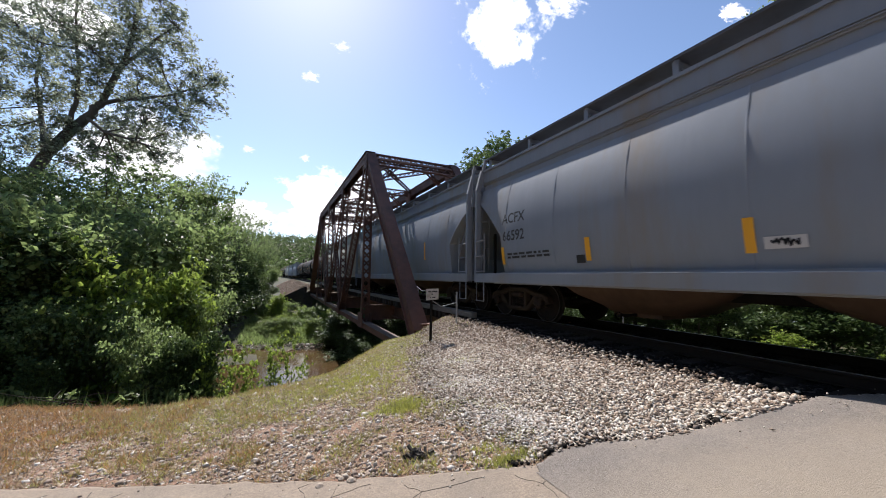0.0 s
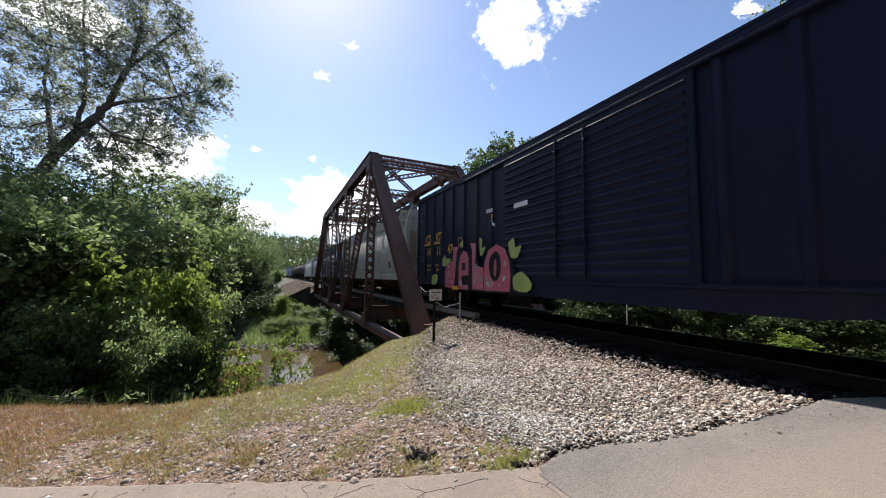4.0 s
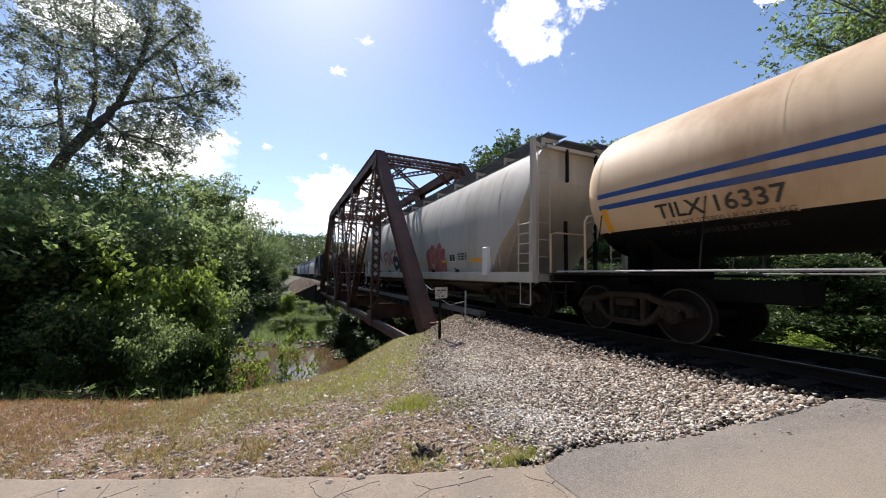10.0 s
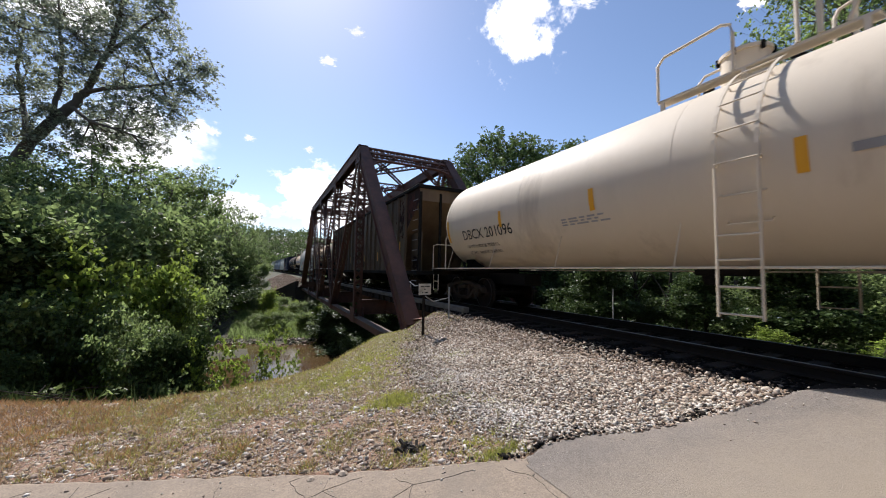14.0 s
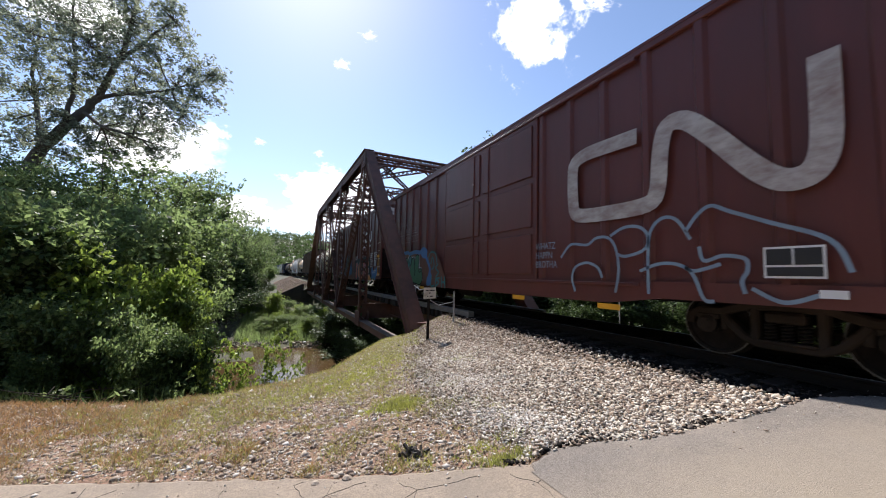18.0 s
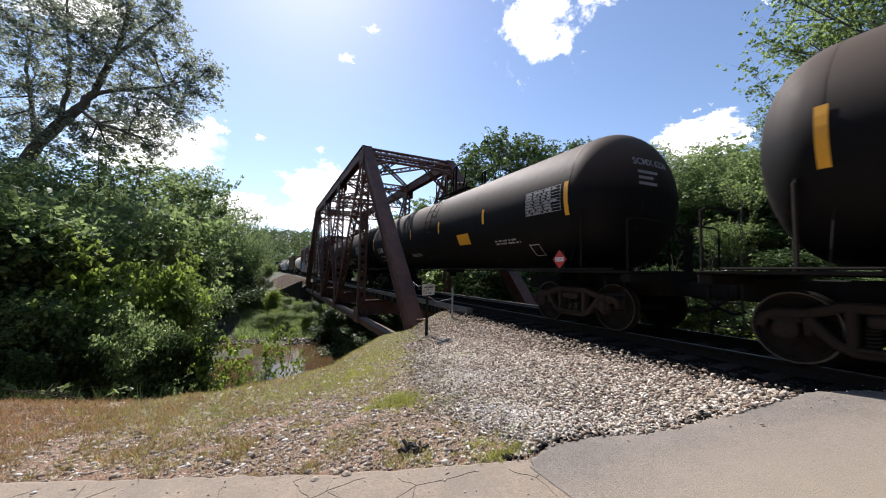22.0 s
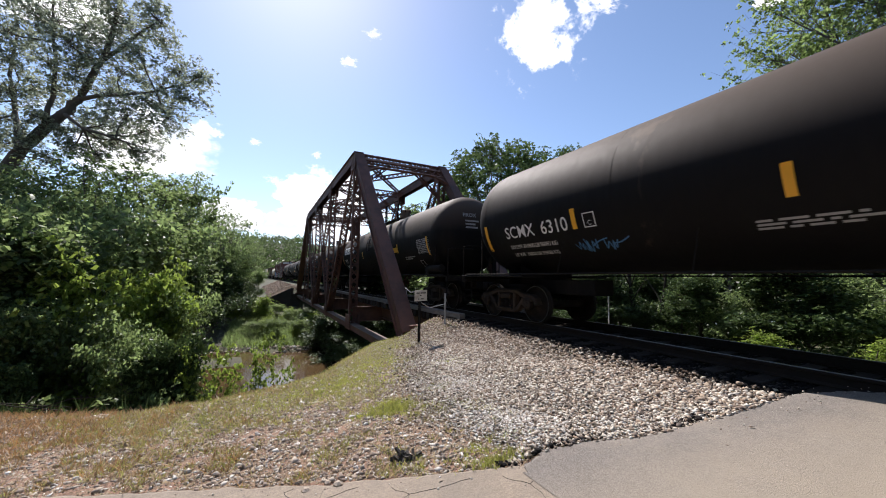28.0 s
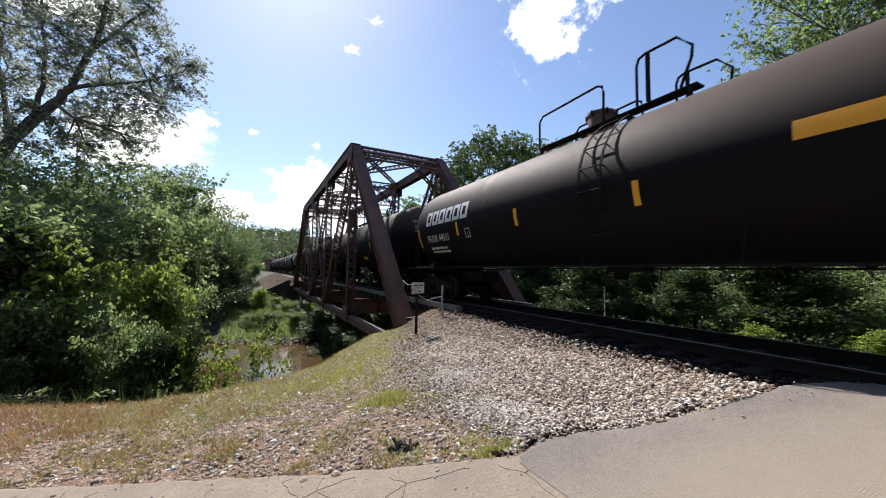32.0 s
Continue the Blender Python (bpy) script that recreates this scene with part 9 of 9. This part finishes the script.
def rust_patch(car, side, y, z, wide, tall, n, seed, mats, lift=0.005):
    """Flaked paint: many uneven spots of rust over one another, densest in the middle."""
    rnd = random.Random(seed)
    for m, mat in enumerate(mats):
        f = Form()
        for k in range(n):
            cy, cz = y - wide * min(1, max(0, rnd.gauss(0.5, 0.22))), z + tall * min(1, max(0, rnd.gauss(0.5, 0.22)))
            sy, sz = rnd.uniform(0.015, 0.10), rnd.uniform(0.02, 0.2)
            ring = []
            for i in range(14):
                a_ = 6.283 * i / 14
                q = rnd.uniform(0.55, 1.15)
                ring.append(side.at(cy + sy * q * math.cos(a_), min(cz + sz * q * math.sin(a_), z + tall), lift + 0.0006 * k / n + 0.002 * m))
            f.add(ring, [tuple(range(14))])
        tagged(part("rust_stain", f, mat, car), kind="stuff")


old_rust = paint("old_red_rust", (0.095, 0.036, 0.025), (0.055, 0.026, 0.018), 0.5, 0.85, spec=0.15)
dark_rust = paint("dark_flaked_rust", (0.045, 0.026, 0.02), (0.08, 0.035, 0.024), 0.4, 0.85, spec=0.15)
rust_patch(car, side, hl - 2.6, 2.5, 2.9, 1.75, 260, 44, (old_rust, dark_rust))
rust_patch(car, side, hl - 0.2, 3.7, 1.2, 0.55, 10, 45, (dark_rust,))
rust_patch(car, side, -hl + 2.9, 2.6, 1.6, 1.75, 60, 46, (old_rust, dark_rust))
# the rusted-through last panel and the plate set back below it
sprayed(car, Side(x=-1.55), hl, ((hl * 2 - 1.62, 4.48), (hl * 2 - 0.1, 4.48), (hl * 2 - 0.1, 3.94), (hl * 2 - 1.58, 2.84), (hl * 2 - 1.62, 2.84)), dark_rust, 0.004, 1)
rust_patch(car, side, -hl + 1.5, 3.3, 1.3, 1.1, 60, 47, (old_rust,), 0.008)
part("set_back_plate", Form().cbox(-1.22, -hl + 0.55, 1.1, -1.19, -hl + 1.75, 2.75, 0.005), coal_brown, car, "grimy plate set back under the raking end")
rust_patch(car, Side(x=-1.22), -hl + 1.7, 1.1, 1.1, 0.7, 40, 48, (dark_rust,))
for k in range(10):
    rust_patch(car, side, hl - 5.2 - 1.05 * k, 1.2 + 0.3 * (k % 3), 0.7, 0.5 + 0.8 * (k % 2), 7, 60 + k, (dark_rust,))

# ivory tank
car, side, hl = add_car(tank_car("ivory white tank car with black stencils", 7.43, tank_white, rail_mat=tank_white, trim=under_black, ladder_mat=tank_white, stripe_dz=-0.2, head=0.62, top=(-0.87, -1.95, 0.7, -0.37, 0.4)), -138.45, -153.3)
stencils(car, side, hl - 0.9, 2.1, "DBCX 201096", black_mark, 0.42, None, 51, "LD LMT 210000 LB  95250 KG|LT WT   76000 LB  34450 KG")
bars(car, side, hl - 5.1, 2.2, 1.2, 3, 0.035, grey_mark, 50)
flat_patch(car, side, hl - 9.3, 2.42, 0.5, 0.1, grey_mark, "name_plate")
flat_patch(car, side, hl - 9.83, 2.18, 0.75, 0.26, yellow_mark, "sticker", label="yellow emergency notice")
bars(car, side, hl - 9.88, 2.32, 0.65, 2, 0.05, black_mark, 52, "notice_print")
bars(car, side, hl - 9.9, 2.0, 1.0, 4, 0.05, black_mark, 53)
bars(car, side, hl - 11.4, 1.95, 1.6, 2, 0.06, black_mark, 54)
flat_patch(car, side, hl - 13.45, 1.65, 0.45, 0.26, black_mark, "sticker")
hazard_panel(car, side, hl - 13.7, 2.1, 1.1, 0.55, 55)
placard(car, side, hl - 14.15, 1.25, 0.42, white_mark)

blue_haze = paint("pale_blue_spray", (0.24, 0.335, 0.42), (0.17, 0.2, 0.25), 0.5, 0.55)
flaked_white = material("flaked_white_paint", (0.56, 0.55, 0.52), (0.46, 0.445, 0.41), 2.5, 0.6, 0, 0.1, 25, (0.17, 0.075, 0.06), 0.6, 3.2, (1, 0.6, 1.3))
rust_spray = paint("rust_spray", (0.17, 0.075, 0.045), (0.12, 0.05, 0.035), 0.3, 0.55)
green_deep = paint("deep_green_spray", (0.05, 0.19, 0.10), (0.05, 0.13, 0.07), 0.4, 0.5)
# red boxcars
car, side, hl = add_car(box_car("oxide red high boxcar with orange graffiti", 16.9, box_red, ribbed_door=False, door_y=-0.35, door_w=3.1), -155.4, -172.3)
f = Form()
lifted = Side(x=-1.562)
stroke(f, lifted, [(-5.15, 3.72), (-4.9, 3.72), (-4.75, 3.6), (-4.72, 3.25), (-4.85, 3.12), (-5.2, 3.12), (-5.35, 3.2), (-5.48, 3.62), (-5.6, 3.72), (-5.72, 3.62), (-5.95, 3.2), (-6.1, 3.15), (-6.2, 3.25), (-6.22, 3.75)], 0.14)
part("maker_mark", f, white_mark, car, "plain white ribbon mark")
bars(car, lifted, -4.15, 2.8, 2.4, 1, 0.12, white_mark, 61)
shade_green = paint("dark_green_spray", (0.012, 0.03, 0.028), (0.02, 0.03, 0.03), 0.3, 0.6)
sprayed(car, Side(x=-1.6), hl, ((10.35, 0.72), (10.4, 2.0), (12.5, 2.12), (14.6, 2.15), (14.85, 1.2), (15.3, 0.7), (12.5, 0.62)), shade_green, 0.001, 3)
for k, (body, mat) in enumerate(zip("SCURE", (red_spray, orange_spray, orange_spray, red_spray, orange_spray))):
    for bold, m_, lift in ((0.075, pale_spray, 0.004), (0.05, red_spray, 0.007), (0.035, mat, 0.010)):
        write(car, Side(x=-1.6), body, hl - 10.68 - 0.8 * k, 0.82 + 0.03 * (k % 2), 1.42, m_, "graffiti", 0.82, bold, lift + 0.0003 * k)
sprayed(car, Side(x=-1.6), hl, ((14.3, 0.7), (14.55, 1.05), (14.75, 1.0), (15.2, 0.66)), orange_spray, 0.012, 2, pale_spray)
block_piece(car, Side(x=-1.6), hl - 4.6, 1.05, 4.6, 1.45, 5, (sky_spray, teal_spray), 7, black_mark, sky_spray)
blobs(car, Side(x=-1.6), hl - 15.15, 0.75, 1.25, 0.75, 2, sky_spray, 67)
scribble(car, Side(x=-1.6), hl - 15.5, 1.05, 0.55, 0.3, white_mark, 68, 0.03, 3, lift=0.014)
scribble(car, Side(x=-1.6), hl - 10.4, 2.0, 0.9, 0.4, pale_spray, 69, 0.03, 3, lift=0.014)
for y0, n_ in ((-6.15, 8), (-7.05, 5)):
    bars(car, lifted, y0, 2.3, 0.7, n_, 0.06, white_mark, 69 + n_, gap=1.9)
flat_patch(car, lifted, -7.1, 1.55, 0.5, 0.32, grey_mark, "sticker", nv=1)
for y, z, w_, h_ in ((-hl + 0.72, 2.06, 0.5, 0.14), (-hl + 0.5, 1.15, 0.12, 0.9), (-hl + 0.75, 0.98, 0.65, 0.18)):
    flat_patch(car, Side(x=-1.555), y, z, w_, h_, yellow_mark, "reflective_stripe", nv=1)
vs, fs = glyphs("EXCESS HEIGHT CAR", 0.17, 0.003)
tagged(part("lettering", Form().add([(u - 1.38, -hl + 0.034, 4.64 + v) for u, v, _ in vs], fs), black_mark, car), kind="stuff")
car, side, hl = add_car(box_car("oxide red high boxcar with teal graffiti and white mark", 16.95, box_red, ribbed_door=False, door_y=0.0, door_w=4.8), -174.5, -191.45)
lifted = Side(x=-1.6)
sprayed(car, lifted, hl, ((1.1, 1.0), (1.2, 2.0), (2.6, 2.1), (4.3, 2.05), (5.4, 1.9), (6.0, 1.3), (6.2, 0.75), (4.2, 0.75), (2.5, 0.8)), rust_spray, 0.002, 2)
f = Form()
stroke(f, lifted, curve_through([(hl - a, z) for a, z in ((1.3, 2.0), (1.92, 2.04), (2.43, 2.06), (2.66, 1.99), (3.32, 2.05), (3.84, 2.0), (4.26, 2.02), (4.6, 1.7), (4.9, 1.3), (4.7, 0.85))], 5), 0.16, 0.004)
part("graffiti", f, sky_spray, car)
sprayed(car, lifted, hl, ((3.85, 2.05), (4.2, 2.2), (4.6, 2.05), (4.5, 1.75), (4.1, 1.8)), sky_spray, 0.005)
sprayed(car, lifted, hl, ((4.65, 1.0), (4.95, 1.2), (5.1, 0.95), (4.9, 0.7), (4.6, 0.72)), sky_spray, 0.005)
sprayed(car, lifted, hl, ((0.8, 1.35), (1.2, 1.6), (1.15, 1.0), (0.8, 0.85)), sky_spray, 0.005)
sprayed(car, lifted, hl, ((1.12, 1.89), (1.77, 1.91), (2.42, 1.82), (2.65, 1.95), (2.91, 1.87), (3.32, 1.84), (3.74, 1.94), (3.83, 1.84), (3.85, 1.41), (4.1, 1.38), (4.22, 0.9), (3.92, 0.62), (3.72, 0.55), (3.55, 0.7), (2.46, 0.81), (1.75, 0.77), (1.0, 0.87), (1.26, 1.42)), pale_spray, 0.007, 1)
for pts, mat in ((((1.21, 1.84), (1.79, 1.85), (1.83, 1.5), (2.04, 1.49), (2.09, 1.78), (2.45, 1.78), (2.34, 1.38), (2.39, 1.13), (2.28, 0.83), (1.75, 0.89), (1.07, 0.95), (1.33, 1.41)), green_deep),
                 (((2.49, 1.68), (2.71, 1.9), (2.91, 1.82), (2.9, 1.53), (2.67, 1.44), (2.7, 0.85), (2.43, 0.85), (2.35, 1.38)), teal_spray),
                 (((2.96, 1.75), (3.27, 1.8), (3.29, 1.35), (3.4, 1.86), (3.73, 1.9), (3.8, 1.73), (3.75, 1.33), (4.07, 1.33), (4.19, 0.91), (3.92, 0.69), (3.59, 0.73), (2.8, 0.85), (2.78, 1.36)), green_deep)):
    sprayed(car, lifted, hl, pts, mat, 0.010, 2, ink_black, 0.045)
for line in (((1.5, 1.5), (1.75, 1.42), (2.1, 1.42)), ((2.45, 1.55), (2.6, 1.65), (2.75, 1.5)), ((3.3, 1.35), (3.35, 1.05), (3.42, 1.3)), ((3.75, 1.3), (3.85, 1.2), (4.05, 1.25)), ((1.45, 1.0), (1.55, 1.15), (1.7, 1.0), (1.85, 1.12))):
    f = Form()
    stroke(f, lifted, curve_through([(hl - a, z) for a, z in line], 4), 0.035, 0.014)
    part("graffiti", f, ink_black, car)
for line in (((4.75, 1.7), (4.95, 1.95), (5.4, 1.88), (5.55, 1.5)), ((5.0, 1.5), (5.15, 1.75), (5.3, 1.45), (5.1, 1.3)), ((5.65, 1.5), (5.45, 1.35), (5.7, 1.2), (5.5, 1.05)), ((5.1, 1.1), (5.05, 0.7), (5.35, 0.72)), ((5.5, 1.05), (5.45, 0.7), (5.75, 0.85), (5.5, 0.95), (5.8, 1.0)), ((5.95, 1.05), (6.0, 0.65)), ((6.0, 0.85), (6.2, 0.85)), ((6.2, 1.05), (6.25, 0.65))):
    f = Form()
    stroke(f, lifted, curve_through([(hl - a, z) for a, z in line], 4), 0.07, 0.012)
    part("graffiti", f, teal_spray, car)
flat_patch(car, lifted, hl - 1.26, 1.12, 0.4, 0.18, yellow_mark, "sticker", 0.018, nv=1)
bars(car, Side(x=-1.62), hl - 1.3, 1.23, 0.3, 2, 0.03, black_mark, 77)
worn_white = material("worn_white_lettering", (0.34, 0.30, 0.28), (0.24, 0.17, 0.15), 3, 0.7, 0, 0.05, 30, (0.16, 0.05, 0.04), 0.55, 4.0)
rnd_ = random.Random(5)
for z, spans in ((2.95, ((1.25, 1.75), (2.1, 2.55), (2.9, 3.3))), (3.3, ((1.3, 1.75), (2.1, 2.4), (3.0, 3.3))), (2.58, ((1.25, 1.7), (2.1, 2.6), (2.9, 3.45)))):
    f = Form()
    for a, b in spans:
        u = a
        while u < b:
            f.add([lifted.at(hl - u - p, z + q, 0.002) for p, q in ((0, 0), (0.035, 0), (0.035, 0.2), (0, 0.2))], [(0, 1, 2, 3)])
            if rnd_.random() < 0.6:
                zz_ = rnd_.choice((0.0, 0.085, 0.165))
                f.add([lifted.at(hl - u - p, z + zz_ + q, 0.0025) for p, q in ((0, 0), (0.11, 0), (0.11, 0.035), (0, 0.035))], [(0, 1, 2, 3)])
            u += rnd_.uniform(0.13, 0.2)
    tagged(part("lettering", f, worn_white, car), kind="stuff")
for z in (2.86, 2.5):
    for a, b in ((1.25, 1.75), (2.05, 2.65), (2.9, 3.5)):
        flat_patch(car, lifted, hl - a, z, b - a, 0.035, worn_white, "lettering_rule", 0.002, nv=1)
f = Form()
stroke(f, Side(x=-1.565), curve_through([(hl - a, z) for a, z in ((13.38, 3.49), (12.9, 3.5), (12.33, 3.5), (12.03, 3.4), (11.97, 3.15), (11.98, 2.6), (12.05, 2.36), (12.32, 2.29), (12.8, 2.27), (13.31, 2.27), (13.62, 2.33), (13.72, 2.55), (13.77, 3.1), (13.85, 3.42), (14.0, 3.5), (14.2, 3.42), (14.5, 3.1), (14.85, 2.65), (15.1, 2.38), (15.3, 2.28), (15.5, 2.34), (15.6, 2.6), (15.62, 3.1), (15.62, 3.66))], 3), 0.27)
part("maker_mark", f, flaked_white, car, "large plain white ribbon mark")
for line in (((11.68, 1.5), (11.95, 1.75), (12.35, 1.72), (12.57, 1.83), (12.83, 1.81), (12.98, 1.6), (13.03, 1.23), (12.96, 0.85)), ((12.06, 0.83), (11.98, 1.08), (12.07, 1.3), (12.34, 1.38), (12.59, 1.29), (12.69, 1.1)),
             ((12.87, 1.84), (13.14, 1.96), (13.41, 1.94), (13.56, 1.79), (13.51, 1.57), (13.18, 1.47), (13.01, 1.51)), ((13.56, 0.86), (13.56, 1.39), (13.61, 1.84), (13.8, 2.03), (14.02, 1.97), (14.2, 1.67)),
             ((13.42, 1.22), (13.74, 1.33), (14.03, 1.31), (14.22, 1.17), (14.35, 0.84), (14.48, 0.81)), ((14.13, 1.78), (14.29, 2.0), (14.47, 2.11), (14.69, 2.0), (15.1, 1.8), (15.6, 1.55), (15.75, 1.2)),
             ((14.31, 1.56), (14.37, 1.36), (14.6, 1.42), (14.84, 1.37), (14.86, 1.22), (14.8, 1.09), (14.83, 0.93)), ((14.11, 1.27), (14.26, 1.22), (14.57, 1.31)), ((14.9, 1.0), (15.2, 0.85), (15.5, 0.95))):
    f = Form()
    stroke(f, lifted, curve_through([(hl - a, z) for a, z in line], 6), 0.05, 0.008)
    part("graffiti", f, blue_haze, car)
for k, row in enumerate(("WHATZ", "HAPPN", "BROTHA")):
    write(car, lifted, row, hl - 10.9, 1.7 - 0.2 * k, 0.21, blue_haze, "graffiti", 0.8)
flat_patch(car, lifted, hl - 15.03, 1.13, 0.54, 0.37, white_mark, "stencil_frame", 0.02, nv=1)
for y, z, w_, h_ in ((hl - 15.055, 1.285, 0.235, 0.19), (hl - 15.31, 1.285, 0.235, 0.19), (hl - 15.055, 1.155, 0.49, 0.105)):
    flat_patch(car, lifted, y, z, w_, h_, black_mark, "stencil_field", 0.024, nv=1)
flat_patch(car, lifted, hl - 15.5, 0.92, 0.22, 0.09, white_mark, "sticker", 0.02, nv=1)
for y, z, w_, h_ in ((-hl + 0.75, 1.02, 0.6, 0.2), (hl - 3.89, 0.55, 0.46, 0.1), (hl - 10.03, 0.55, 0.46, 0.1), (hl - 12.57, 0.55, 0.46, 0.1), (hl - 0.58, 1.52, 0.1, 0.46)):
    flat_patch(car, Side(x=-1.56), y, z, w_, h_, yellow_mark, "reflective_stripe", 0.03, nv=1)


def black_tank(label, lead, trail, mark, load, seed, logo=False, tags=0, notice=(11.1, 2.2), panel_z=2.2, num="1219", dz=0.0, marks=(0.0, 3.05, 6.32, 9.22, 12.25, 15.46), tops=(-0.6, -2.0, 0.65, -0.25, 0.36)):
    car, side, hl = add_car(tank_car(label, (lead - trail) / 2, tank_black, stripe_dz=dz, mark=mark.replace("  ", " "), stripe_at=marks, top=tops), lead, trail)
    y = hl - 0.62 if logo else hl - 0.8
    if logo:
        logo_blocks(car, side, hl - 0.6, 2.68, 0.5, white_mark)
    stencils(car, side, y, 2.1, mark, white_mark, 0.36 if logo else 0.42, None, seed, load, 0.84 if logo else 0.95)
    boxed_mark(car, side, hl - 3.28, 2.1, 0.27, white_mark, "C")
    if not logo:
        bars(car, side, hl - 5.9, 1.85, 1.15, 3, 0.034, grey_mark, seed + 1)
    tall_ = 0.36 if mark.startswith("SCMX") else 0.23
    flat_patch(car, side, hl - notice[0] - 0.05, notice[1] + 0.04, 0.75, tall_, yellow_mark, "sticker", label="yellow emergency notice")
    bars(car, side, hl - notice[0] - 0.1, notice[1] + tall_ - 0.07, 0.64, 3 if tall_ > 0.3 else 2, 0.045, black_mark, seed + 2, "notice_print")
    bars(car, side, hl - 12.6, 1.95, 1.1, 2, 0.05, grey_mark, seed + 3)
    boxed_mark(car, side, -hl + 1.55, 1.55, 0.34, white_mark)
    hazard_panel(car, side, -hl + 1.35, panel_z, 1.15, 0.55, seed + 4)
    placard(car, side, -hl + 0.45, 1.2, 0.4, under_black if logo else red_mark, "" if logo else num)
    if logo:
        f = Form().tube([(-1.40, -hl + 0.1, 1.42), (-1.40, -hl - 0.85, 1.42)], 0.13, 12)
        part("air_reservoir", f, under_black, car, smooth=40)
    if tags:
        scribble(car, side, hl - 3.9, 1.5, 1.7, 0.6, pale_spray, seed + 5, 0.022, 7)
        scribble(car, side, hl - 6.3, 1.5, 2.2, 0.7, grey_mark, seed + 6, 0.03, 6)
        scribble(car, side, hl - 9.3, 1.5, 1.4, 0.4, grey_mark, seed + 7, 0.025, 5)
        scribble(car, side, hl - 11.0, 1.45, 1.5, 0.65, pale_spray, seed + 8, 0.024, 6)
    return car, side, hl


black_tank("black tank car with white spray-paint scribbles", -194.2, -209.67, "TILX 319401", "LD LMT 198300LB  90000KG|LT WT  64700LB  29300KG", 81, tags=1)
black_tank("clean black tank car with white stencils", -213.4, -228.9, "SCMX  6236", "LD LMT 210800 LB 95600 KG|LT WT  75200 LB 34100 KG", 91, notice=(10.5, 1.95), panel_z=2.45)
black_tank("black tank car with dusty top", -232.67, -247.93, "TILX 319413", "", 101)
black_tank("black tank car with white block mark and number", -251.71, -267.1, "PROX 44773", "LD LMT  197000 LB   89 400 KG|LT WT    66000 LB   29 900 KG", 111, True, notice=(11.1, 2.62), panel_z=2.05, dz=-0.3, marks=(-0.05, 2.85, 5.7, 9.05, 11.95, 15.2), tops=(0.6, -2.0, 1.9, -1.35, 0.3))
black_tank("black tank car with white block mark", -270.9, -286.44, "PROX", "", 121, True, panel_z=2.05, dz=-0.3, marks=(-0.05, 2.85, 5.7, 9.05, 11.95, 15.2), tops=(0.6, -2.0, 1.9, -1.35, 0.3))
car, side, hl = black_tank("black tank car with a small turquoise tag", -290.09, -305.78, "SCMX  6310", "LD LMT 211800 LB 96050 KG|LT WT  74200 LB 33650 KG", 131, notice=(10.55, 2.1), panel_z=2.15, dz=-0.4)
scribble(car, side, hl - 2.9, 1.62, 1.1, 0.3, sky_spray, 137, 0.02, 5)
scribble(car, side, hl - 9.4, 1.55, 1.2, 0.35, grey_mark, 138, 0.02, 6)
scribble(car, side, hl - 11.0, 1.6, 1.6, 0.35, grey_mark, 139, 0.018, 6)
black_tank("black tank car with white block mark and stencils", -309.5, -324.64, "PROX 44612", "LD LMT  197000 LB   89 350 KG|LT WT    66000 LB   29 950 KG", 141, True, notice=(9.7, 1.65), panel_z=2.05, dz=-0.3, marks=(-0.05, 2.85, 5.7, 8.8, 11.95, 15.2), tops=(-0.3, -1.7, 2.0, 0.65, 0.36))
black_tank("black tank car with white block mark, last in view", -328.36, -343.66, "PROX 44511", "", 151, True, notice=(10.7, 2.6), dz=-0.3, marks=(-0.05, 2.85, 5.7, 8.8, 11.95, 15.2), tops=(-0.3, -1.7, 2.0, 0.65, 0.36))

# cars far ahead on and beyond the bridge: copies with their own wheels
tank_src = TRAIN[12][0]
tan_src = TRAIN[2][0]
lead = 27.5
for src, ln, gap in ((tan_src, 17.5, 1.3), (tank_src, 15.5, 3.6), (tank_src, 15.5, 3.7), (tank_src, 15.5, 3.7), (grey_ahead, 17.1, 2.6), (grey_ahead, 17.1, 1.3), (tan_src, 17.5, 1.3), (tank_src, 15.5, 3.6), (tank_src, 15.5, 3.7)):
    TRAIN.append((copy_thing(src, Matrix()), lead + gap + ln / 2))
    lead += gap + ln


# ---- what moves ----
def on_track(s):
    """The pose of a car whose middle is s metres along the track."""
    slope = -2 * max(s - 62, 0) / 5000
    return Matrix.Translation((TRACK_X + float(rail_bend(s)), s, 0)) @ Matrix.Rotation(-math.atan(slope), 4, "Z")


def motions():
    times = [2.0 * k for k in range(17)]
    start = {}
    for car, u in TRAIN:
        walk(car, [(t, on_track(u + SPEED * t)) for t in times])
        start[car.name] = u
    # wheels roll while their car is near
    step = 0.05
    turn = SPEED * step / WHEEL_R
    for car, ob, dy, at_y in SPIN:
        if car.name not in start:
            continue
        u = start[car.name] + at_y
        t0, t1 = max(0.0, (-6 - u) / SPEED), min(32.0, (24 - u) / SPEED)
        rows = [(0.0, pose(0, dy, WHEEL_R))]
        if t1 > t0:
            n = int((t1 - t0) / step)
            k0 = 0 if t0 == 0 else 1
            rows = [] if t0 == 0 else [(0.0, pose(0, dy, WHEEL_R)), (t0, pose(0, dy, WHEEL_R))]
            a = 0.0
            for k in range(k0, n + 1):
                a = -turn * (k)
                rows.append((t0 + k * step, pose(0, dy, WHEEL_R, math.degrees(a))))
        last = rows[-1]
        if last[0] < 31.9:
            rows.append((32.0, last[1]))
        walk(ob, rows)
    for ob, a, b in CLOUDS:
        walk(ob, [(0.0, a), (32.0, b)])


motions()
